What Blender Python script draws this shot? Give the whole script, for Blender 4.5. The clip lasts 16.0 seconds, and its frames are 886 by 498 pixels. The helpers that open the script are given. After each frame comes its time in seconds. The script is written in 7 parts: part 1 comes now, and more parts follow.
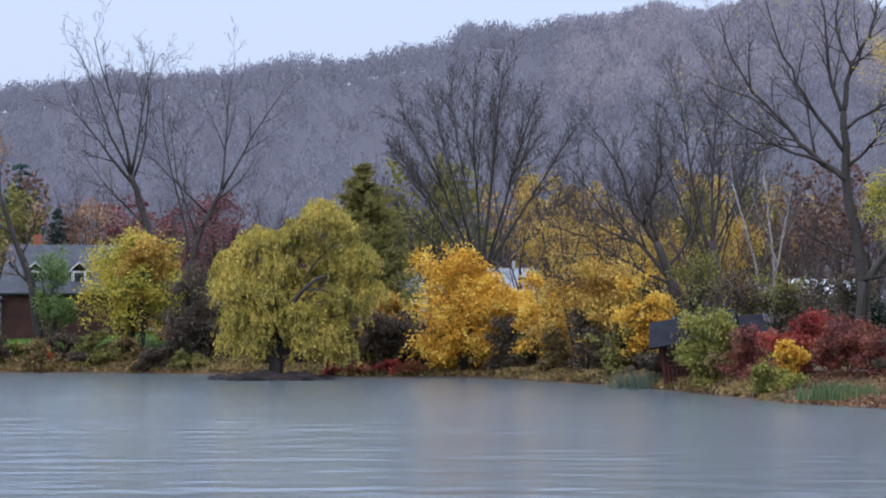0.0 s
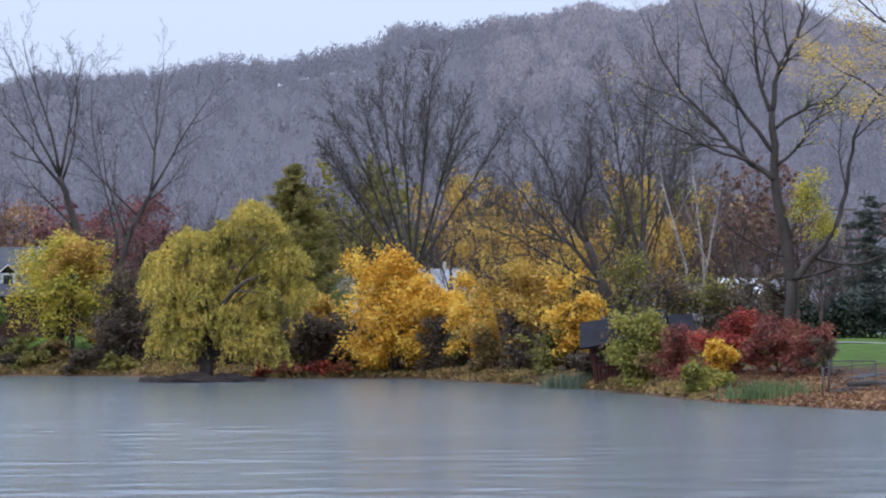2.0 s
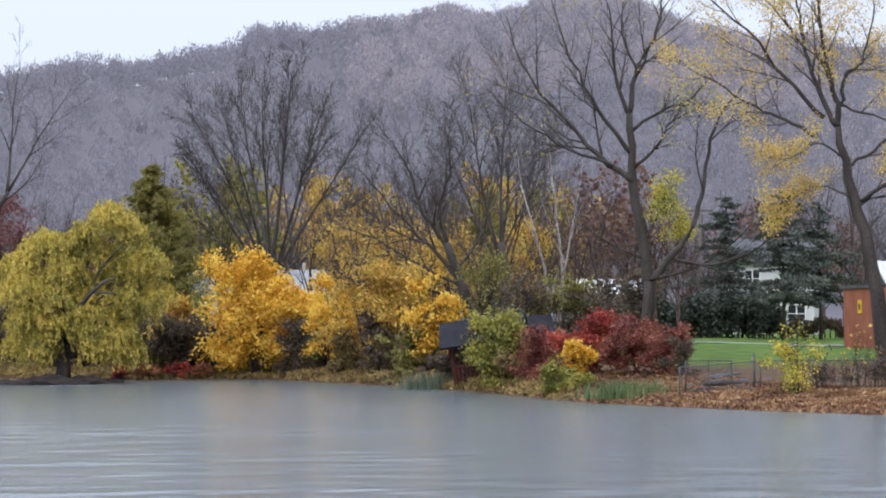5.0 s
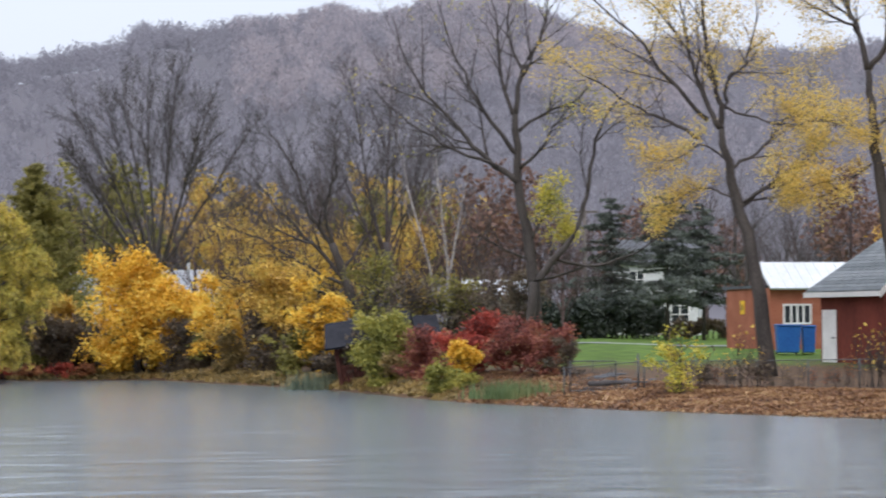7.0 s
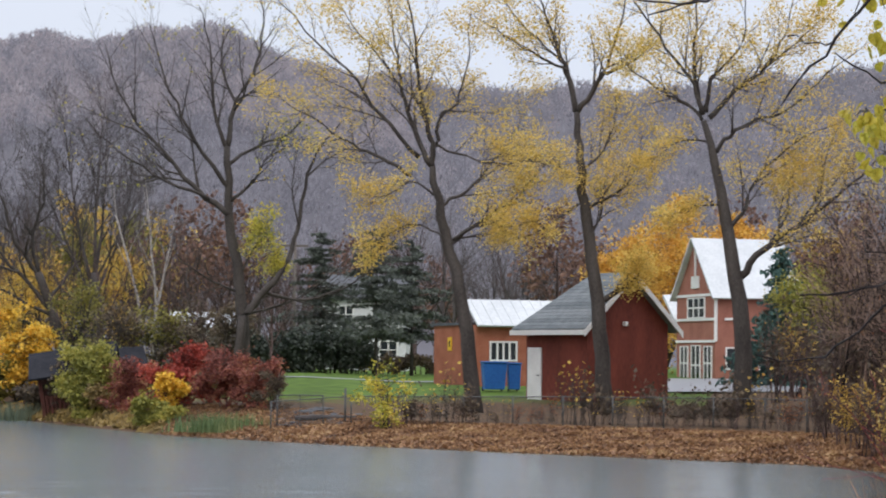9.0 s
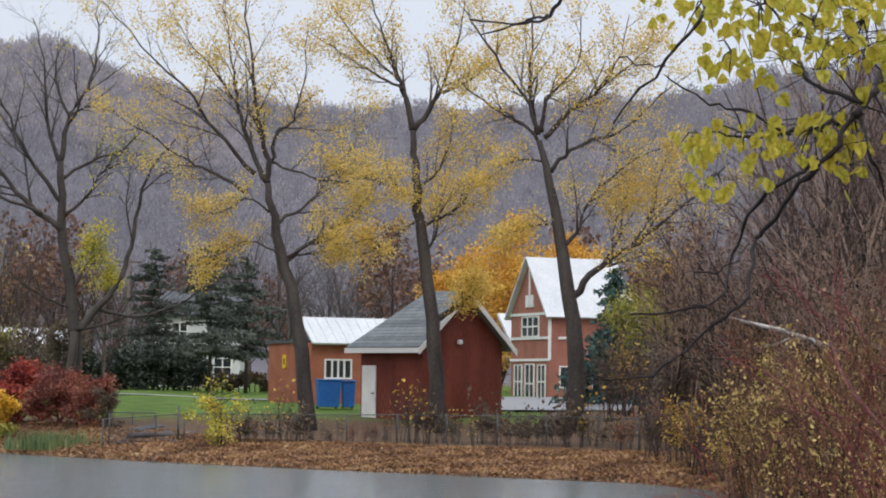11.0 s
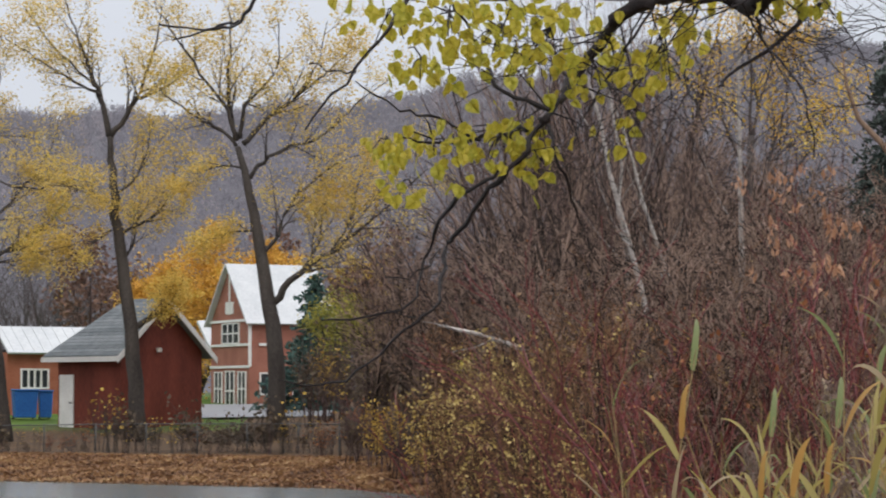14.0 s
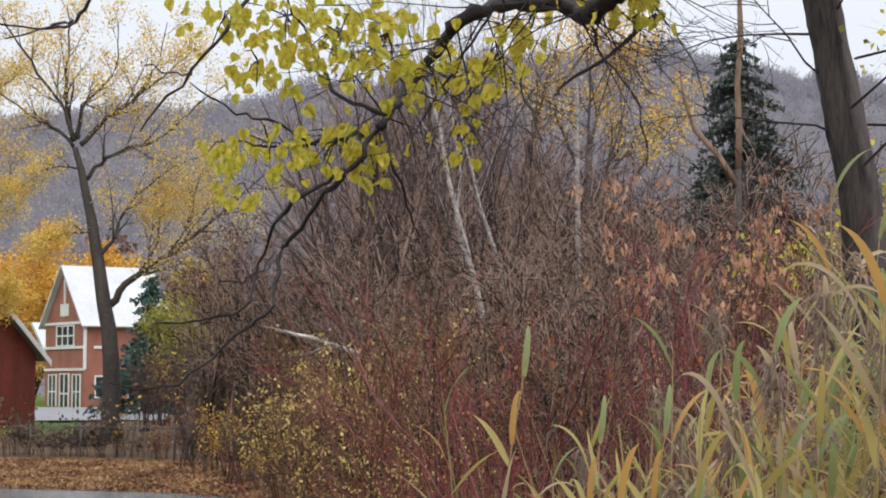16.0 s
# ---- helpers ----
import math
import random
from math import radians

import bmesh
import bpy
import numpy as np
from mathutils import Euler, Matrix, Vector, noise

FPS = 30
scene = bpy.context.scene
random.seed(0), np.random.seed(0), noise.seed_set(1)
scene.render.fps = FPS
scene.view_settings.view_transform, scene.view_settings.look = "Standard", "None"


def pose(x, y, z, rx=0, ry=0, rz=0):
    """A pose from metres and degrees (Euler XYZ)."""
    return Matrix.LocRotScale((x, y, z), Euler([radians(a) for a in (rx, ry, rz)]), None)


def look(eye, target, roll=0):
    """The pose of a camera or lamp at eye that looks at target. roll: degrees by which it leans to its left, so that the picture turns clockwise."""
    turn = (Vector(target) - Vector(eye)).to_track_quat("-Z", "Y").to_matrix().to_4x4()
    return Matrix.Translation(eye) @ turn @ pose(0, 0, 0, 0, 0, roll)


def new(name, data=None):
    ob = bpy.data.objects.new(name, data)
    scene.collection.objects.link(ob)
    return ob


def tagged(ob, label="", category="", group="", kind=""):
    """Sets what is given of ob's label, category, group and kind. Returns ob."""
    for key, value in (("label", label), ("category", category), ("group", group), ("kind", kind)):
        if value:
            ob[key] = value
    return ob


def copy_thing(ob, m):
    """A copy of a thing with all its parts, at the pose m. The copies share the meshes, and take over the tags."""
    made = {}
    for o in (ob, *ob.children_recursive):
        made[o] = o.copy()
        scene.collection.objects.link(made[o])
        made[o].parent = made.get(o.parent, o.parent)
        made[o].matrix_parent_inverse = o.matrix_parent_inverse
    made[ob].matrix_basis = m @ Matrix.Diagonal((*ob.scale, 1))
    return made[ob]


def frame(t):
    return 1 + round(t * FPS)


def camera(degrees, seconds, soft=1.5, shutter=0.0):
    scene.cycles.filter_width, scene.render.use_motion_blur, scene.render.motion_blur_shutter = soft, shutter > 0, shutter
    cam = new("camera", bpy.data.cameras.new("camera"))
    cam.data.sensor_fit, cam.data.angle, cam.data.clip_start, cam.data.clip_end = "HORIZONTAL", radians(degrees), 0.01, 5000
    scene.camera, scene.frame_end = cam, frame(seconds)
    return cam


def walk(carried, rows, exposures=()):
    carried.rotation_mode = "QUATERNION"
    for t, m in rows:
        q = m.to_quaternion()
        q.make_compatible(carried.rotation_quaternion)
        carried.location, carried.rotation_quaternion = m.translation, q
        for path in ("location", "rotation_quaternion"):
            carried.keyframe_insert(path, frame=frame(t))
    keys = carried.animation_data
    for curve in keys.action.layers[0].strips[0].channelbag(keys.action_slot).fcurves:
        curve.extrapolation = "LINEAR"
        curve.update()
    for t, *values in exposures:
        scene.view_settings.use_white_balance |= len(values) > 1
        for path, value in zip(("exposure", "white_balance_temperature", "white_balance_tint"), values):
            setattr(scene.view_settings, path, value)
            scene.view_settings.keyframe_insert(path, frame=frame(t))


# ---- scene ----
# The camera turns on a stand at the pond's edge: seconds, turn to the right, look up, lean (degrees).
cam = camera(22.0, 16.0, soft=1.9, shutter=0.36)
EYE, ARM = 3.0, 0.2
ROWS = [
    (0.0, 0.051, 1.939, -0.011), (0.5, -0.219, 1.971, -0.110), (1.0, -0.154, 2.060, -0.099),
    (1.5, 0.709, 1.927, 0.032), (2.0, 1.792, 1.957, 0.239), (2.5, 3.093, 2.158, 0.258),
    (3.0, 3.813, 2.267, 0.262), (3.5, 4.307, 2.218, 0.299), (6.0, 6.228, 1.880, 0.368),
    (6.5, 6.910, 1.965, 0.323), (7.0, 8.191, 1.953, 0.363), (7.5, 11.419, 2.026, 0.367),
    (8.0, 13.427, 2.372, -0.098), (8.5, 14.413, 2.645, -0.365), (11.0, 19.590, 3.305, -0.681),
    (11.5, 20.069, 3.394, -0.787), (12.0, 21.109, 3.385, -0.686), (12.5, 22.708, 3.418, -0.544),
    (13.0, 24.024, 3.462, -0.198), (13.5, 25.603, 3.484, 0.021), (14.0, 27.129, 3.496, 0.145),
    (14.5, 28.644, 3.487, 0.241), (15.0, 30.006, 3.532, -0.010), (15.5, 31.300, 3.571, -0.410),
    (16.0, 31.186, 3.632, -0.308),
]
EXPOSURES = [(0.0, 0.07, 5560, 14), (1.5, 0.10, 5610, 14), (3.0, 0.26, 5830, 13), (3.5, 0.35, 5920, 13), (7.0, 0.34, 6320, 12), (8.5, 0.20, 6470, 11), (11.0, 0.10, 6540, 10), (12.0, 0.07, 6640, 10), (13.5, -0.04, 6780, 10), (14.5, 0.08, 6800, 10), (15.0, 0.13, 6800, 10), (16.0, 0.32, 6800, 10)]
walk(cam, [(t, pose(ARM * math.sin(radians(a)), ARM * math.cos(radians(a)), EYE, 90 + up, 0, -a) @ pose(0, 0, 0, 0, 0, -lean))
           for t, a, up, lean in ROWS], EXPOSURES)

# ---- light: an overcast autumn sky, brighter overhead ----
world = bpy.data.worlds.new("overcast_sky")
scene.world = world
world.use_nodes = True
wn, wl = world.node_tree.nodes, world.node_tree.links
wn.clear()
w_out, w_bg = wn.new("ShaderNodeOutputWorld"), wn.new("ShaderNodeBackground")
w_sky = wn.new("ShaderNodeTexSky")
w_sky.sky_type, w_sky.sun_disc = "NISHITA", False
w_sky.sun_elevation, w_sky.sun_rotation, w_sky.dust_density, w_sky.air_density = radians(38), radians(200), 6.0, 1.0
w_gain = wn.new("ShaderNodeMix")
w_gain.data_type, w_gain.blend_type = "RGBA", "MULTIPLY"
w_gain.inputs[0].default_value = 1.0
w_gain.inputs[7].default_value = (0.10, 0.10, 0.10, 1)
w_co, w_sep, w_ramp = wn.new("ShaderNodeTexCoord"), wn.new("ShaderNodeSeparateXYZ"), wn.new("ShaderNodeValToRGB")
w_ramp.color_ramp.elements[0].position, w_ramp.color_ramp.elements[0].color = 0.0, (0.72, 0.765, 0.865, 1)
w_ramp.color_ramp.elements[1].position, w_ramp.color_ramp.elements[1].color = 1.0, (1.75, 1.80, 1.92, 1)
w_mid = w_ramp.color_ramp.elements.new(0.16)
w_mid.color = (0.74, 0.795, 0.91, 1)
w_mix = wn.new("ShaderNodeMix")
w_mix.data_type = "RGBA"
w_mix.inputs[0].default_value = 0.88
wl.new(w_sky.outputs[0], w_gain.inputs[6])
wl.new(w_co.outputs["Generated"], w_sep.inputs[0])
wl.new(w_sep.outputs[2], w_ramp.inputs[0])
wl.new(w_gain.outputs[2], w_mix.inputs[6])
wl.new(w_ramp.outputs[0], w_mix.inputs[7])
wl.new(w_mix.outputs[2], w_bg.inputs[0])
w_bg.inputs[1].default_value = 1.0
wl.new(w_bg.outputs[0], w_out.inputs[0])
sun_data = bpy.data.lights.new("sun", "SUN")
sun_data.energy, sun_data.angle, sun_data.color = 0.6, radians(25), (1.0, 0.96, 0.9)
sun = new("sun", sun_data)
sun.matrix_world = look((0, 0, 60), (25, 45, 0))


# ---- materials ----
def surface(name, a, b, rough=0.8, scale=4.0, fine=40.0, bump=0.3, metal=0.0, stretch=(1, 1, 1), per_island=0.0, per_object=0.0):
    """Two tones mixed by noise at two scales, with fine relief."""
    m = bpy.data.materials.new(name)
    m.use_nodes = True
    n, k = m.node_tree.nodes, m.node_tree.links
    p = n["Principled BSDF"]
    co, mp = n.new("ShaderNodeTexCoord"), n.new("ShaderNodeMapping")
    mp.inputs["Scale"].default_value = stretch
    k.new(co.outputs["Object"], mp.inputs[0])
    big, small = n.new("ShaderNodeTexNoise"), n.new("ShaderNodeTexNoise")
    big.inputs["Scale"].default_value, small.inputs["Scale"].default_value = scale, fine
    big.inputs["Detail"].default_value = small.inputs["Detail"].default_value = 3
    k.new(mp.outputs[0], big.inputs[0])
    k.new(mp.outputs[0], small.inputs[0])
    add = n.new("ShaderNodeMath")
    add.operation = "MULTIPLY_ADD"
    add.inputs[1].default_value = 0.5
    k.new(small.outputs[0], add.inputs[0])
    half = n.new("ShaderNodeMath")
    half.operation = "MULTIPLY"
    half.inputs[1].default_value = 0.5
    k.new(big.outputs[0], half.inputs[0])
    k.new(half.outputs[0], add.inputs[2])
    last = add.outputs[0]
    for amount, source, socket in ((per_island, "ShaderNodeNewGeometry", "Random Per Island"), (per_object, "ShaderNodeObjectInfo", "Random")):
        if amount:
            g, ma = n.new(source), n.new("ShaderNodeMath")
            ma.operation = "MULTIPLY_ADD"
            ma.inputs[1].default_value = amount
            k.new(g.outputs[socket], ma.inputs[0])
            k.new(last, ma.inputs[2])
            sb = n.new("ShaderNodeMath")
            sb.operation = "SUBTRACT"
            sb.inputs[1].default_value = amount / 2
            k.new(ma.outputs[0], sb.inputs[0])
            last = sb.outputs[0]
    r = n.new("ShaderNodeValToRGB")
    r.color_ramp.elements[0].position, r.color_ramp.elements[0].color = 0.32, (*a, 1)
    r.color_ramp.elements[1].position, r.color_ramp.elements[1].color = 0.68, (*b, 1)
    k.new(last, r.inputs[0])
    k.new(r.outputs[0], p.inputs["Base Color"])
    p.inputs["Roughness"].default_value, p.inputs["Metallic"].default_value = rough, metal
    p.inputs["Specular IOR Level"].default_value = 0.25 if rough >= 0.7 else 0.5
    if bump:
        bp = n.new("ShaderNodeBump")
        bp.inputs["Strength"].default_value, bp.inputs["Distance"].default_value = bump, 0.02
        k.new(add.outputs[0], bp.inputs["Height"])
        k.new(bp.outputs[0], p.inputs["Normal"])
    return m


def foliage(name, tones, patch=0.6, through_light=0.32, rough=0.6):
    """Leaves: every leaf its own tone out of the ramp, drifting in patches through the crown; thin, so some light comes through."""
    m = bpy.data.materials.new(name)
    m.use_nodes = True
    n, k = m.node_tree.nodes, m.node_tree.links
    p, out = n["Principled BSDF"], n["Material Output"]
    g, co, nz = n.new("ShaderNodeNewGeometry"), n.new("ShaderNodeTexCoord"), n.new("ShaderNodeTexNoise")
    nz.inputs["Scale"].default_value, nz.inputs["Detail"].default_value = patch, 2
    k.new(co.outputs["Object"], nz.inputs[0])
    mr = n.new("ShaderNodeMapRange")
    mr.inputs[1].default_value, mr.inputs[2].default_value = 0.3, 0.7
    k.new(nz.outputs[0], mr.inputs[0])
    mx = n.new("ShaderNodeMix")
    mx.inputs[0].default_value = 0.5
    k.new(g.outputs["Random Per Island"], mx.inputs[2])
    k.new(mr.outputs[0], mx.inputs[3])
    r = n.new("ShaderNodeValToRGB")
    e = r.color_ramp.elements
    while len(e) < len(tones):
        e.new(0.5)
    for i, c in enumerate(tones):
        e[i].position, e[i].color = 0.12 + 0.76 * i / (len(tones) - 1), (*c, 1)
    k.new(mx.outputs[0], r.inputs[0])
    k.new(r.outputs[0], p.inputs["Base Color"])
    p.inputs["Roughness"].default_value = rough
    t, ms = n.new("ShaderNodeBsdfTranslucent"), n.new("ShaderNodeMixShader")
    ms.inputs[0].default_value = through_light
    k.new(r.outputs[0], t.inputs[0])
    k.new(p.outputs[0], ms.inputs[1])
    k.new(t.outputs[0], ms.inputs[2])
    k.new(ms.outputs[0], out.inputs[0])
    return m


BARK = surface("wet_dark_bark", (0.024, 0.020, 0.019), (0.10, 0.087, 0.078), 0.75, 1.6, 26, 0.6, stretch=(1, 1, 0.3))
BARK_GREY = surface("grey_bark", (0.045, 0.039, 0.039), (0.14, 0.122, 0.12), 0.85, 3, 30, 0.5, stretch=(1, 1, 0.3))
BARK_PLUM = surface("plum_brown_twigs", (0.035, 0.023, 0.023), (0.175, 0.12, 0.112), 0.85, 1.5, 20, 0.3, per_island=0.5)
# the darkest tones of these two stand in for shade between the twigs
BARK_WARM = surface("warm_brown_twigs", (0.014, 0.008, 0.006), (0.28, 0.15, 0.08), 0.8, 2, 20, 0.3, per_island=0.6)
BARK_THICKET = surface("grey_brown_thicket_twigs", (0.018, 0.013, 0.012), (0.36, 0.25, 0.20), 0.85, 1.5, 20, 0.3, per_island=0.6)
BARK_BIRCH = surface("white_birch_bark", (0.12, 0.10, 0.095), (0.56, 0.52, 0.49), 0.7, 2.5, 14, 0.3, stretch=(1, 1, 2.5))
BARK_RED = surface("red_osier_stems", (0.06, 0.012, 0.015), (0.27, 0.042, 0.045), 0.5, 3, 30, 0.2, per_island=0.4)
BARK_TAN = surface("peeled_dead_wood", (0.12, 0.075, 0.052), (0.31, 0.21, 0.15), 0.8, 3, 20, 0.5, stretch=(1, 1, 0.2))
TWIG_BLACK = surface("black_wet_twig", (0.008, 0.006, 0.007), (0.04, 0.031, 0.032), 0.7, 20, 120, 0.4)

LEAF_GOLD = foliage("golden_leaves", [(0.28, 0.15, 0.012), (0.74, 0.42, 0.03), (0.90, 0.62, 0.09), (0.84, 0.68, 0.15)])
LEAF_AMBER = foliage("amber_leaves", [(0.22, 0.12, 0.03), (0.52, 0.32, 0.06), (0.78, 0.54, 0.12), (0.46, 0.38, 0.09)])
LEAF_MAPLE = foliage("orange_yellow_maple_leaves", [(0.32, 0.16, 0.03), (0.62, 0.34, 0.06), (0.80, 0.50, 0.10), (0.74, 0.54, 0.12)])
LEAF_LEMON = foliage("lemon_green_leaves", [(0.15, 0.17, 0.03), (0.44, 0.42, 0.06), (0.72, 0.60, 0.09), (0.68, 0.46, 0.06)])
LEAF_WILLOW = foliage("willow_leaves", [(0.20, 0.19, 0.04), (0.42, 0.37, 0.07), (0.68, 0.55, 0.11), (0.84, 0.66, 0.15)])
LEAF_GREEN = foliage("fresh_green_leaves", [(0.08, 0.13, 0.03), (0.18, 0.27, 0.07), (0.30, 0.39, 0.12)])
LEAF_OLIVE = foliage("olive_leaves", [(0.10, 0.10, 0.02), (0.24, 0.22, 0.05), (0.38, 0.33, 0.08)])
LEAF_LARCH = foliage("olive_larch_needles", [(0.17, 0.155, 0.05), (0.29, 0.26, 0.075), (0.40, 0.35, 0.10)], through_light=0.5)
LEAF_TAN = foliage("curled_tan_leaves", [(0.22, 0.11, 0.06), (0.42, 0.24, 0.13), (0.58, 0.40, 0.25)])
LEAF_STRAW = foliage("straw_yellow_leaves", [(0.30, 0.20, 0.06), (0.60, 0.44, 0.14), (0.74, 0.58, 0.24), (0.56, 0.46, 0.12)])
LEAF_PEACH = foliage("curled_peach_leaves", [(0.30, 0.14, 0.075), (0.50, 0.27, 0.16), (0.62, 0.40, 0.27)])
LEAF_WEED = foliage("dry_bank_weeds", [(0.09, 0.075, 0.03), (0.27, 0.19, 0.07), (0.46, 0.33, 0.12)])
BARK_NEAR = surface("furrowed_wet_bark", (0.006, 0.005, 0.005), (0.065, 0.054, 0.049), 0.75, 7, 34, 1.0, stretch=(2.2, 2.2, 0.35))
LEAF_LIME = foliage("dull_lime_leaves", [(0.13, 0.14, 0.03), (0.31, 0.30, 0.06), (0.50, 0.43, 0.09)])
LEAF_PLUM = foliage("plum_maple_leaves", [(0.11, 0.05, 0.056), (0.22, 0.085, 0.09), (0.32, 0.13, 0.12)])
LEAF_RED = foliage("crimson_leaves", [(0.13, 0.022, 0.018), (0.40, 0.06, 0.042), (0.60, 0.15, 0.08)])
LEAF_MAROON = foliage("maroon_leaves", [(0.10, 0.036, 0.03), (0.25, 0.072, 0.058), (0.37, 0.13, 0.085), (0.42, 0.27, 0.11)])
LEAF_ORANGE = foliage("orange_red_leaves", [(0.30, 0.07, 0.03), (0.58, 0.15, 0.06), (0.66, 0.26, 0.10)])
LEAF_RUST = foliage("rust_leaves", [(0.12, 0.045, 0.025), (0.32, 0.12, 0.05), (0.48, 0.22, 0.09)])
LEAF_DULL = foliage("dull_rust_leaves", [(0.10, 0.055, 0.045), (0.19, 0.105, 0.08), (0.29, 0.16, 0.11)])
LEAF_BROWN = foliage("dark_brown_leaves", [(0.06, 0.05, 0.038), (0.13, 0.095, 0.065), (0.20, 0.15, 0.085)])
LEAF_POPLAR = foliage("poplar_leaves", [(0.46, 0.33, 0.07), (0.72, 0.52, 0.12), (0.84, 0.62, 0.18), (0.60, 0.52, 0.14)])
LEAF_GRASS = foliage("shore_grass", [(0.08, 0.13, 0.05), (0.14, 0.21, 0.085), (0.24, 0.26, 0.11)])
LEAF_TEAL = foliage("grey_green_sedge", [(0.07, 0.10, 0.07), (0.15, 0.19, 0.13), (0.26, 0.26, 0.16)])
LEAF_LITTER = foliage("fallen_leaves", [(0.08, 0.04, 0.024), (0.20, 0.098, 0.048), (0.34, 0.185, 0.088), (0.44, 0.29, 0.14)], through_light=0.1)
NEEDLE = foliage("dark_spruce_needles", [(0.016, 0.028, 0.024), (0.04, 0.062, 0.052), (0.07, 0.095, 0.08)], through_light=0.05)
NEEDLE_PINE = foliage("grey_green_pine_needles", [(0.045, 0.058, 0.05), (0.085, 0.10, 0.085), (0.13, 0.145, 0.12)], through_light=0.1)
NEEDLE_BLUE = foliage("blue_green_needles", [(0.02, 0.06, 0.055), (0.045, 0.11, 0.095), (0.08, 0.15, 0.13)], through_light=0.05)
# far woods: the mist is put into the base colour, paler in the second
HAZE_WOOD = foliage("haze_toned_bare_woods", [(0.262, 0.256, 0.292), (0.27, 0.264, 0.298), (0.278, 0.27, 0.302)], patch=0.02, through_light=0.3, rough=0.9)
HAZE_RUST = foliage("haze_paled_rust_woods", [(0.37, 0.345, 0.375), (0.385, 0.352, 0.378), (0.395, 0.355, 0.372)], patch=0.02, through_light=0.3, rough=0.9)
BRICK = surface("orange_brick", (0.26, 0.085, 0.05), (0.42, 0.16, 0.10), 0.85, 1.2, 14, 0.3)
BRICK_FAR = surface("rose_brick", (0.25, 0.10, 0.075), (0.40, 0.175, 0.13), 0.85, 1.0, 12, 0.3)
BRICK_DARK = surface("dark_brown_brick", (0.05, 0.026, 0.024), (0.12, 0.058, 0.05), 0.85, 1.2, 14, 0.3)
BARN = surface("oxblood_boards", (0.085, 0.02, 0.014), (0.225, 0.055, 0.037), 0.7, 1.1, 18, 0.3, stretch=(1, 1, 0.2), per_object=0.25)
SHINGLE = surface("grey_slate_shingles", (0.13, 0.15, 0.165), (0.25, 0.275, 0.295), 0.7, 2, 14, 0.3, per_object=0.3)
SHINGLE_DARK = surface("dark_grey_shingles", (0.06, 0.064, 0.074), (0.13, 0.135, 0.15), 0.8, 2, 14, 0.3)
SHINGLE_BLACK = surface("wet_black_shingles", (0.010, 0.011, 0.016), (0.032, 0.033, 0.042), 0.9, 2, 14, 0.3)
ROOF_PALE = surface("pale_grey_roofing", (0.28, 0.30, 0.33), (0.42, 0.44, 0.47), 0.6, 1, 6, 0.05)
ROOF_WHITE = surface("white_sheet_metal", (0.50, 0.53, 0.56), (0.66, 0.685, 0.71), 0.4, 1, 6, 0.05)
WHITE = surface("white_paint", (0.66, 0.66, 0.65), (0.82, 0.82, 0.81), 0.6, 2, 12, 0.1)
PLASTER = surface("off_white_siding", (0.52, 0.53, 0.55), (0.70, 0.71, 0.73), 0.8, 1, 8, 0.1)
TIMBER_RED = surface("red_brown_timber", (0.035, 0.011, 0.009), (0.10, 0.03, 0.021), 0.7, 4, 25, 0.3)
BLUE = surface("blue_plastic", (0.015, 0.10, 0.38), (0.03, 0.17, 0.52), 0.45, 2, 10, 0.05)
YELLOW = surface("yellow_sign_paint", (0.72, 0.42, 0.02), (0.82, 0.52, 0.03), 0.5, 2, 10, 0.0)
STEEL = surface("galvanised_wire", (0.07, 0.072, 0.075), (0.15, 0.155, 0.16), 0.6, 5, 30, 0.0, metal=0.4)
SOIL = surface("dark_wet_soil", (0.008, 0.006, 0.006), (0.045, 0.033, 0.03), 0.8, 2, 12, 0.8)
PAVING = surface("pale_wet_paving", (0.15, 0.155, 0.17), (0.25, 0.255, 0.275), 0.5, 1.0, 9, 0.2)
WOOD_POLE = surface("weathered_pole", (0.10, 0.085, 0.075), (0.19, 0.165, 0.15), 0.9, 2, 20, 0.3)
HEDGE_DARK = foliage("dark_hedge_leaves", [(0.022, 0.032, 0.026), (0.044, 0.058, 0.044), (0.075, 0.088, 0.066)], through_light=0.1)

GLASS = bpy.data.materials.new("window_glass")
GLASS.use_nodes = True
gp = GLASS.node_tree.nodes["Principled BSDF"]
gp.inputs["Base Color"].default_value, gp.inputs["Roughness"].default_value = (0.03, 0.035, 0.04, 1), 0.08


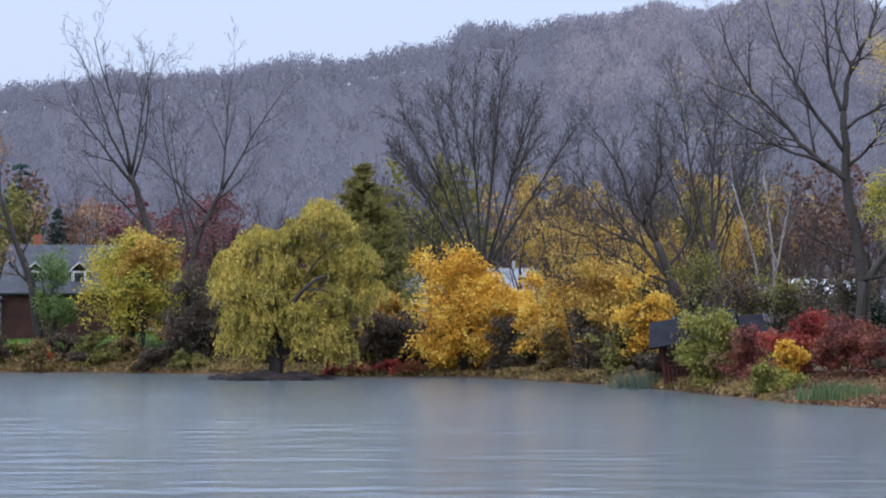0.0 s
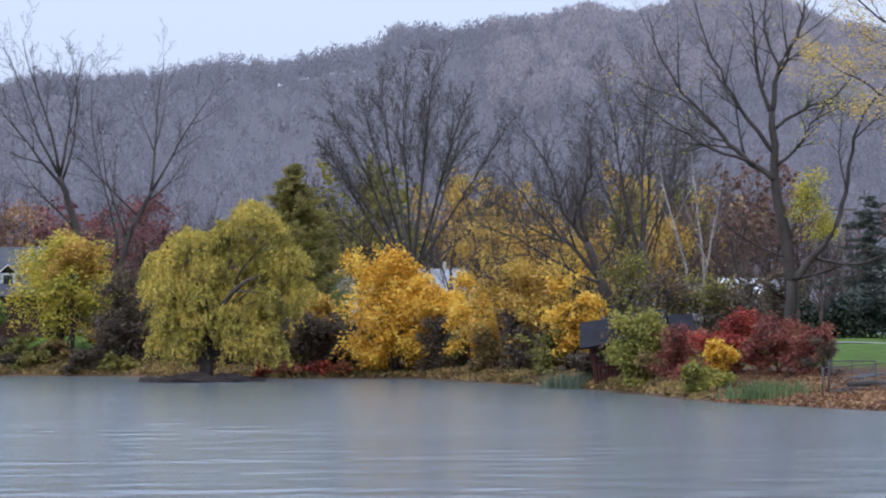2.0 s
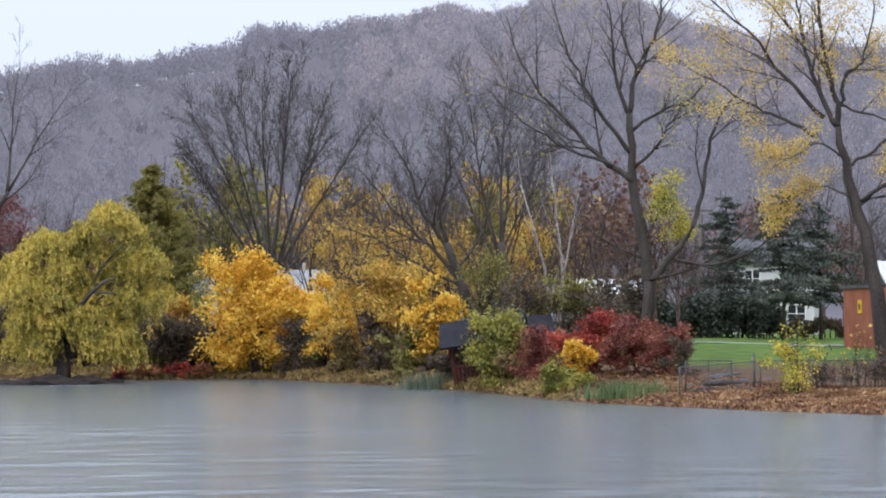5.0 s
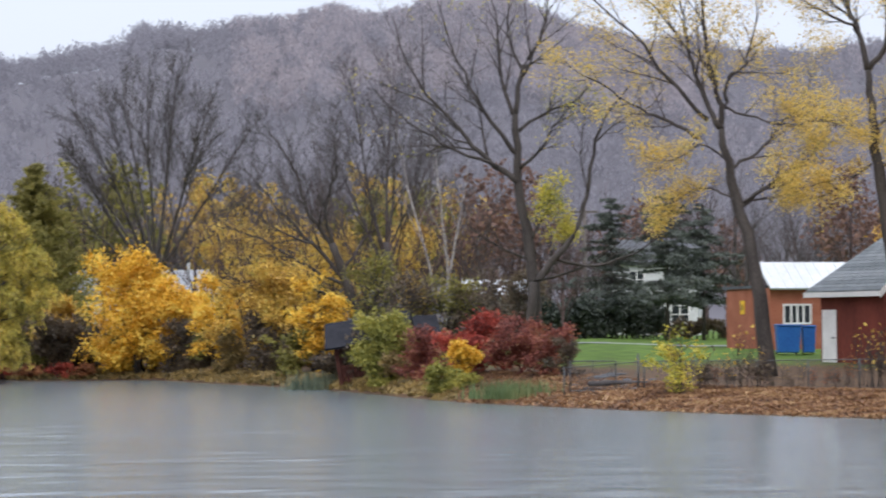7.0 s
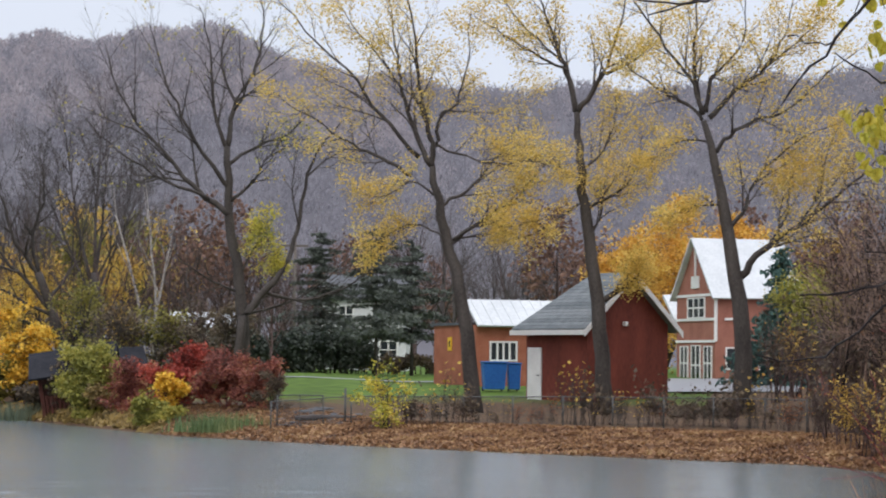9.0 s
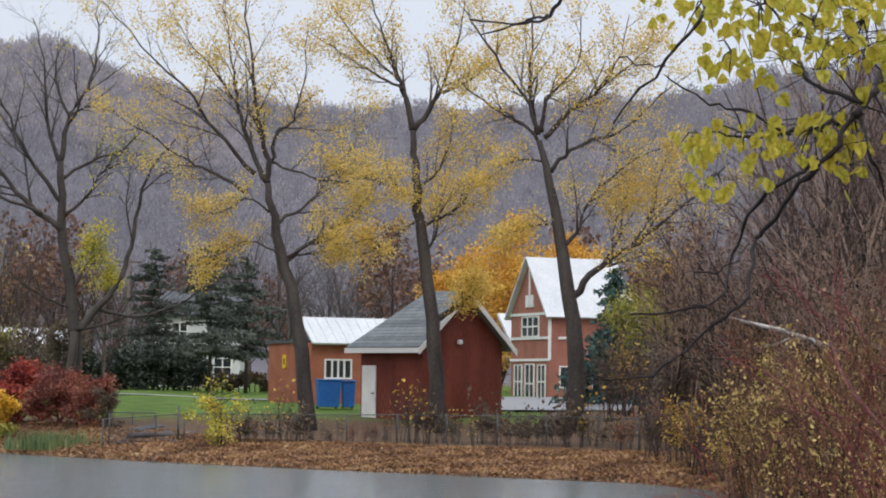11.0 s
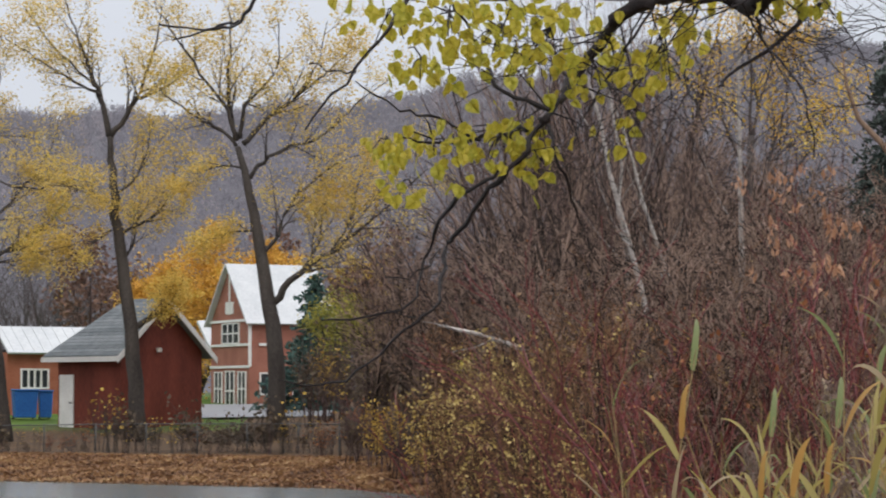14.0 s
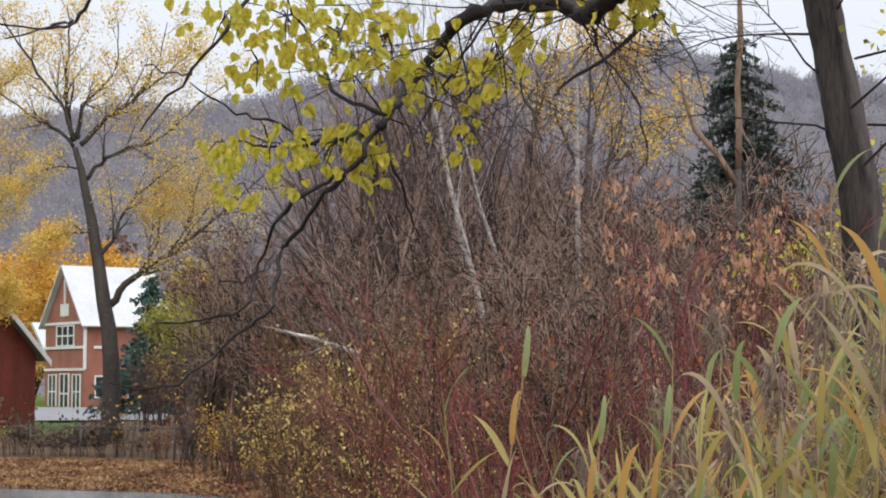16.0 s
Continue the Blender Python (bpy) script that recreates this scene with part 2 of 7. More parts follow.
def water_material():
    m = bpy.data.materials.new("rippled_pond_water")
    m.use_nodes = True
    n, k = m.node_tree.nodes, m.node_tree.links
    p = n["Principled BSDF"]
    p.inputs["Base Color"].default_value = (0.128, 0.152, 0.160, 1)
    p.inputs["Roughness"].default_value, p.inputs["IOR"].default_value = 0.2, 1.33
    co = n.new("ShaderNodeTexCoord")
    total = None
    for sx, sy, amount in ((0.42, 0.75, 0.55), (1.3, 2.2, 0.08)):
        mp, nz = n.new("ShaderNodeMapping"), n.new("ShaderNodeTexNoise")
        mp.inputs["Scale"].default_value = (sx, sy, 1)
        mp.inputs["Rotation"].default_value = (0, 0, radians(-14))
        nz.inputs["Scale"].default_value, nz.inputs["Detail"].default_value = 1.0, 1
        k.new(co.outputs["Object"], mp.inputs[0])
        k.new(mp.outputs[0], nz.inputs[0])
        mu = n.new("ShaderNodeMath")
        mu.operation = "MULTIPLY_ADD"
        mu.inputs[1].default_value, mu.inputs[2].default_value = amount, 0.0
        k.new(nz.outputs[0], mu.inputs[0])
        if total:
            k.new(total, mu.inputs[2])
        total = mu.outputs[0]
    # calm streaks and gusts
    mp, gust = n.new("ShaderNodeMapping"), n.new("ShaderNodeTexNoise")
    mp.inputs["Scale"].default_value = (0.02, 0.22, 1)
    mp.inputs["Rotation"].default_value = (0, 0, radians(-10))
    gust.inputs["Scale"].default_value, gust.inputs["Detail"].default_value = 1.0, 4
    k.new(co.outputs["Object"], mp.inputs[0])
    k.new(mp.outputs[0], gust.inputs[0])
    mr = n.new("ShaderNodeMapRange")
    mr.inputs[1].default_value, mr.inputs[2].default_value = 0.34, 0.66
    mr.inputs[3].default_value, mr.inputs[4].default_value = 0.12, 0.85
    k.new(gust.outputs[0], mr.inputs[0])
    # the water lies calmer in the lee of the eastern bank
    sep, lee, calm = n.new("ShaderNodeSeparateXYZ"), n.new("ShaderNodeMapRange"), n.new("ShaderNodeMath")
    k.new(co.outputs["Object"], sep.inputs[0])
    k.new(sep.outputs[0], lee.inputs[0])
    lee.inputs[1].default_value, lee.inputs[2].default_value = -16.0, 18.0
    lee.inputs[3].default_value, lee.inputs[4].default_value = 0.55, 0.17
    calm.operation = "MULTIPLY"
    k.new(mr.outputs[0], calm.inputs[0])
    k.new(lee.outputs[0], calm.inputs[1])
    bp = n.new("ShaderNodeBump")
    bp.inputs["Distance"].default_value = 1.0
    k.new(calm.outputs[0], bp.inputs["Strength"])
    k.new(total, bp.inputs["Height"])
    k.new(bp.outputs[0], p.inputs["Normal"])
    return m


WATER = water_material()


# ---- builders ----
def mesh_of(name, verts, faces, smooth=False):
    me = bpy.data.meshes.new(name)
    me.from_pydata([tuple(v) for v in verts] if not isinstance(verts, np.ndarray) else verts.tolist(), [], faces if isinstance(faces, list) else faces.tolist())
    if smooth:
        me.polygons.foreach_set("use_smooth", [True] * len(me.polygons))
    me.update()
    return me


def part(name, shape, material, parent, label=""):
    """Links a bmesh or mesh as one object under a thing or part."""
    if isinstance(shape, bmesh.types.BMesh):
        me = bpy.data.meshes.new(name)
        shape.to_mesh(me)
        shape.free()
    else:
        me = shape
    if not me.materials:
        me.materials.append(material)
    ob = new(name, me)
    ob.parent = parent
    return tagged(ob, label)


def spot(az, d, z=0.0):
    return Vector((d * math.sin(radians(az)), d * math.cos(radians(az)), z))


def facing(az, d, z, turn=0.0):
    """A pose d metres off at a bearing: x runs to the right, y away."""
    p = spot(az, d)
    return pose(p.x, p.y, z, 0, 0, -az + turn)


def thing(name, m, label, category, group="", kind=""):
    ob = new(name)
    ob.empty_display_size = 0.2
    ob.matrix_world = m
    return tagged(ob, label, category, group, kind)


def box(bm, x0, x1, y0, y1, z0, z1, bevel=0.0):
    geo = bmesh.ops.create_cube(bm, size=1.0, matrix=Matrix.Translation(((x0 + x1) / 2, (y0 + y1) / 2, (z0 + z1) / 2)) @ Matrix.Diagonal((x1 - x0, y1 - y0, z1 - z0, 1)))
    if bevel:
        edges = {e for v in geo["verts"] for e in v.link_edges}
        bmesh.ops.bevel(bm, geom=list(edges), offset=bevel, segments=2, affect="EDGES", profile=0.5)
    return bm


def boxed(x0, x1, y0, y1, z0, z1, bevel=0.0):
    return box(bmesh.new(), x0, x1, y0, y1, z0, z1, bevel)


def slab(points, thickness):
    """A flat polygon given a thickness along its normal."""
    bm = bmesh.new()
    f = bm.faces.new([bm.verts.new(p) for p in points])
    bm.normal_update()
    shift = f.normal * thickness
    ext = bmesh.ops.extrude_face_region(bm, geom=[f])
    for v in ext["geom"]:
        if isinstance(v, bmesh.types.BMVert):
            v.co += shift
    bmesh.ops.recalc_face_normals(bm, faces=bm.faces)
    return bm


def tubes(lines, thick_sides=7):
    """Tapered tubes along polylines [(points, radii)], fewer sides where thin, as vertex and face arrays."""
    groups = {}
    for pts, radii in lines:
        sides = thick_sides if radii[0] > 0.06 else 5 if radii[0] > 0.025 else 3
        groups.setdefault((len(pts), sides), []).append((pts, radii))
    verts, faces, base = [], [], 0
    for (n, s), items in groups.items():
        p = np.array([i[0] for i in items], float)
        r = np.array([i[1] for i in items], float)
        tang = np.gradient(p, axis=1)
        tang /= np.linalg.norm(tang, axis=2, keepdims=True) + 1e-9
        ref = np.where(np.abs(tang[..., 2:3]) > 0.9, np.array([1.0, 0, 0]), np.array([0, 0, 1.0]))
        u = np.cross(tang, ref)
        u /= np.linalg.norm(u, axis=2, keepdims=True) + 1e-9
        w = np.cross(tang, u)
        a = np.arange(s) * 2 * math.pi / s
        ring = p[:, :, None] + r[:, :, None, None] * (np.cos(a)[None, None, :, None] * u[:, :, None] + np.sin(a)[None, None, :, None] * w[:, :, None])
        verts.append(ring.reshape(-1, 3))
        m = len(items)
        idx = base + np.arange(m * n * s).reshape(m, n, s)
        q = np.stack([idx[:, :-1], np.roll(idx[:, :-1], -1, 2), np.roll(idx[:, 1:], -1, 2), idx[:, 1:]], -1)
        faces += q.reshape(-1, 4).tolist()
        if s > 3:
            faces += idx[:, -1].tolist() + idx[:, 0, ::-1].tolist()
        base += m * n * s
    return (np.concatenate(verts) if verts else np.zeros((0, 3))), faces


def tube_mesh(name, lines):
    v, f = tubes(lines)
    return mesh_of(name, v, f, True)


def leaf_mesh(name, centres, size, rng, droop=0.0, long=1.5, jitter=0.35, form=None, blend=0.6):
    """A small pointed, folded leaf at every centre, turned at random, or spread out to the light along the crown's own direction there (form)."""
    c = np.asarray(centres, float)
    n = len(c)
    axis = rng.normal(size=(n, 3))
    axis[:, 2] -= droop
    axis /= np.linalg.norm(axis, axis=1, keepdims=True) + 1e-9
    side = np.cross(axis, rng.normal(size=(n, 3)))
    if form is not None:
        f = np.asarray(form, float)
        f = f / (np.linalg.norm(f, axis=1, keepdims=True) + 1e-9) * blend + unit(rng, n) * (1 - blend)
        side = np.cross(f, axis)
    side /= np.linalg.norm(side, axis=1, keepdims=True) + 1e-9
    lift = np.cross(axis, side)
    s = (size * (1 + jitter * rng.uniform(-1, 1, n)))[:, None]
    v = np.stack([c - axis * s * long / 2, c + side * s / 2 + lift * s * 0.15, c + axis * s * long / 2, c - side * s / 2 + lift * s * 0.15], 1).reshape(-1, 3)
    i = np.arange(n)[:, None] * 4
    return mesh_of(name, v, np.concatenate([i + [[0, 1, 2]], i + [[0, 2, 3]]]))


def unit(rng, n):
    v = rng.normal(size=(n, 3))
    return v / np.linalg.norm(v, axis=1, keepdims=True)


def cloud(rng, lobes, n, shell=0.55):
    """Points in the outer shells of lobes (x, y, z, radius, squash)."""
    lobes = np.asarray(lobes, float)
    w = lobes[:, 3] ** 2
    pick = rng.choice(len(lobes), n, p=w / w.sum())
    r = lobes[pick, 3] * (shell + (1.1 - shell) * rng.random(n) ** 0.6) * (1 + 0.12 * rng.normal(size=n))
    q = lobes[pick, :3] + unit(rng, n) * r[:, None] * np.stack([np.ones(n), np.ones(n), lobes[pick, 4]], 1)
    return q


def grow(rng, start, heading, length, radius, level, style, out):
    """One branch and, further out, its children. out: level -> [(points, radii)]"""
    kids, spread, ratio, first, wander, lift = style[level]
    n = 7 if level < 2 else 5 if level == 2 else 4
    x, y, z = start
    dx, dy, dz = heading
    pts, step = [(x, y, z)], length / (n - 1)
    rx, ry, rz = rng.normal(0, wander, (n, 3)).T
    dirs = []
    for i in range(n - 1):
        dx, dy, dz = dx + rx[i], dy + ry[i], dz + rz[i] + lift
        q = math.sqrt(dx * dx + dy * dy + dz * dz)
        dx, dy, dz = dx / q, dy / q, dz / q
        x, y, z = x + dx * step, y + dy * step, z + dz * step
        pts.append((x, y, z))
        dirs.append((dx, dy, dz))
    tip = 0.2
    radii = [radius * (tip + (1 - tip) * (1 - i / (n - 1)) ** 1.5) for i in range(n)]
    out.setdefault(level, []).append((pts, radii))
    if level + 1 >= len(style):
        return
    sprout(rng, pts, dirs, length, radius, level, style, out)


def sprout(rng, pts, dirs, length, radius, level, style, out):
    """The side branches of one branch."""
    kids, spread, ratio, first, wander, lift = style[level]
    n, tip = len(pts), 0.2
    turn = rng.uniform(0, 6.28)
    for j in range(kids):
        f = first + (0.98 - first) * (j + rng.uniform(0.1, 0.9)) / kids
        i = min(int(f * (n - 1)), n - 2)
        g = f * (n - 1) - i
        s = [pts[i][a] * (1 - g) + pts[i + 1][a] * g for a in range(3)]
        d = Vector(dirs[i])
        turn += 2.4 + rng.uniform(-0.5, 0.5)
        side = d.orthogonal().normalized()
        side.rotate(Matrix.Rotation(turn, 3, d))
        an = radians(spread * rng.uniform(0.7, 1.25))
        h = d * math.cos(an) + side * math.sin(an)
        rr = max(0.016, radius * (tip + (1 - tip) * (1 - f) ** 1.5) * 1.1) if radius > 0.05 else radius * (1 - 0.7 * f)
        grow(rng, s, h, length * ratio * rng.uniform(0.65, 1.2) * (1.15 - 0.5 * f), rr * rng.uniform(0.5, 0.68), level + 1, style, out)


def limb_along(rng, plan, away, radius, style, out):
    """A crooked limb through the plan's places (across, up), leaning away by degrees, with its side branches."""
    run = [Vector((x, math.tan(radians(away)) * math.hypot(x - plan[0][0], z - plan[0][1]), z)) for x, z in plan]
    pts = []
    for i in range(len(run) - 1):
        p0, p1, p2, p3 = run[max(0, i - 1)], run[i], run[i + 1], run[min(len(run) - 1, i + 2)]
        for t in (0, 0.25, 0.5, 0.75):
            pts.append(0.5 * ((2 * p1) + (p2 - p0) * t + (2 * p0 - 5 * p1 + 4 * p2 - p3) * t * t + (3 * p1 - p0 - 3 * p2 + p3) * t ** 3))
    pts.append(run[-1])
    length = sum((b - a).length for a, b in zip(pts, pts[1:]))
    pts = [tuple(p + Vector(rng.normal(0, 0.012 * length * (0.3 if i == 0 else 1), 3)) * 0.5) for i, p in enumerate(pts)]
    dirs = [tuple((Vector(b) - Vector(a)).normalized()) for a, b in zip(pts, pts[1:])]
    n = len(pts)
    out.setdefault(1, []).append((pts, [radius * (0.14 + 0.86 * (1 - i / (n - 1)) ** 1.1) for i in range(n)]))
    sprout(rng, pts, dirs, length, radius, 1, style, out)


#                 kids spread ratio first wander lift  (limb, branch, twig, fine twig)
VASE = [(0, 0, 0, 0, 0, 0), (12, 26, 0.42, 0.25, 0.05, 0.03), (9, 32, 0.45, 0.15, 0.09, 0.03), (5, 36, 0.5, 0.15, 0.12, 0.02), (0, 0, 0, 0, 0.14, 0.02)]
PLAIN = [(0, 0, 0, 0, 0, 0), (7, 32, 0.42, 0.25, 0.08, 0.08), (5, 34, 0.46, 0.2, 0.11, 0.06), (3, 36, 0.5, 0.2, 0.13, 0.03), (0, 0, 0, 0, 0.15, 0.02)]
ELM = [(0, 0, 0, 0, 0, 0), (11, 19, 0.30, 0.45, 0.025, 0.004), (9, 25, 0.46, 0.15, 0.07, 0.02), (5, 30, 0.55, 0.15, 0.1, 0.02), (0, 0, 0, 0, 0.12, 0.02)]
OPEN = [(0, 0, 0, 0, 0, 0), (10, 36, 0.42, 0.20, 0.07, 0.08), (8, 34, 0.46, 0.15, 0.11, 0.06), (5, 36, 0.5, 0.15, 0.13, 0.03), (0, 0, 0, 0, 0.15, 0.02)]


def limbs_of(rng, trunk, limbs, style, out):
    """trunk: [(x, z, radius)] up the stem; limbs: (height, lean to the right, lean away, length, thickness)."""
    pts = [(x, 0.12 * math.sin(z), z) for x, z, _ in trunk]
    fine_p, fine_r = [], []
    for a, b, ra, rb in zip(pts, pts[1:], [t[2] for t in trunk], [t[2] for t in trunk][1:]):
        for i in range(4):
            f = i / 4
            fine_p.append(tuple(a[j] * (1 - f) + b[j] * f + (rng.normal(0, 0.05) if f and j < 2 else 0) for j in range(3)))
            fine_r.append(ra * (1 - f) + rb * f)
    fine_p.append(pts[-1])
    fine_r.append(trunk[-1][2])
    out.setdefault(0, []).append((fine_p, fine_r))
    zs = [p[2] for p in fine_p]
    for limb in limbs:
        if len(limb) == 3:
            limb_along(rng, *limb, style, out)
            continue
        h, lean, away, length, thick = limb
        s = tuple(float(np.interp(h, zs, [p[j] for p in fine_p])) for j in range(2)) + (h,)
        a, b = radians(lean), radians(away)
        d = Vector((math.sin(a), math.sin(b), math.cos(a) * math.cos(b))).normalized()
        grow(rng, s, d, length, thick * 0.8, 1, style, out)


def tree(name, m, trunk, limbs, style, bark, label, seed, leaves=None, twig_bark=None, category="tree", group="", split=True, stout=0.0, cluster=1):
    """A tree with a stem, limbs, twigs and, where leaves is (material, count, size, spread, chooser), a crown."""
    rng = np.random.default_rng(seed)
    out = {}
    limbs_of(rng, trunk, limbs, style, out)
    least = m.translation.length * stout
    for k in out:
        out[k] = [(pts, [max(r, least) for r in rad]) for pts, rad in out[k]]
    ob = thing(name, m, label, category, group)
    if split:
        part("trunk", tube_mesh("trunk", out[0]), bark, ob)
        for line in out.get(1, []):
            part("limb", tube_mesh("limb", [line]), bark, ob)
    else:
        part("trunk", tube_mesh("trunk", out[0] + out.get(1, [])), bark, ob)
    tagged(part("branchwork", tube_mesh("branchwork", [q for k in out if k > 1 for q in out[k]]), twig_bark or bark, ob), kind="stuff")
    if leaves:
        mat, count, size, spread, choose = leaves
        ends = np.array([p for k in out if k > 2 for pts, _ in out[k] for p in pts[1:]])
        w = np.array([choose(*e) for e in ends])
        if w.sum() > 0:
            hub = ends[rng.choice(len(ends), max(1, count // cluster), p=w / w.sum())]
            c = np.repeat(hub, cluster, 0)
            c = c + rng.normal(0, spread, c.shape)
            part("crown", leaf_mesh("crown", c, size, rng, 0.4), mat, ob)
    return ob


def shrub(name, m, width, height, mat, stem, label, seed, leaves=4500, size=0.17, lobes=16, depth=0.8, low=0.15, shell=0.5, trunk=0.0, category="shrub", group="", peak=0.5, squash=0.8, stems=9):
    """A leafy shrub or small tree: stems that fan out to uneven lobes of leaves."""
    rng = np.random.default_rng(seed)
    lo = []
    for _ in range(lobes):
        f = rng.random() ** 0.8
        z = height * (low + (0.86 - low) * f)
        reach = width / 2 * math.sqrt(max(0.05, 1 - ((f - 0.35) / 0.75) ** 2)) * 0.82
        a, q = rng.uniform(0, 6.28), math.sqrt(rng.random())
        x, y = reach * q * math.cos(a) + (peak - 0.5) * width * f, reach * q * math.sin(a) * depth
        lo.append((x, y, z, min(width, height) * rng.uniform(0.06, 0.19), squash * rng.uniform(0.6, 1.25)))
    ob = thing(name, m, label, category, group)
    lines = []
    for i in range(stems):
        x, y, z, r, _ = lo[i % lobes]
        x0, y0 = rng.normal(0, 0.04 * width, 2) if not trunk else rng.normal(0, trunk * 0.3, 2)
        k = [(x0 + (x - x0) * f ** 1.3 + rng.normal(0, 0.03) * width * f * (1 - f), y0 + (y - y0) * f ** 1.3, z * f) for f in np.linspace(0, 1, 6)]
        lines.append((k, [max(0.025, trunk * 0.4, 0.009 * height) * (1 - 0.75 * f) for f in np.linspace(0, 1, 6)]))
        for _ in range(5):
            s, d = k[int(rng.integers(2, 6))], unit(rng, 1)[0]
            lines.append(([tuple(np.array(s) + d * t * height * 0.16 + np.array((0, 0, t * 0.3))) for t in np.linspace(0, 1, 6)], [0.02 * (1 - 0.8 * t) for t in np.linspace(0, 1, 6)]))
    if trunk:
        lines.append(([(0, 0, height * low * 1.4 * f) for f in np.linspace(0, 1, 6)], [trunk * (1 - 0.4 * f) for f in np.linspace(0, 1, 6)]))
    tagged(part("trunk" if trunk else "stemwork", tube_mesh("stemwork", lines), stem, ob), kind="" if trunk else "stuff")
    leaves, size, knot = int(leaves * 2.1), size * 0.68, 7
    hub = cloud(rng, lo, max(8, leaves // knot), shell)
    c = np.repeat(hub, knot, 0) + rng.normal(0, 0.032 * min(width, height) + 0.05, (len(hub) * knot, 3)) * np.array((1.25, 1.25, 0.7))
    wisp = np.array([p for pts, _ in lines for p in pts[2:]])
    loose = wisp[rng.choice(len(wisp), leaves // 5)] + rng.normal(0, 0.05 * min(width, height), (leaves // 5, 3))
    c = np.concatenate([c, loose])
    c += 0.06 * min(width, height) * np.sin(c[:, [1, 2, 0]] * 2.3 + seed)
    c[:, 2] = np.abs(c[:, 2])
    form = c - np.array((0, 0, height * 0.35))
    form[:, 2] += 0.25 * height
    part("crown", leaf_mesh("crown", c, size, rng, 0.3, form=form, blend=0.5), mat, ob)
    return ob


def conifer(name, m, height, width, mat, label, seed, start=0.08, whorls=26, fall=0.25, ragged=0.25, group="", needle=0.16, dense=3):
    """A spruce: a straight stem with whorls of drooping, needled boughs."""
    rng = np.random.default_rng(seed)
    ob = thing(name, m, label, "spruce", group)
    part("trunk", tube_mesh("trunk", [([(0, 0, height * f) for f in np.linspace(0, 1, 6)], [height * 0.014 * (1.05 - f) for f in np.linspace(0, 1, 6)])]), BARK, ob)
    lines, c = [], []
    for i in range(whorls):
        f = start + (0.97 - start) * i / whorls
        reach = width / 2 * (1 - f) ** 0.8 + 0.12
        for j in range(7):
            a, r = rng.uniform(0, 6.28), reach * (1 + ragged * rng.normal())
            z = height * f + rng.normal(0, 0.1)
            k = [(r * t * math.cos(a), r * t * math.sin(a), z - fall * r * t * t + 0.12 * r * max(0, t - 0.7)) for t in np.linspace(0, 1, 5)]
            lines.append((k, [0.03 * (1 - 0.8 * t) for t in np.linspace(0, 1, 5)]))
            for t in np.linspace(0.1, 1, max(4, int(r * 9))):
                b = np.array([r * t * math.cos(a), r * t * math.sin(a), z - fall * r * t * t])
                c += [b + rng.normal(0, (0.09, 0.09, 0.05)) * (0.4 + r * 0.5) for _ in range(dense)]
    tagged(part("boughwork", tube_mesh("boughwork", lines), BARK, ob), kind="stuff")
    part("crown", leaf_mesh("crown", np.array(c), needle, rng, 0.5, 2.2), mat, ob)
    return ob


# ---- ground, hill and pond ----
SHORE_AZ = [-180, -75, -40, -11, -6.8, -2, 1, 2.4, 5.2, 7.3, 8.7, 10, 12.5, 16, 20.3, 24.5, 26.1, 28, 34, 180]
SHORE_R = [4, 60, 160, 149.5, 145, 134, 134, 124.5, 110.5, 97.5, 91.3, 88.5, 83.8, 80, 76, 72, 67.5, 60, 8, 4]
BANK_IN = [0, 0, 0, 0, 0, 0, 0, 0, 0, 0.5, 1.2, 1.6, 2.2, 3.3, 3.8, 3.2, 2.0, 0, 0, 0]
NEAR_AZ = [-180, -90, 0, 18, 25, 27, 28.5, 34, 180]
NEAR_R = [400, 7, 5, 6, 9, 30, 70, 90, 400]
RIDGE_AZ = [-60, -11, -6.1, -2.6, -0.6, 1.7, 4.5, 6.7, 8.3, 9.8, 11.2, 13.1, 17.2, 20.5, 24.3, 26.6, 31, 36.4, 37.7, 40, 42, 70]
RIDGE_EL = [4.0, 5.75, 6.25, 6.5, 6.85, 7.35, 7.6, 7.7, 8.05, 7.95, 7.5, 6.95, 6.65, 6.7, 6.95, 7.25, 8.0, 8.65, 8.3, 7.8, 7.6, 5.0]
HILL_FOOT, HILL_TOP = 330.0, 850.0


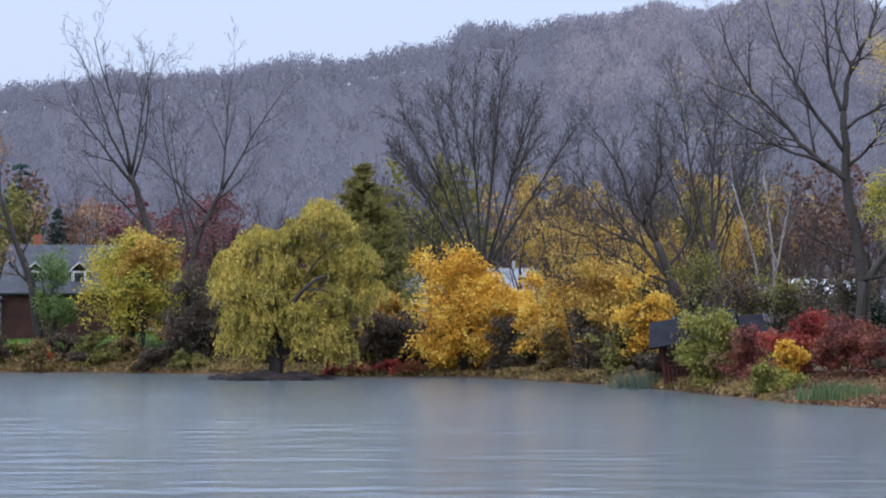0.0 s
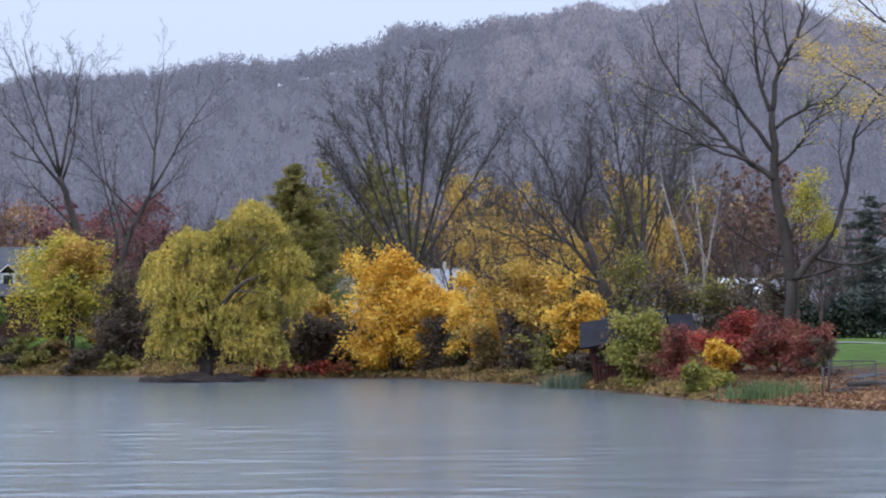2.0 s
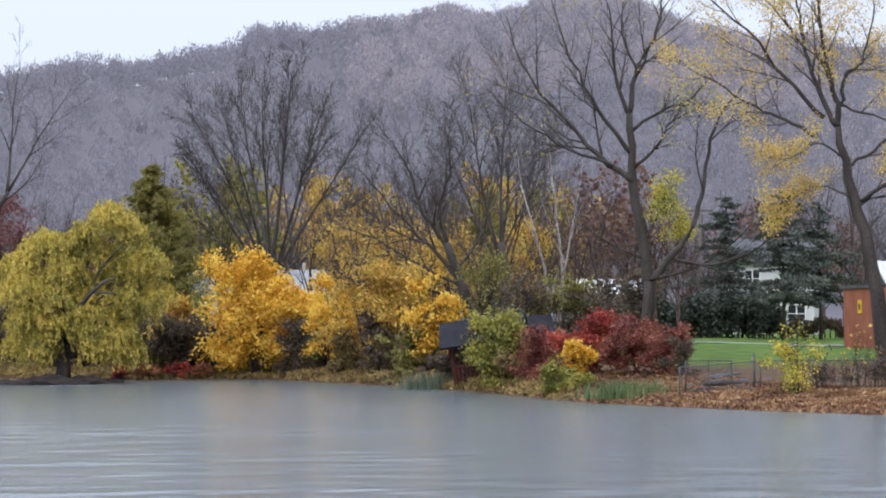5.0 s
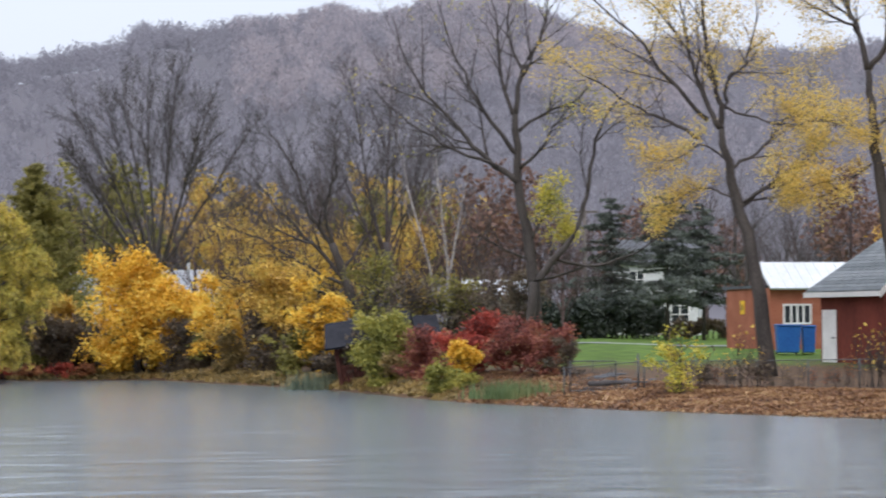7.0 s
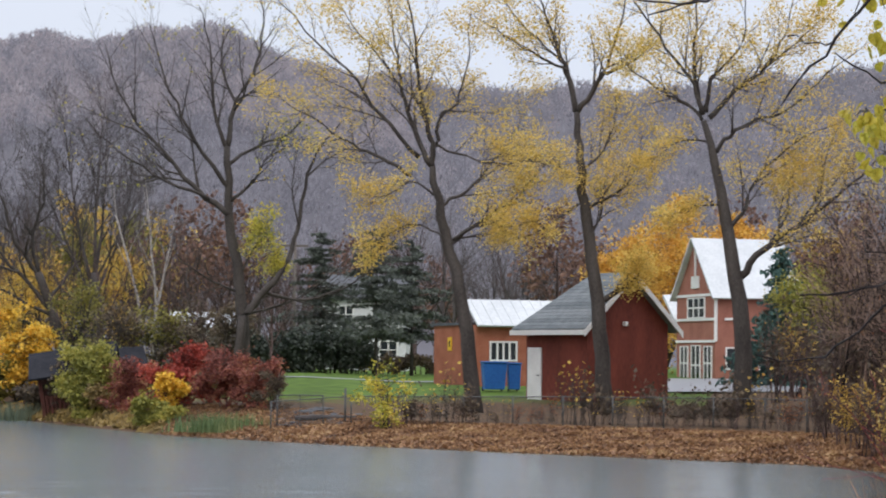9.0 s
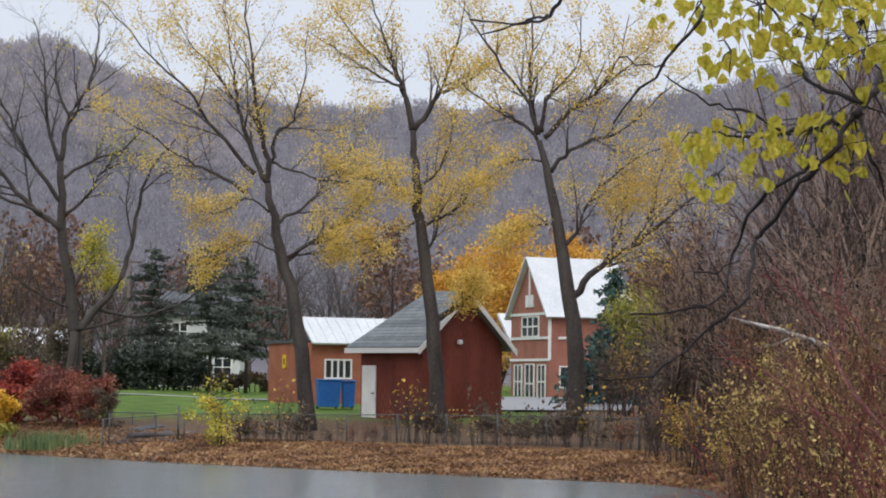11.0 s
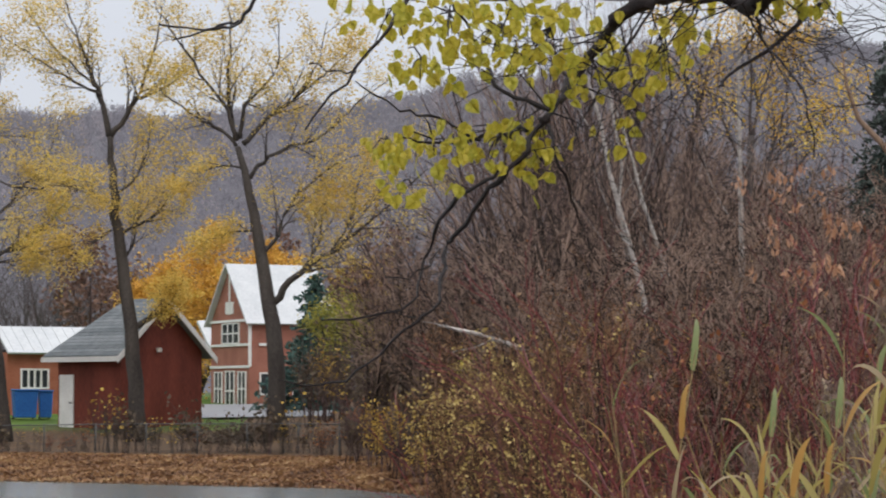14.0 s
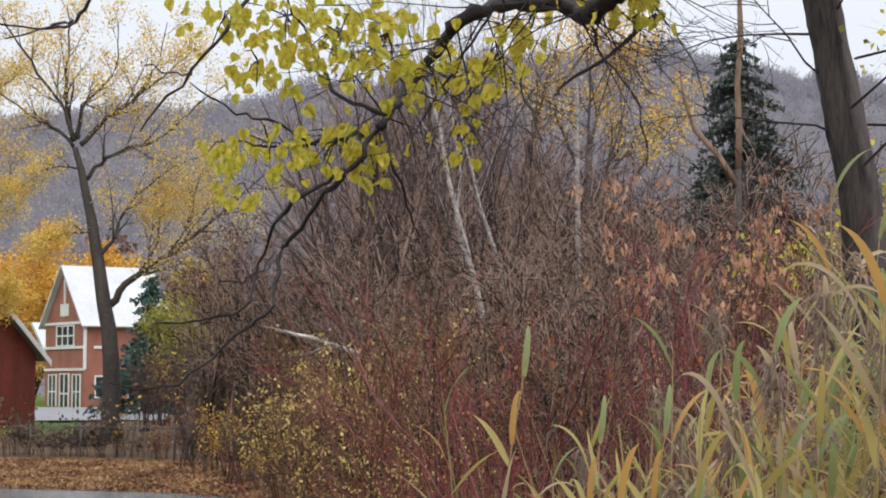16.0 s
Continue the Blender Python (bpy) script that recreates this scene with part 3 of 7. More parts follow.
def height(az, r):
    rf, rn = np.interp(az, SHORE_AZ, SHORE_R), np.interp(az, NEAR_AZ, NEAR_R)
    inset = np.interp(az, SHORE_AZ, BANK_IN)
    s = r - rf + inset
    s = np.where(s > 0, s - inset * np.clip(s / 6.0, 0, 1), s)
    left = np.clip((-4.0 - az) / 2.0, 0, 1)
    far = np.interp(s, [-8, 0, 2.0, 5, 15, 35, 80, 250], [-0.9, 0, 0.3, 0.6, 1.55, 2.0, 2.3, 2.6])
    lawn = np.interp(s, [-8, 0, 4, 8, 16, 250], [-0.9, 0, 0.9, 1.9, 2.6, 2.7])
    flat = np.interp(s, [-8, 0, 2.0, 5, 15, 18.6, 21, 24, 28, 31, 40, 80, 250], [-0.9, 0, 0.3, 0.5, 0.85, 1.03, 1.28, 1.44, 1.6, 1.66, 1.78, 2.2, 2.6])
    east = np.clip((az - 12.0) / 2.5, 0, 1)
    far = far * (1 - east) + flat * east
    far = far * (1 - left) + lawn * left
    near = np.interp(rn - r, [-4, 0, 2.5, 60], [-0.9, 0, 1.2, 1.6])
    up = np.clip((r - HILL_FOOT) / (HILL_TOP - HILL_FOOT), 0, 1)
    up = up * up * (3 - 2 * up)
    ridge = np.tan(np.radians(np.interp(az, RIDGE_AZ, RIDGE_EL))) * HILL_TOP - 9.4
    rough = 3.0 * np.sin(az * 2.1 + r * 0.02) * np.sin(r * 0.013 + az * 0.7) * up
    return np.maximum(far, near) + ridge * up + rough * (up < 0.98) - np.clip(r - HILL_TOP, 0, 3000) * 0.03


def ground_mesh():
    az = np.concatenate([np.arange(-180, -16, 4.0), np.arange(-16, 46, 0.3), np.arange(46, 180, 4.0)])
    r = np.concatenate([[0.0], np.arange(1, 12, 1.0), np.arange(12, 60, 4.0), np.arange(60, 180, 1.0), np.arange(180, 340, 8), np.arange(340, 900, 16), [1000, 1400, 2200, 3600]])
    A, R = np.meshgrid(az, r)
    Z = height(A, R)
    bumps = 0.05 * np.sin(R * 1.7 + A * 3.1) * np.sin(A * 5.3 + R * 0.6)
    Z = Z + np.where((Z > 0.05) & (R < 300), bumps, 0)
    v = np.stack([R * np.sin(np.radians(A)), R * np.cos(np.radians(A)), Z], -1).reshape(-1, 3)
    n, m = len(az), len(r)
    i = np.arange(m * n).reshape(m, n)
    q = np.stack([i[:-1], np.roll(i[:-1], -1, 1), np.roll(i[1:], -1, 1), i[1:]], -1).reshape(-1, 4)
    return mesh_of("ground", v, q[:, ::-1], True)


def ground_material():
    """Leaf litter and earth by the water, mown grass farther back, woodland floor on the hill with haze put into its
    grey colour.
    """
    m = surface("bank_earth_and_grass", (0.055, 0.036, 0.024), (0.16, 0.095, 0.052), 0.95, 0.5, 6, 0.5)
    n, k = m.node_tree.nodes, m.node_tree.links
    p = n["Principled BSDF"]
    ramp = p.inputs["Base Color"].links[0].from_socket
    co, sep, ln = n.new("ShaderNodeTexCoord"), n.new("ShaderNodeSeparateXYZ"), n.new("ShaderNodeVectorMath")
    ln.operation = "LENGTH"
    k.new(co.outputs["Object"], ln.inputs[0])
    k.new(co.outputs["Object"], sep.inputs[0])
    nz = n.new("ShaderNodeTexNoise")
    nz.inputs["Scale"].default_value = 0.9
    k.new(co.outputs["Object"], nz.inputs[0])
    wob = n.new("ShaderNodeMath")
    wob.operation = "MULTIPLY_ADD"
    wob.inputs[1].default_value = 0.6
    k.new(nz.outputs[0], wob.inputs[0])
    k.new(sep.outputs[2], wob.inputs[2])
    lawn = n.new("ShaderNodeMapRange")
    lawn.inputs[1].default_value, lawn.inputs[2].default_value = 1.45, 1.75
    k.new(wob.outputs[0], lawn.inputs[0])
    grass = n.new("ShaderNodeValToRGB")
    grass.color_ramp.elements[0].position, grass.color_ramp.elements[0].color = 0.35, (0.055, 0.105, 0.012, 1)
    grass.color_ramp.elements[1].position, grass.color_ramp.elements[1].color = 0.7, (0.105, 0.175, 0.022, 1)
    k.new(nz.outputs[0], grass.inputs[0])
    a, b = n.new("ShaderNodeMix"), n.new("ShaderNodeMix")
    a.data_type = b.data_type = "RGBA"
    # the lawns lie across the pond; the near bank is bare earth and litter
    side = n.new("ShaderNodeMath")
    side.operation = "MULTIPLY_ADD"
    side.inputs[1].default_value = 0.45
    k.new(sep.outputs[1], side.inputs[0])
    neg = n.new("ShaderNodeMath")
    neg.operation = "MULTIPLY"
    neg.inputs[1].default_value = -1.0
    k.new(sep.outputs[0], neg.inputs[0])
    k.new(neg.outputs[0], side.inputs[2])
    across = n.new("ShaderNodeMath")
    across.operation = "GREATER_THAN"
    across.inputs[1].default_value = 4.0
    k.new(side.outputs[0], across.inputs[0])
    both = n.new("ShaderNodeMath")
    both.operation = "MULTIPLY"
    k.new(lawn.outputs[0], both.inputs[0])
    k.new(across.outputs[0], both.inputs[1])
    k.new(both.outputs[0], a.inputs[0])
    k.new(ramp, a.inputs[6])
    k.new(grass.outputs[0], a.inputs[7])
    # with distance the floor turns an even grey-violet, standing in for haze
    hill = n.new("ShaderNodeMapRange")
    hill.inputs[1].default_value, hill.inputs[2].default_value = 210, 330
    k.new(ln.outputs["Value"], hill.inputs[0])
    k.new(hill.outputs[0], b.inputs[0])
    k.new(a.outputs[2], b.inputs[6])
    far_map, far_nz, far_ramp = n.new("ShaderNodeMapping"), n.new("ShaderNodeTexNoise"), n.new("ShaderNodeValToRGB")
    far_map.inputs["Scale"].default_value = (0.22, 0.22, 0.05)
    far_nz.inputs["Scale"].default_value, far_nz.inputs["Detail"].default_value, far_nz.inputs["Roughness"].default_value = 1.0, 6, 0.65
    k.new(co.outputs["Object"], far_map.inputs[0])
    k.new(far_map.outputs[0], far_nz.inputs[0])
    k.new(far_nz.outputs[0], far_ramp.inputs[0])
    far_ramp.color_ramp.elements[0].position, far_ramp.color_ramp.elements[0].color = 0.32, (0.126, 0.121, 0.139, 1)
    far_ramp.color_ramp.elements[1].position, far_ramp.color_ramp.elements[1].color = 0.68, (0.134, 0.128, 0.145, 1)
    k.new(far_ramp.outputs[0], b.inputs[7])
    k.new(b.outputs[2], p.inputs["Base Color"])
    return m


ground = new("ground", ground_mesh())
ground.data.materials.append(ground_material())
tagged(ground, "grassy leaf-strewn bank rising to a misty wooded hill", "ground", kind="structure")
bm = bmesh.new()
bmesh.ops.create_grid(bm, x_segments=2, y_segments=2, size=230, matrix=Matrix.Translation((0, 90, 0)))
pond = part("water", bm, WATER, None, "grey rippled pond water under an overcast sky")
tagged(pond, category="water", kind="structure")


def base(az, d):
    return float(height(np.array(az), np.array(d)))


def at(az, d, turn=0.0, sink=0.05):
    return facing(az, d, base(az, d) - sink, turn)


def hill_woods(name, mat, count, seed, r0, r1, label, tall=(9, 15), az0=-14, az1=46, spray=46, size=0.62, long=5.0, stem=0.0, low=0.3):
    """Leafless woods on the hill: rounded crowns of fine upswept twigs, on thin stems where those can be seen."""
    rng = np.random.default_rng(seed)
    az, u = rng.uniform(az0, az1, count), rng.random(count)
    r = r0 + (r1 - r0) * u
    z = height(az, r)
    lines, c, form = [], [], []
    for a, d, h in zip(az, r, z):
        p = spot(a, d, h - 0.5)
        t = rng.uniform(*tall)
        if stem:
            lines.append(([tuple(p), (p.x + rng.normal(0, 0.3), p.y, p.z + t * 0.55), (p.x + rng.normal(0, 0.6), p.y, p.z + t * 0.9)], [stem, stem * 0.7, stem * 0.25]))
        wide = t * rng.uniform(0.20, 0.32)
        q = unit(rng, spray) * rng.random((spray, 1)) ** 0.4 * np.array((wide, wide, t * (1 - low) / 2))
        form.append(np.tile((-p.x / d, -p.y / d, 0.45), (spray, 1)))
        c.append(q + np.array((p.x, p.y, p.z + t * (1 + low) / 2)))
    rng2 = np.random.default_rng(seed + 1)
    ob = thing(name, Matrix(), label, "far woods", kind="stuff")
    if stem:
        part("stems", tube_mesh("stems", lines), mat, ob)
    part("crowns", leaf_mesh("crowns", np.concatenate(c), size, rng2, -2.2, long, form=np.concatenate(form), blend=0.9), mat, ob)
    return ob


hill_woods("hillside_woods", HAZE_WOOD, 6800, 11, 375, 838, "leafless woods covering the hillside, toned grey-violet for mist", (7, 12), spray=60, size=0.26)
hill_woods("ridge_woods", HAZE_WOOD, 1500, 12, 790, 852, "bare trees standing along the hill's skyline, toned for mist", (7, 12), spray=150, size=0.2, stem=0.16, low=0.04)
# these two take the paler tone, standing in for thicker mist
hill_woods("summit_woods", HAZE_RUST, 1500, 13, 600, 852, "rust-tinged trees about the hill's summit, toned paler for mist", (7, 12), 3, 15, 60, 0.26)
hill_woods("rusty_hill_woods", HAZE_RUST, 260, 14, 520, 800, "rust-tinged trees scattered on the hillside, toned paler for mist", (7, 11), 15, 34, 60, 0.26)

# ---- far shore, left: house, willow, bare trees ----
def window(parent, x0, x1, z0, z1, y, bars=1, rail=True):
    """A white framed window on the wall plane y (facing -y), with panes between its bars."""
    w = part("window", boxed(x0, x1, y - 0.02, y + 0.06, z0, z1), GLASS, parent)
    f = bmesh.new()
    for a, b, c, d in ((x0 - 0.09, x0, z0 - 0.09, z1 + 0.09), (x1, x1 + 0.09, z0 - 0.09, z1 + 0.09), (x0, x1, z1, z1 + 0.09), (x0, x1, z0 - 0.09, z0)):
        box(f, a, b, y - 0.07, y + 0.02, c, d)
    part("frame", f, WHITE, w, "white painted window frame")
    for i in range(bars):
        x = x0 + (x1 - x0) * (i + 1) / (bars + 1)
        part("mullion", boxed(x - 0.05, x + 0.05, y - 0.06, y - 0.022, z0, z1), WHITE, w)
    if rail:
        part("rail", boxed(x0, x1, y - 0.05, y - 0.021, (z0 + z1) / 2 - 0.03, (z0 + z1) / 2 + 0.03), WHITE, w)
    return w


def gable_shell(w, l, eave, rise, thick=0.2):
    """Four walls with gables on the two ends; the gable end spans x, the sides run along y."""
    bm = bmesh.new()
    for y0, y1 in ((0, thick), (l - thick, l)):
        prof = [(0, 0), (w, 0), (w, eave), (w / 2, eave + rise), (0, eave)]
        a = [bm.verts.new((x, y0, z)) for x, z in prof]
        b = [bm.verts.new((x, y1, z)) for x, z in prof]
        bm.faces.new(a)
        bm.faces.new(b[::-1])
        for i in range(5):
            bm.faces.new((a[i], b[i], b[(i + 1) % 5], a[(i + 1) % 5]))
    box(bm, 0, thick, thick, l - thick, 0, eave)
    box(bm, w - thick, w, thick, l - thick, 0, eave)
    bmesh.ops.recalc_face_normals(bm, faces=bm.faces)
    return bm


# grey-roofed house with two dormers behind the lawn
house_left = thing("house", facing(-10.9, 160, 2.35, 0), "brick house with a grey shingled roof and white dormers", "house")
part("wall", boxed(0, 9.5, 0, 8, -0.4, 2.9), BRICK_DARK, house_left, "dark brown brick wall")
part("roof", slab([(-0.3, -0.4, 2.8), (9.8, -0.4, 2.8), (9.2, 4, 6.3), (0.5, 4, 6.3)], 0.15), SHINGLE_DARK, house_left)
part("roof", slab([(9.8, 8.4, 2.8), (-0.3, 8.4, 2.8), (0.5, 4, 6.3), (9.2, 4, 6.3)], 0.15), SHINGLE_DARK, house_left)
part("chimney", boxed(2.2, 2.8, 4.0, 4.6, 5.6, 7.1), BRICK, house_left, "brick chimney")
for dx in (2.3, 5.3):
    dm = part("dormer", boxed(dx - 0.55, dx + 0.55, 0.6, 3.4, 3.3, 4.5), WHITE, house_left, "white gabled dormer")
    part("dormer_roof", slab([(dx - 0.8, 0.4, 4.4), (dx, 0.4, 5.15), (dx, 4, 5.15), (dx - 0.8, 4, 4.4)], -0.08), WHITE, dm)
    part("dormer_roof", slab([(dx, 0.4, 5.15), (dx + 0.8, 0.4, 4.4), (dx + 0.8, 4, 4.4), (dx, 4, 5.15)], -0.08), WHITE, dm)
    part("pane", boxed(dx - 0.32, dx + 0.32, 0.55, 0.62, 3.5, 4.35), GLASS, dm)
porch = part("porch", slab([(-3.5, -1.2, 1.9), (0.2, -1.2, 2.5), (0.2, 3, 2.5), (-3.5, 3, 1.9)], 0.1), SHINGLE_DARK, house_left, "low lean-to porch roof")
for px in (-1.2, -0.4):
    part("post", boxed(px - 0.06, px + 0.06, -1.1, -0.98, -0.4, 2.1), WHITE, house_left)

conifer("spruce", at(-10.45, 190), 14.5, 8.0, NEEDLE_BLUE, "tall blue-green spruce behind the grey-roofed house", 21, 0.05, 24, 0.2)
conifer("spruce", at(-9.55, 182), 10.2, 3.6, NEEDLE, "slim dark spruce behind the grey-roofed house", 22, 0.05, 22, 0.2)
tree("leaning_tree", at(-10.05, 156), [(0.2, 0, 0.35), (-0.3, 4, 0.28), (-1.6, 7.5, 0.2), (-2.4, 10, 0.12)],
     [(4, -50, 10, 4, 0.12), (6, 30, 0, 3.5, 0.1), (7.5, -60, -20, 4, 0.1), (9.8, -10, 0, 4, 0.09)], OPEN, BARK, "leaning tree with thin brown leaves on the lawn", 23,
     (LEAF_TAN, 420, 0.16, 0.25, lambda x, y, z: 1.0))
shrub("young_tree", at(-9.62, 155), 3.1, 7.2, LEAF_GREEN, BARK, "slender young tree with fresh green leaves", 24, 2100, 0.15, 20, trunk=0.07, category="tree", low=0.18, squash=1.4)
shrub("shrub", at(-9.95, 149.6), 1.5, 1.7, LEAF_ORANGE, BARK, "small orange-red shrub on the lawn's edge", 25, 900, 0.12, 8)
shrub("small_yellow_tree", at(-6.62, 148.6), 1.7, 2.7, LEAF_GOLD, BARK, "small bright yellow tree beside the maple", 36, 700, 0.15, 12, trunk=0.06, low=0.45, category="tree")
for i, (a, d, w, h) in enumerate(((-2.0, 135.2, 2.2, 0.9), (-1.35, 135.0, 2.4, 1.0), (-0.75, 134.8, 1.8, 0.8), (-2.7, 136, 1.8, 0.8))):
    shrub("russet_shrub", at(a, d), w, h, (LEAF_RUST, LEAF_RED)[i % 2], BARK_PLUM, "low russet shrub creeping at the waterline", 37 + i, 900, 0.12, 14, low=0.05, shell=0.15, group="russet shrubs")
shrub("maple_tree", at(-7.7, 152), 7.4, 8.4, LEAF_LEMON, BARK, "yellow-green maple turning orange at the top", 26, 6400, 0.2, 34, trunk=0.17, category="tree", low=0.2, peak=0.56, shell=0.2)
shrub("maple_tree", at(-7.45, 151), 4.3, 8.8, LEAF_AMBER, BARK, "orange-leaved maple behind the yellow one", 27, 2600, 0.2, 16, trunk=0.1, category="tree", low=0.6, shell=0.2)
tree("bare_tree", at(-7.3, 155), [(1.0, 0, 0.34), (0.4, 6, 0.28), (-0.6, 9.2, 0.23), (-1.2, 11.2, 0.2)],
     [(7.5, -52, 10, 7.0, 0.14), (10.5, -48, -10, 7.5, 0.16), (11.1, -26, 8, 9.0, 0.14), (11.2, -8, -8, 9.6, 0.15), (11.2, 9, 10, 9.4, 0.14), (10.8, 24, -12, 8.4, 0.13), (6, 38, 0, 4.5, 0.09)],
     PLAIN, BARK, "tall leafless tree with upswept dark limbs", 28, stout=0.00006)
tree("bare_tree", at(-6.45, 153), [(0.3, 0, 0.29), (0.2, 4.5, 0.23), (1.2, 7.5, 0.19), (2.6, 10.2, 0.14)],
     [(7.0, -28, 5, 9, 0.13), (8.5, -45, -10, 7.5, 0.11), (10, 8, 8, 9.5, 0.14), (10.2, 34, -5, 8, 0.13), (9.5, 60, 10, 5, 0.09), (5, -8, 0, 13, 0.14)],
     PLAIN, BARK, "forked leafless tree leaning over the willow", 29, stout=0.00006)
for i, (a, d, w, h) in enumerate(((-6.6, 172, 5, 10), (-5.6, 174, 6, 11.5), (-4.9, 178, 5, 9))):
    shrub("red_maple", at(a, d), w, h, LEAF_PLUM, BARK_PLUM, "thin maroon maple behind the shore trees", 30 + i, 1300, 0.22, 18, trunk=0.14, category="tree", low=0.2, shell=0.2, group="maroon maples")


shrub("amber_tree", at(-8.7, 186), 6.5, 11.5, LEAF_TAN, BARK_PLUM, "thin tan and pink-leaved tree behind the house", 34, 1500, 0.24, 22, trunk=0.14, category="tree", low=0.2, shell=0.2)
shrub("amber_tree", at(-9.2, 180), 5.0, 8.5, LEAF_RUST, BARK_PLUM, "orange-brown tree behind the house", 35, 1300, 0.22, 18, trunk=0.14, category="tree", low=0.2, shell=0.2)


def willow(name, m, label, seed):
    """Feathery tiers of short hanging sprays on rounded boughs, with the dark limbs showing in the gaps between them."""
    rng = np.random.default_rng(seed)
    ob = thing(name, m, label, "willow")
    tiers = [(2.4, 0.2, 8.7, 1.35), (3.7, 0.3, 8.0, 0.95), (0.9, 0.3, 8.0, 0.9), (-1.2, 0.2, 7.2, 1.3), (-2.7, 0.0, 6.2, 1.0), (-2.3, -0.6, 4.9, 1.4), (-3.2, 0.2, 5.4, 0.8),
             (4.6, 0.0, 6.4, 1.1), (5.1, 0.2, 4.7, 0.85), (3.6, 0.6, 6.1, 1.1), (4.3, -0.3, 3.7, 0.75), (-0.2, -0.2, 6.0, 1.15), (1.5, 0.8, 6.9, 1.2), (-2.0, -0.7, 3.3, 1.1), (-1.3, -0.9, 2.1, 0.85),
             (-2.8, 0.3, 3.1, 0.75), (1.3, -1.0, 2.4, 0.75), (2.3, -1.0, 2.3, 0.9), (3.5, -0.6, 2.4, 0.7), (1.9, -0.6, 3.3, 0.8), (0.6, 2.0, 5.2, 1.2), (2.6, 2.0, 5.4, 1.2), (-1.4, 2.0, 4.4, 1.2), (-0.7, 1.2, 7.4, 1.0), (2.6, 1.6, 3.0, 0.9), (2.8, -0.9, 1.5, 0.85), (1.5, -1.1, 1.6, 0.75), (-1.7, -0.9, 1.5, 0.8), (-2.7, -0.2, 1.9, 0.75), (3.7, -0.2, 1.6, 0.6), (-0.7, -1.2, 4.4, 0.85), (3.3, -0.9, 4.5, 0.7), (1.0, 0.7, 4.7, 1.2), (2.2, 0.8, 4.2, 1.2), (0.8, -0.9, 3.5, 0.8), (0.5, 0.9, 3.0, 1.0), (0.9, -1.1, 2.6, 0.7), (-0.4, -1.1, 3.0, 0.7)]
    part("trunk", tube_mesh("trunk", [([(-0.1, 0, -0.4), (0.0, 0, 0.5), (-0.2, 0, 1.6), (0.1, 0.1, 2.8)], [0.5, 0.4, 0.34, 0.26])]), BARK, ob)
    for x, y, z, r in tiers:
        k = [(0.05 + (x - 0.05) * f ** 1.25, y * f ** 1.2, 1.2 + (z - 1.2) * f ** 0.8 + 0.2 * math.sin(f * 7 + x)) for f in np.linspace(0, 1, 8)]
        part("limb", tube_mesh("limb", [(k, [0.10 * (1 - 0.85 * f) + 0.012 for f in np.linspace(0, 1, 8)])]), BARK, ob)
    part("limb", tube_mesh("limb", [([(0.1, -0.1, 2.8), (0.7, -0.9, 3.7), (1.5, -1.5, 4.7), (2.2, -1.7, 5.3), (2.9, -1.6, 5.5)], [0.2, 0.16, 0.12, 0.09, 0.04]), ([(1.5, -1.5, 4.7), (2.2, -1.7, 4.7), (2.9, -1.7, 4.6)], [0.08, 0.06, 0.03])]), BARK, ob)
    strands, c, form = [], [], []
    for x, y, z, r in tiers:
        x, r = x + 0.15, r * 0.80
        for _ in range(int(175 * r * r) + 14):
            u = unit(rng, 1)[0]
            u[2] = abs(u[2]) * 1.2 - 0.1
            q = rng.uniform(0.45, 1.08)
            sx, sy, sz = x + r * u[0] * q * 1.1, y + r * u[1] * q, z + r * u[2] * q
            drop = min(sz - rng.uniform(0.0, 0.6), 0.3 + 1.1 * rng.random() ** 1.5)
            if drop < 0.2:
                continue
            ox, oy, hump = u[0] * 0.45 + rng.normal(0, 0.1), u[1] * 0.45, rng.uniform(0.0, 0.3)
            f = np.linspace(0, 1, 5)
            strands.append(([(sx + ox * t, sy + oy * t, sz + hump * math.sin(math.pi * min(1, t * 1.6)) * 0.6 - drop * t ** 1.6) for t in f], [0.008] * 5))
            for t in rng.random(int(8 + drop * 17)):
                c.append((sx + ox * t + rng.normal(0, 0.06), sy + oy * t + rng.normal(0, 0.06), sz + hump * math.sin(math.pi * min(1, t * 1.6)) * 0.6 - drop * t ** 1.6 + rng.normal(0, 0.05)))
                form.append((u[0], u[1] - 0.1, u[2] + 0.5 - 0.9 * t))
    tagged(part("strandwork", tube_mesh("strandwork", strands), BARK_TAN, ob, "thin hanging yellow twigs"), kind="stuff")
    part("crown", leaf_mesh("crown", np.array(c), 0.07, rng, 1.7, 3.2, form=form, blend=0.5), LEAF_WILLOW, ob)
    return ob


willow("weeping_willow", facing(-4.12, 130, 0.35), "yellow-green weeping willow trailing over the water", 41)
bm = bmesh.new()
bmesh.ops.create_icosphere(bm, subdivisions=4, radius=1.0)
for v in bm.verts:
    v.co = Vector((v.co.x * 3.6, v.co.y * 2.6, v.co.z * 0.4)) + Vector((0, 0, 0.3 * noise.noise(v.co * 2.2) + 0.22 * noise.noise(v.co * 8)))
islet = part("islet", bm, SOIL, None, "low dark muddy islet with roots under the willow")
islet.matrix_world = facing(-4.25, 128.5, -0.05)
tagged(islet, category="islet", kind="structure")
conifer("larch", at(-1.95, 160), 13.0, 8.0, LEAF_LARCH, "broad olive-green conical tree behind the willow", 43, 0.04, 105, -0.2, 0.35, needle=0.11, dense=5)

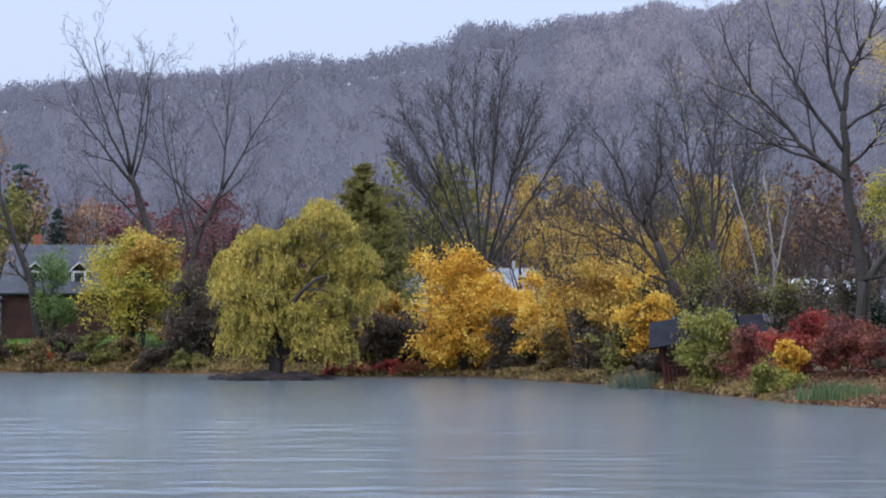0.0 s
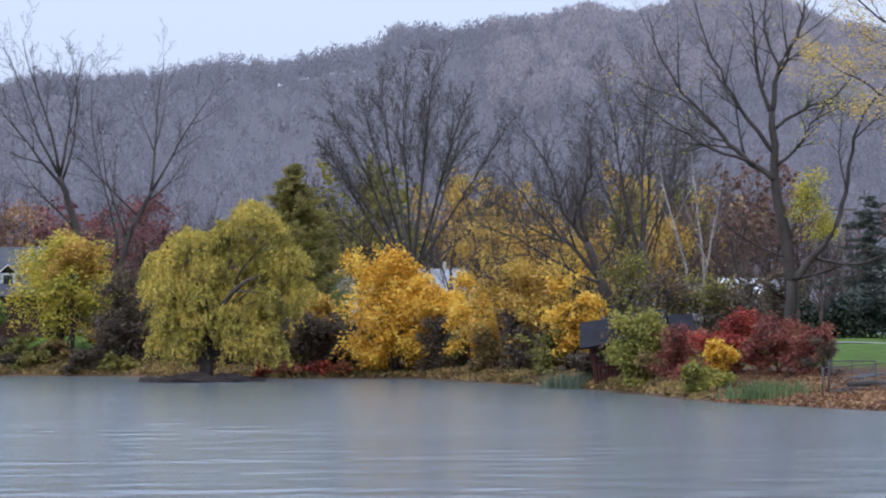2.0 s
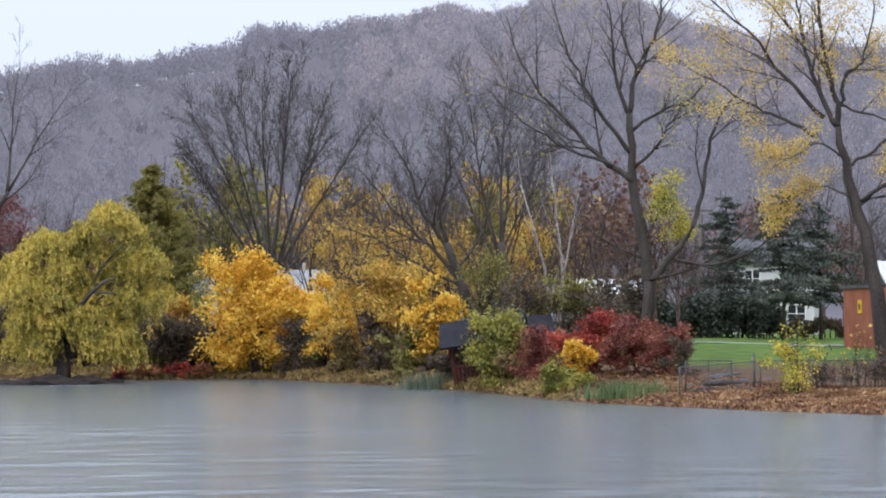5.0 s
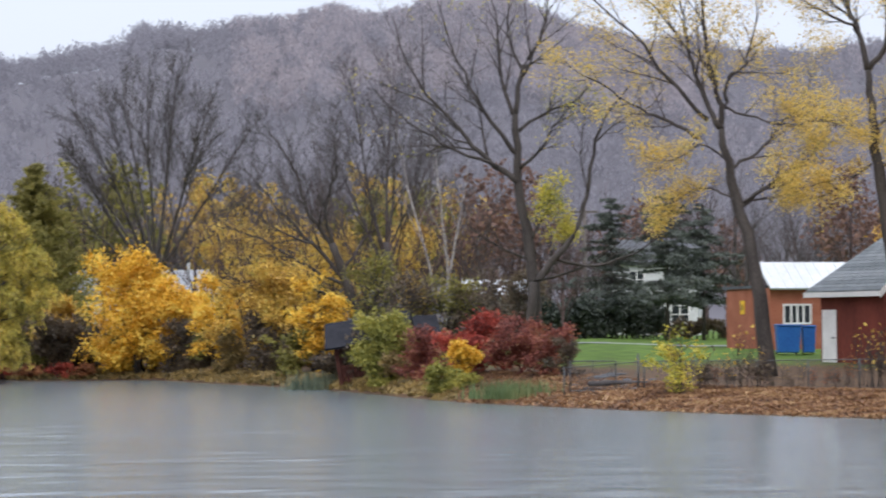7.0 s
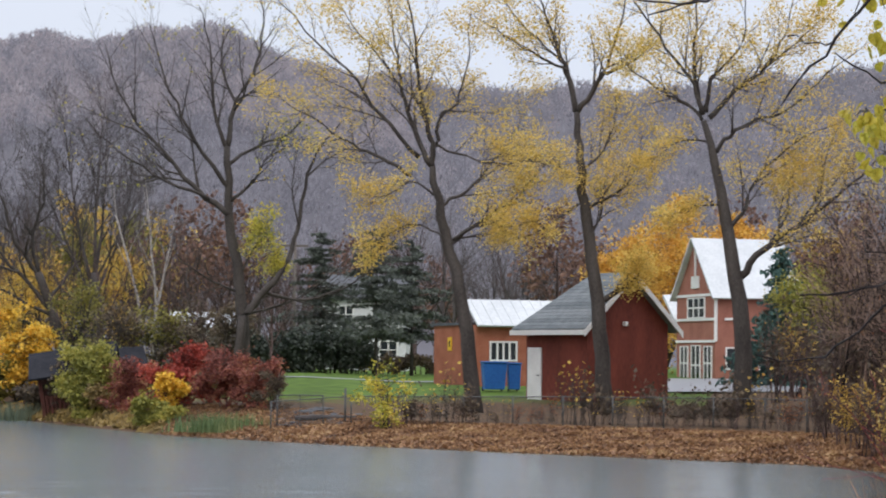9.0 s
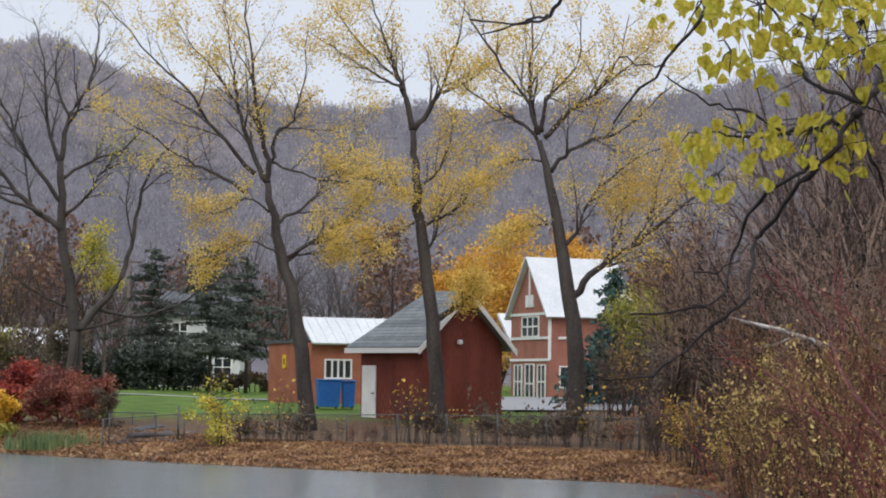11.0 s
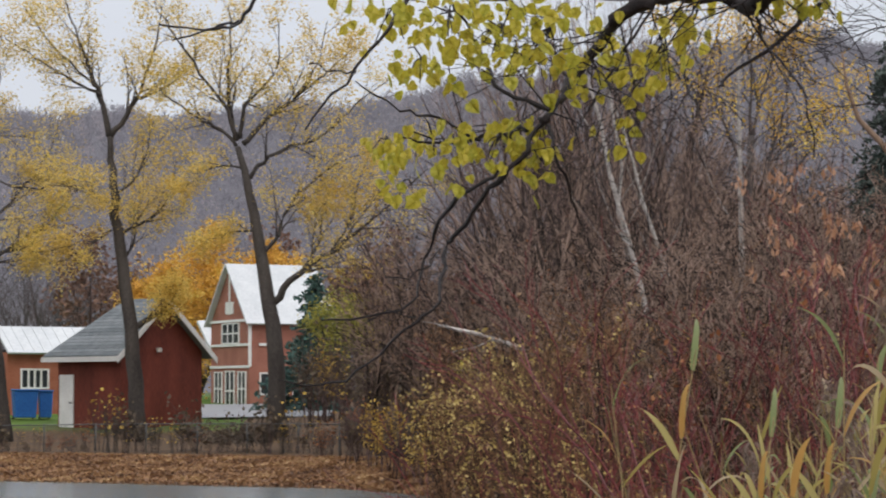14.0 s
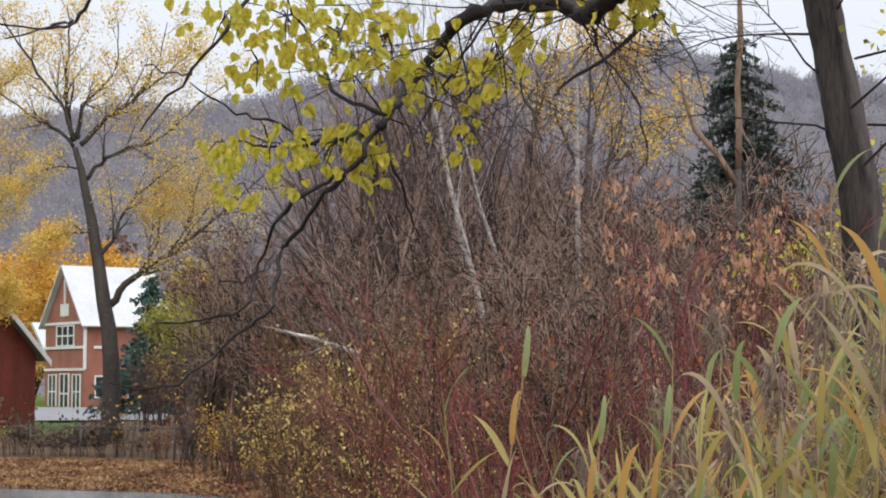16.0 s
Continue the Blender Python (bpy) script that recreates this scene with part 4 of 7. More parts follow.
# ---- far shore, middle ----
white_house = thing("bungalow", facing(-1.4, 185, 2.2, 0), "low white bungalow with a pale roof behind the bushes", "house")
part("wall", boxed(0, 12.6, 0, 7, -0.6, 3.6), PLASTER, white_house)
part("roof", slab([(-0.5, -0.6, 3.5), (13.1, -0.6, 3.5), (12.6, 3.5, 5.5), (0, 3.5, 5.5)], 0.12), ROOF_PALE, white_house, "pale wet roof")
part("roof", slab([(13.1, 7.6, 3.5), (-0.5, 7.6, 3.5), (0, 3.5, 5.5), (12.6, 3.5, 5.5)], 0.12), ROOF_WHITE, white_house)
part("chimney", boxed(10.5, 10.75, 3.2, 3.45, 4.8, 6.2), PLASTER, white_house)
window(white_house, 1.6, 2.8, 1.2, 2.6, 0.0)

tree("elm", at(0.97, 165), [(0, 0, 0.62), (0.1, 3, 0.5), (0.1, 6.5, 0.42)],
     [(4.2 + 0.25 * (i % 3), lean, (14, -16, 26, -6, -28)[i % 5], (14.6 - 0.0022 * lean * lean) * (1, 0.96, 1.03)[i % 3], 0.17 + 0.03 * (i % 2)) for i, lean in enumerate((-46, -37, -29, -21, -14, -8, -2, 3, 9, 16, 24, 33, 43))], ELM, BARK, "big leafless elm with a round vase-shaped crown", 51, stout=0.00006)
shrub("golden_tree", at(0.62, 136), 6.8, 7.4, LEAF_GOLD, BARK, "dense golden-yellow small tree overhanging the water", 52, 7000, 0.2, 30, low=0.1, peak=0.4, category="tree")
shrub("golden_tree", at(1.55, 135), 4.6, 6.0, LEAF_GOLD, BARK, "bright yellow small tree beside the golden one", 53, 5000, 0.2, 20, low=0.15, category="tree")
shrub("dark_bush", at(1.95, 133), 3.6, 3.6, LEAF_BROWN, BARK, "dark brown-green bush between yellow shrubs", 54, 3000, 0.17, 16, low=0.05)
shrub("dark_thicket", at(-6.25, 147), 4.6, 6.4, LEAF_BROWN, BARK, "tall dark tangled thicket between maple and willow", 58, 2600, 0.18, 26, low=0.08, shell=0.1)
shrub("dark_bush", at(-1.3, 137), 4.2, 3.6, LEAF_BROWN, BARK, "dark bush beside the willow", 55, 2800, 0.17, 16, low=0.05)
shrub("dark_bush", at(-5.4, 147), 4.0, 4.0, LEAF_BROWN, BARK, "dark bush behind the willow", 56, 2800, 0.17, 16, low=0.05)
shrub("rust_bush", at(-1.35, 139), 3.2, 4.8, LEAF_AMBER, BARK, "orange and rust bush beside the willow", 57, 1700, 0.18, 16, low=0.3, shell=0.3)
for i, (a, d, w, h, k) in enumerate(((2.6, 128, 3.8, 5.8, 2500), (3.4, 126, 4.6, 6.6, 2500), (4.3, 123, 4.4, 6.2, 2500), (5.05, 118, 3.4, 6.0, 1700))):
    shrub("yellow_shrub", at(a, d), w, h, (LEAF_GOLD, LEAF_AMBER, LEAF_AMBER, LEAF_GOLD)[i], BARK, "loose amber-yellow shrub on the bank", 60 + i, k, 0.18, 18, low=0.06, shell=0.25, group="amber shrubs on the bank")
tree("leaning_bare_tree", at(5.95, 125), [(0.6, 0, 0.34), (-0.3, 3.6, 0.28), (-1.2, 6, 0.22)],
     [([(-0.5, 4.0), (-2.2, 6.0), (-4.2, 8.0), (-6.2, 10.6)], 10, 0.14), ([(-1.0, 5.5), (-2.4, 7.6), (-3.2, 10.0), (-4.8, 12.4)], -10, 0.14), ([(-0.3, 3.6), (-2.6, 4.8), (-5.0, 6.2), (-7.4, 7.2)], 14, 0.11), ([(-1.2, 6.0), (-1.5, 8.2), (-0.9, 10.2), (-1.2, 12.4)], -8, 0.13), ([(0.1, 2.6), (-2.0, 3.4), (-4.2, 3.9), (-6.0, 3.6)], -16, 0.09),
      ([(-2.2, 6.0), (-4.2, 6.8), (-6.4, 8.6)], 18, 0.08), ([(0.2, 2.2), (1.8, 3.2), (3.4, 3.2), (4.8, 4.0)], -10, 0.09), ([(-0.6, 4.6), (0.8, 6.6), (1.4, 9.0), (2.4, 10.8)], 12, 0.10)], OPEN, BARK, "leafless tree leaning low over the bank", 66, stout=0.00006)
tree("bare_tree", at(6.75, 131), [(0, 0, 0.4), (0.1, 4, 0.34), (0.1, 6, 0.28)],
     [(4, -24, 10, 9.5, 0.15), (4.8, -12, -12, 10.5, 0.16), (5.5, -2, 10, 10.5, 0.16), (5, 9, -8, 10, 0.15), (4.5, 20, 12, 9, 0.14), (5.5, 30, -25, 7, 0.1), (3, -36, 30, 7, 0.1)], VASE, BARK_GREY, "leafless grey tree with many upright limbs", 67, stout=0.00006)
for i, (a, d, h, lean) in enumerate(((8.0, 122, 11, -8), (8.35, 123, 11.5, -3), (8.2, 121, 9, 6))):
    tree("birch", at(a, d), [(0, 0, 0.09), (h * 0.2 * math.sin(radians(lean)), h * 0.4, 0.07), (h * math.sin(radians(lean)), h * 0.8, 0.04)],
         [(h * 0.5, -25, 10, 3.4, 0.045), (h * 0.6, 22, -10, 3.2, 0.045), (h * 0.7, -14, 5, 3.2, 0.04), (h * 0.78, lean, 0, 3.4, 0.05)], OPEN, BARK_BIRCH, "thin white-stemmed birch without leaves", 70 + i, twig_bark=BARK_GREY, group="birches by the bank")
tree("poplar", at(10.35, 105), [(0.3, 0, 0.36), (0.2, 3.5, 0.28), (-0.5, 8.2, 0.21), (-0.6, 11.2, 0.15)],
     [([(-0.5, 8.1), (-1.9, 9.2), (-3.2, 10.6), (-5.2, 13.0), (-6.3, 16.0)], 8, 0.16), ([(-1.4, 8.8), (-3.4, 9.6), (-5.4, 10.8), (-7.2, 12.4)], -10, 0.09), ([(-0.5, 9.3), (-2.1, 11.4), (-3.2, 13.6), (-4.2, 16.6)], -12, 0.12), ([(-0.6, 11.2), (-0.3, 13.0), (0.5, 14.6), (1.0, 16.4), (0.9, 18.5)], 6, 0.14), ([(-0.6, 11.1), (-1.2, 12.8), (-1.4, 15.2), (-1.9, 17.6)], -8, 0.11), ([(-0.2, 13.2), (-0.9, 15.0), (-0.8, 17.4)], 16, 0.08), ([(-0.5, 10.4), (0.8, 11.3), (2.2, 11.9), (3.2, 13.0)], 12, 0.09), ([(-0.4, 8.7), (0.6, 9.6), (1.4, 10.8), (3.2, 11.6)], -12, 0.09), ([(0.0, 5.2), (0.5, 6.2), (0.9, 7.0), (1.3, 8.2)], -10, 0.07), (3.3, 38, 8, 3.2, 0.16), (3.5, 78, -5, 6.0, 0.09), (4.5, -70, -20, 4.5, 0.08)],
     OPEN, BARK, "large dark poplar with a few yellow leaf tufts", 75, (LEAF_LEMON, 4200, 0.07, 0.2, lambda x, y, z: 2.2 if abs(z - 6.8) < 1.4 and -1.3 < x < 2.2 else 0.30 if x > 0.5 and z > 7.5 else 0.08 if z > 7.5 else 0.0), cluster=6)
tree("split_limb_tree", at(10.95, 104), [(-1.3, 0, 0.22), (-0.9, 3.4, 0.2), (0.15, 4.6, 0.16), (0.9, 5.5, 0.12), (1.55, 7.3, 0.10), (1.95, 9.9, 0.07), (2.6, 11.2, 0.05), (3.6, 12.4, 0.03)],
     [([(0.1, 4.5), (2.0, 4.2), (4.0, 4.9), (5.6, 6.2)], 0, 0.09), ([(1.9, 9.6), (2.8, 10.6), (4.6, 11.6), (5.6, 13.0)], 10, 0.05), ([(1.6, 7.6), (1.3, 9.4), (1.6, 11.6)], -10, 0.05)], OPEN, BARK, "thin leaning stem with a torn pale limb", 76)

for i, (a, d, w, h) in enumerate(((2.9, 158, 6.5, 9.5), (4.3, 152, 6.0, 9.0), (5.5, 150, 6.5, 8.5), (7.3, 152, 5.5, 9.0))):
    shrub("amber_tree", at(a, d), w, h, LEAF_AMBER, BARK_PLUM, "soft amber-leaved tree behind the bare trees", 740 + i, 1500, 0.2, 22, trunk=0.13, category="tree", low=0.2, shell=0.2, group="amber trees behind")

# timber shelter at the water's edge
shelter = thing("timber_shelter", facing(5.62, 108.5, 0.42, -6) @ pose(0, 0, 0, 0, -9, 0), "leaning red-brown timber shelter with a black shingled roof", "shelter")
for x, y in ((0, 0), (3.2, 0), (0, 2.0), (3.2, 2.0)):
    part("post", boxed(x - 0.09, x + 0.09, y - 0.09, y + 0.09, -0.5, 2.0), TIMBER_RED, shelter)
for i in range(16):
    part("rail_board", boxed(0.12 + 0.19 * i, 0.26 + 0.19 * i, -0.04, 0.03, -0.3, 0.62), TIMBER_RED, shelter)
for i in range(9):
    part("rail_board", boxed(-0.04, 0.03, 0.12 + 0.19 * i, 0.26 + 0.19 * i, -0.3, 0.62), TIMBER_RED, shelter)
part("rail", boxed(0.1, 3.1, -0.08, 0.07, 0.63, 0.73), TIMBER_RED, shelter)
part("floor", boxed(0.1, 3.1, 0.05, 1.95, -0.35, -0.25), TIMBER_RED, shelter)
part("roof", slab([(-0.45, -0.6, 1.55), (3.7, -0.6, 1.55), (3.7, 1.0, 2.75), (-0.45, 1.0, 2.75)], 0.12), SHINGLE_BLACK, shelter)
part("roof", slab([(3.7, 2.6, 1.55), (-0.45, 2.6, 1.55), (-0.45, 1.0, 2.75), (3.7, 1.0, 2.75)], 0.12), SHINGLE_BLACK, shelter)
part("gable_board", slab([(-0.3, -0.4, 1.72), (-0.3, 1.0, 2.7), (-0.3, 2.4, 1.72)], 0.05), TIMBER_RED, shelter)
shed_back = thing("boat_shed", facing(6.2, 113, 0.8, 8), "low shed with a dark grey roof among the shrubs", "shed")
part("wall", boxed(0, 3.6, 0, 3, -0.6, 1.6), TIMBER_RED, shed_back)
part("roof", slab([(-0.3, -0.4, 1.5), (3.9, -0.4, 1.5), (3.9, 1.6, 2.7), (-0.3, 1.6, 2.7)], 0.1), SHINGLE_BLACK, shed_back)
part("roof", slab([(3.9, 3.4, 1.5), (-0.3, 3.4, 1.5), (-0.3, 1.6, 2.7), (3.9, 1.6, 2.7)], 0.1), SHINGLE_BLACK, shed_back)

shrub("green_yellow_shrub", at(6.75, 103.5), 3.3, 3.8, LEAF_LIME, BARK, "yellow-green shrub hanging over the shelter", 80, 3600, 0.16, 20, low=0.05)
shrub("red_shrub", at(7.75, 101), 3.2, 2.7, LEAF_MAROON, BARK_RED, "dull maroon shrub on the bank", 81, 2300, 0.13, 22, low=0.05, shell=0.1, group="red shrubs")
shrub("red_shrub", at(9.0, 98.5), 3.6, 2.75, LEAF_RED, BARK_RED, "bright crimson shrub on the bank", 82, 3000, 0.13, 22, low=0.05, shell=0.15, group="red shrubs")
shrub("red_shrub", at(10.05, 97), 3.4, 2.6, LEAF_MAROON, BARK_RED, "dark crimson and maroon shrub on the bank", 83, 2500, 0.13, 22, low=0.05, shell=0.1, group="red shrubs")
shrub("red_shrub", at(10.95, 95.5), 2.8, 2.2, LEAF_MAROON, BARK_PLUM, "thin maroon and brown shrub by the gate", 87, 1500, 0.12, 20, low=0.05, shell=0.1, group="red shrubs")
shrub("gold_shrub", at(8.65, 95), 1.5, 2.0, LEAF_GOLD, BARK, "small golden shrub before the red ones", 84, 1300, 0.14, 10, low=0.1)
shrub("low_green_shrub", at(8.35, 94), 2.6, 1.2, LEAF_LIME, BARK, "low yellow-green shrub at the waterline", 85, 1800, 0.13, 14, low=0.1)
shrub("thin_shrub", at(11.3, 94), 1.6, 1.9, LEAF_BROWN, BARK_PLUM, "thin brown shrub by the gate", 86, 700, 0.1, 12, low=0.1, shell=0.1)


def tuft(name, m, width, depth, height, mat, label, seed, blades=500, wide=0.03, category="grass"):
    """Upright blades that bend over at the tip."""
    rng = np.random.default_rng(seed)
    v, f = [], []
    for _ in range(blades):
        x, y, h = rng.normal(0, width / 3), rng.normal(0, depth / 3), height * rng.uniform(0.35, 1.1)
        a, lean, w = rng.uniform(0, 6.28), rng.uniform(0.05, 0.45) * h, wide * rng.uniform(0.6, 1.3)
        c, s = math.cos(a), math.sin(a)
        k = len(v)
        for t in (0, 0.4, 0.75, 1.0):
            o, q = lean * t * t, w * (1 - t) + 0.002
            v += [(x + c * o - s * q, y + s * o + c * q, h * t), (x + c * o + s * q, y + s * o - c * q, h * t)]
        f += [(k, k + 1, k + 3, k + 2), (k + 2, k + 3, k + 5, k + 4), (k + 4, k + 5, k + 7, k + 6)]
    ob = tagged(part(name, mesh_of(name, v, f), mat, None, label), category=category, kind="stuff")
    ob.matrix_world = m
    return ob


tuft("reed_clump", at(9.95, 89.2), 2.4, 1.8, 0.75, LEAF_GRASS, "green reeds at the waterline", 90, 700)
tuft("sedge_clump", at(5.15, 111), 2.6, 2.0, 0.95, LEAF_TEAL, "grey-green sedge by the shelter", 91, 600)

# ---- far shore, middle distance: lawn, hedge, white houses, pines ----
def hedge(name, m, length, depth, height, mat, label, seed, leaves):
    rng = np.random.default_rng(seed)
    lo = [(x, rng.uniform(-depth / 2, depth / 2), height * rng.uniform(0.25, 0.72), height * rng.uniform(0.24, 0.34), 0.9) for x in np.linspace(0, length, int(length * 3))]
    ob = thing(name, m, label, "hedge")
    tagged(part("stemwork", tube_mesh("stemwork", [([(x, y, z * f) for f in np.linspace(0, 1, 4)], [0.05, 0.04, 0.03, 0.02]) for x, y, z, _, _ in lo]), BARK, ob), kind="stuff")
    c = cloud(rng, lo, leaves, 0.3)
    c[:, 2] = np.abs(c[:, 2])
    part("crown", leaf_mesh("crown", c, 0.17, rng, 0.2), mat, ob)
    return ob


hedge("clipped_hedge", at(8.9, 147), 11.0, 2.0, 3.0, HEDGE_DARK, "tall dark evergreen hedge beyond the lawn", 95, 12000)
hedge("clipped_hedge", at(11.35, 148), 5.6, 1.8, 3.1, HEDGE_DARK, "tall dark evergreen hedge beyond the lawn", 97, 6500)
hedge("low_hedge", at(12.9, 150), 8.5, 1.2, 1.5, LEAF_BROWN, "low brown hedge before the white house", 96, 3500)
white_a = thing("white_house", facing(12.4, 170, 2.4, -6), "white two-storey house behind dark pines", "house")
part("wall", boxed(0, 6.4, 0, 7, -0.5, 5.2), PLASTER, white_a)
part("roof", slab([(-0.4, -0.5, 5.1), (6.8, -0.5, 5.1), (6.8, 3.5, 7.0), (-0.4, 3.5, 7.0)], 0.12), SHINGLE_DARK, white_a)
part("roof", slab([(6.8, 7.5, 5.1), (-0.4, 7.5, 5.1), (-0.4, 3.5, 7.0), (6.8, 3.5, 7.0)], 0.12), SHINGLE_DARK, white_a)
window(white_a, 1.0, 1.8, 0.2, 2.0, 0.0)
window(white_a, 2.15, 2.95, 0.2, 2.0, 0.0)
window(white_a, 1.4, 2.4, 3.4, 4.6, 0.0)
window(white_a, 4.5, 5.7, 0.8, 2.0, 0.0)
white_b = thing("white_garage", facing(8.75, 168, 2.3, 0), "small low white garage seen through branches", "building")
part("wall", boxed(0, 4.2, 0, 6, -0.5, 3.0), PLASTER, white_b)
part("roof", slab([(-0.4, -0.5, 2.9), (4.6, -0.5, 2.9), (4.6, 3, 4.1), (-0.4, 3, 4.1)], 0.12), ROOF_WHITE, white_b)
part("roof", slab([(4.6, 6.5, 2.9), (-0.4, 6.5, 2.9), (-0.4, 3, 4.1), (4.6, 3, 4.1)], 0.12), ROOF_WHITE, white_b)
conifer("pine", at(12.4, 150), 9.8, 5.6, NEEDLE_PINE, "dark ragged pine beyond the lawn", 100, 0.3, 15, 0.05, 0.45, "dark pines", dense=5, needle=0.13)
conifer("pine", at(13.8, 141), 9.6, 6.8, NEEDLE_PINE, "broad dark ragged pine beyond the lawn", 101, 0.26, 15, 0.05, 0.45, "dark pines", dense=5, needle=0.13)
conifer("pine", at(14.7, 146), 9.0, 6.0, NEEDLE_PINE, "dark pine behind the yellow poplar", 102, 0.28, 15, 0.05, 0.45, "dark pines", dense=5, needle=0.13)
pole = thing("utility_pole", at(11.75, 158), "weathered wooden utility pole with a crossarm", "utility pole")
part("shaft", tube_mesh("shaft", [([(0, 0, z) for z in (0, 4, 9.3)], [0.14, 0.12, 0.1])]), WOOD_POLE, pole)
part("crossarm", boxed(-0.9, 0.9, -0.05, 0.05, 8.6, 8.75), WOOD_POLE, pole)

for i, (a, d, w, h, mt) in enumerate(((7.3, 116, 4.5, 4.4, LEAF_BROWN), (8.3, 117, 4.5, 4.2, LEAF_OLIVE), (9.3, 116, 4.6, 3.8, LEAF_BROWN), (6.4, 119, 4.0, 6.0, LEAF_OLIVE), (5.2, 133, 4.5, 7.5, LEAF_AMBER), (10.2, 112, 3.0, 4.2, LEAF_BROWN), (9.2, 125, 4, 4.6, LEAF_BROWN))):
    shrub("olive_shrub", at(a, d), w, h, mt, BARK, "loose olive and brown shrub under the bare trees", 750 + i, 900, 0.16, 26, low=0.15, shell=0.1, group="undergrowth", stems=22)
for i in range(36):
    a = -11.6 + 0.54 * i + 0.2 * math.sin(i * 5)
    d = float(np.interp(a, SHORE_AZ, SHORE_R)) + 5.5 + 1.5 * math.sin(i * 3.7)
    shrub("undergrowth_bush", at(a, d - (3.0 if a < -6 else 0.0)), 3.4, (1.0 if a < -6 else 2.2) + 1.3 * (0.5 + 0.5 * math.sin(i * 2.3)), (LEAF_BROWN, LEAF_WEED, LEAF_OLIVE, LEAF_BROWN)[(i * 7) % 4], BARK, "dark tangled bush behind the shore shrubs", 760 + i, 1300, 0.18, 14, low=0.05, shell=0.1, group="undergrowth")

path = thing("garden_path", Matrix(), "pale gravel path across the lawn", "path", kind="structure")
line = [spot(a, 124 + 0.3 * math.sin(a * 3), base(a, 124) + 0.05) for a in np.arange(9.5, 16.1, 0.5)]
bm = bmesh.new()
lo = [bm.verts.new(p) for p in line]
hi = [bm.verts.new(p + Vector((p.x, p.y, 0)).normalized() * 2.2 + Vector((0, 0, 0.03))) for p in line]
for i in range(len(line) - 1):
    bm.faces.new((lo[i], lo[i + 1], hi[i + 1], hi[i]))
part("gravel", bm, PAVING, path)
rng = np.random.default_rng(720)
for i in range(16):
    a, d = rng.uniform(11.4, 13.4), rng.uniform(87.5, 94)
    bm = bmesh.new()
    bmesh.ops.create_icosphere(bm, subdivisions=2, radius=1.0)
    w, h = rng.uniform(0.2, 0.6), rng.uniform(0.05, 0.14)
    for v in bm.verts:
        v.co = Vector((v.co.x * w, v.co.y * w * 0.7, v.co.z * h)) * (1 + 0.3 * noise.noise(v.co * 1.7 + Vector((i, 0, 0))))
    rock = part("rock", bm, SHINGLE_DARK, None, "grey wet stone slab on the leafy bank")
    rock.matrix_world = at(a, d, rng.uniform(0, 180), 0.0)
    tagged(rock, category="rock", group="stones by the gate")
log = part("log", tube_mesh("log", [([(-1.3, 0, 0.12), (-0.4, 0.05, 0.14), (0.5, -0.04, 0.13), (1.2, 0.02, 0.12)], [0.10, 0.11, 0.10, 0.08])]), BARK_GREY, None, "weathered grey log lying by the gate")
log.matrix_world = at(12.6, 89.6, 20, 0.02)
tagged(log, category="log")

# ---- the red shed, brick annex, bins and house ----
shed = thing("red_shed", facing(19.1, 98, 1.28, 40), "oxblood red board shed with a grey shingled roof", "shed")
SW, SL, SE, SR = 4.6, 4.2, 3.55, 2.08
bm = gable_shell(SW, SL, SE, SR)
for v in bm.verts:
    if v.co.y > SL / 2 and v.co.z > SE:
        v.co.z = SE
part("wall", bm, BARN, shed, "oxblood red board wall")
k = SR / (SW / 2)
EAVE, RIDGE, BACK = SE - 0.45 * k, SE + SR, SL - 1.8
part("roof", slab([(-0.45, -0.35, EAVE), (SW / 2, -0.35, RIDGE), (SW / 2, BACK, RIDGE), (-0.45, SL + 0.5, EAVE)], -0.14), SHINGLE, shed)
part("roof", slab([(SW / 2, -0.35, RIDGE), (SW + 0.45, -0.35, EAVE), (SW + 0.45, SL + 0.5, EAVE), (SW / 2, BACK, RIDGE)], -0.14), SHINGLE, shed)
part("roof", slab([(SW + 0.45, SL + 0.5, EAVE), (-0.45, SL + 0.5, EAVE), (SW / 2, BACK, RIDGE)], -0.1), SHINGLE, shed)
for i in range(17):
    f0, f1 = i / 17, (i + 1) / 17
    pts = [(-0.45 + (SW / 2 + 0.45) * f, y, EAVE + (RIDGE - EAVE) * f + up) for f, y, up in ((f0, -0.36, 0.020), (f1, -0.36, 0.008), (f1, SL + 0.5 + (BACK - SL - 0.5) * f1, 0.008), (f0, SL + 0.5 + (BACK - SL - 0.5) * f0, 0.020))]
    part("shingle_course", slab(pts, 0.012), SHINGLE, shed)
for s in (0, 1):
    x0 = -0.5 if s == 0 else SW + 0.5
    part("bargeboard", slab([(x0, -0.42, SE - 0.5 * k), (SW / 2, -0.42, SE + SR + 0.02), (SW / 2, -0.42, SE + SR - 0.26), (x0, -0.42, SE - 0.5 * k - 0.28)], 0.05), WHITE, shed, "white bargeboard")
part("gutter", boxed(-0.56, -0.44, -0.4, SL + 0.5, SE - 0.66, SE - 0.44), WHITE, shed, "white fascia")
door = part("door", boxed(-0.06, -0.005, 3.1, 4.05, -0.1, 2.35), WHITE, shed, "plain white door")
part("door_handle", boxed(-0.12, -0.06, 3.2, 3.32, 1.1, 1.16), STEEL, door)
part("lamp", boxed(1.95, 2.15, -0.2, -0.005, 3.3, 3.5, 0.04), WHITE, shed, "small white flood lamp")

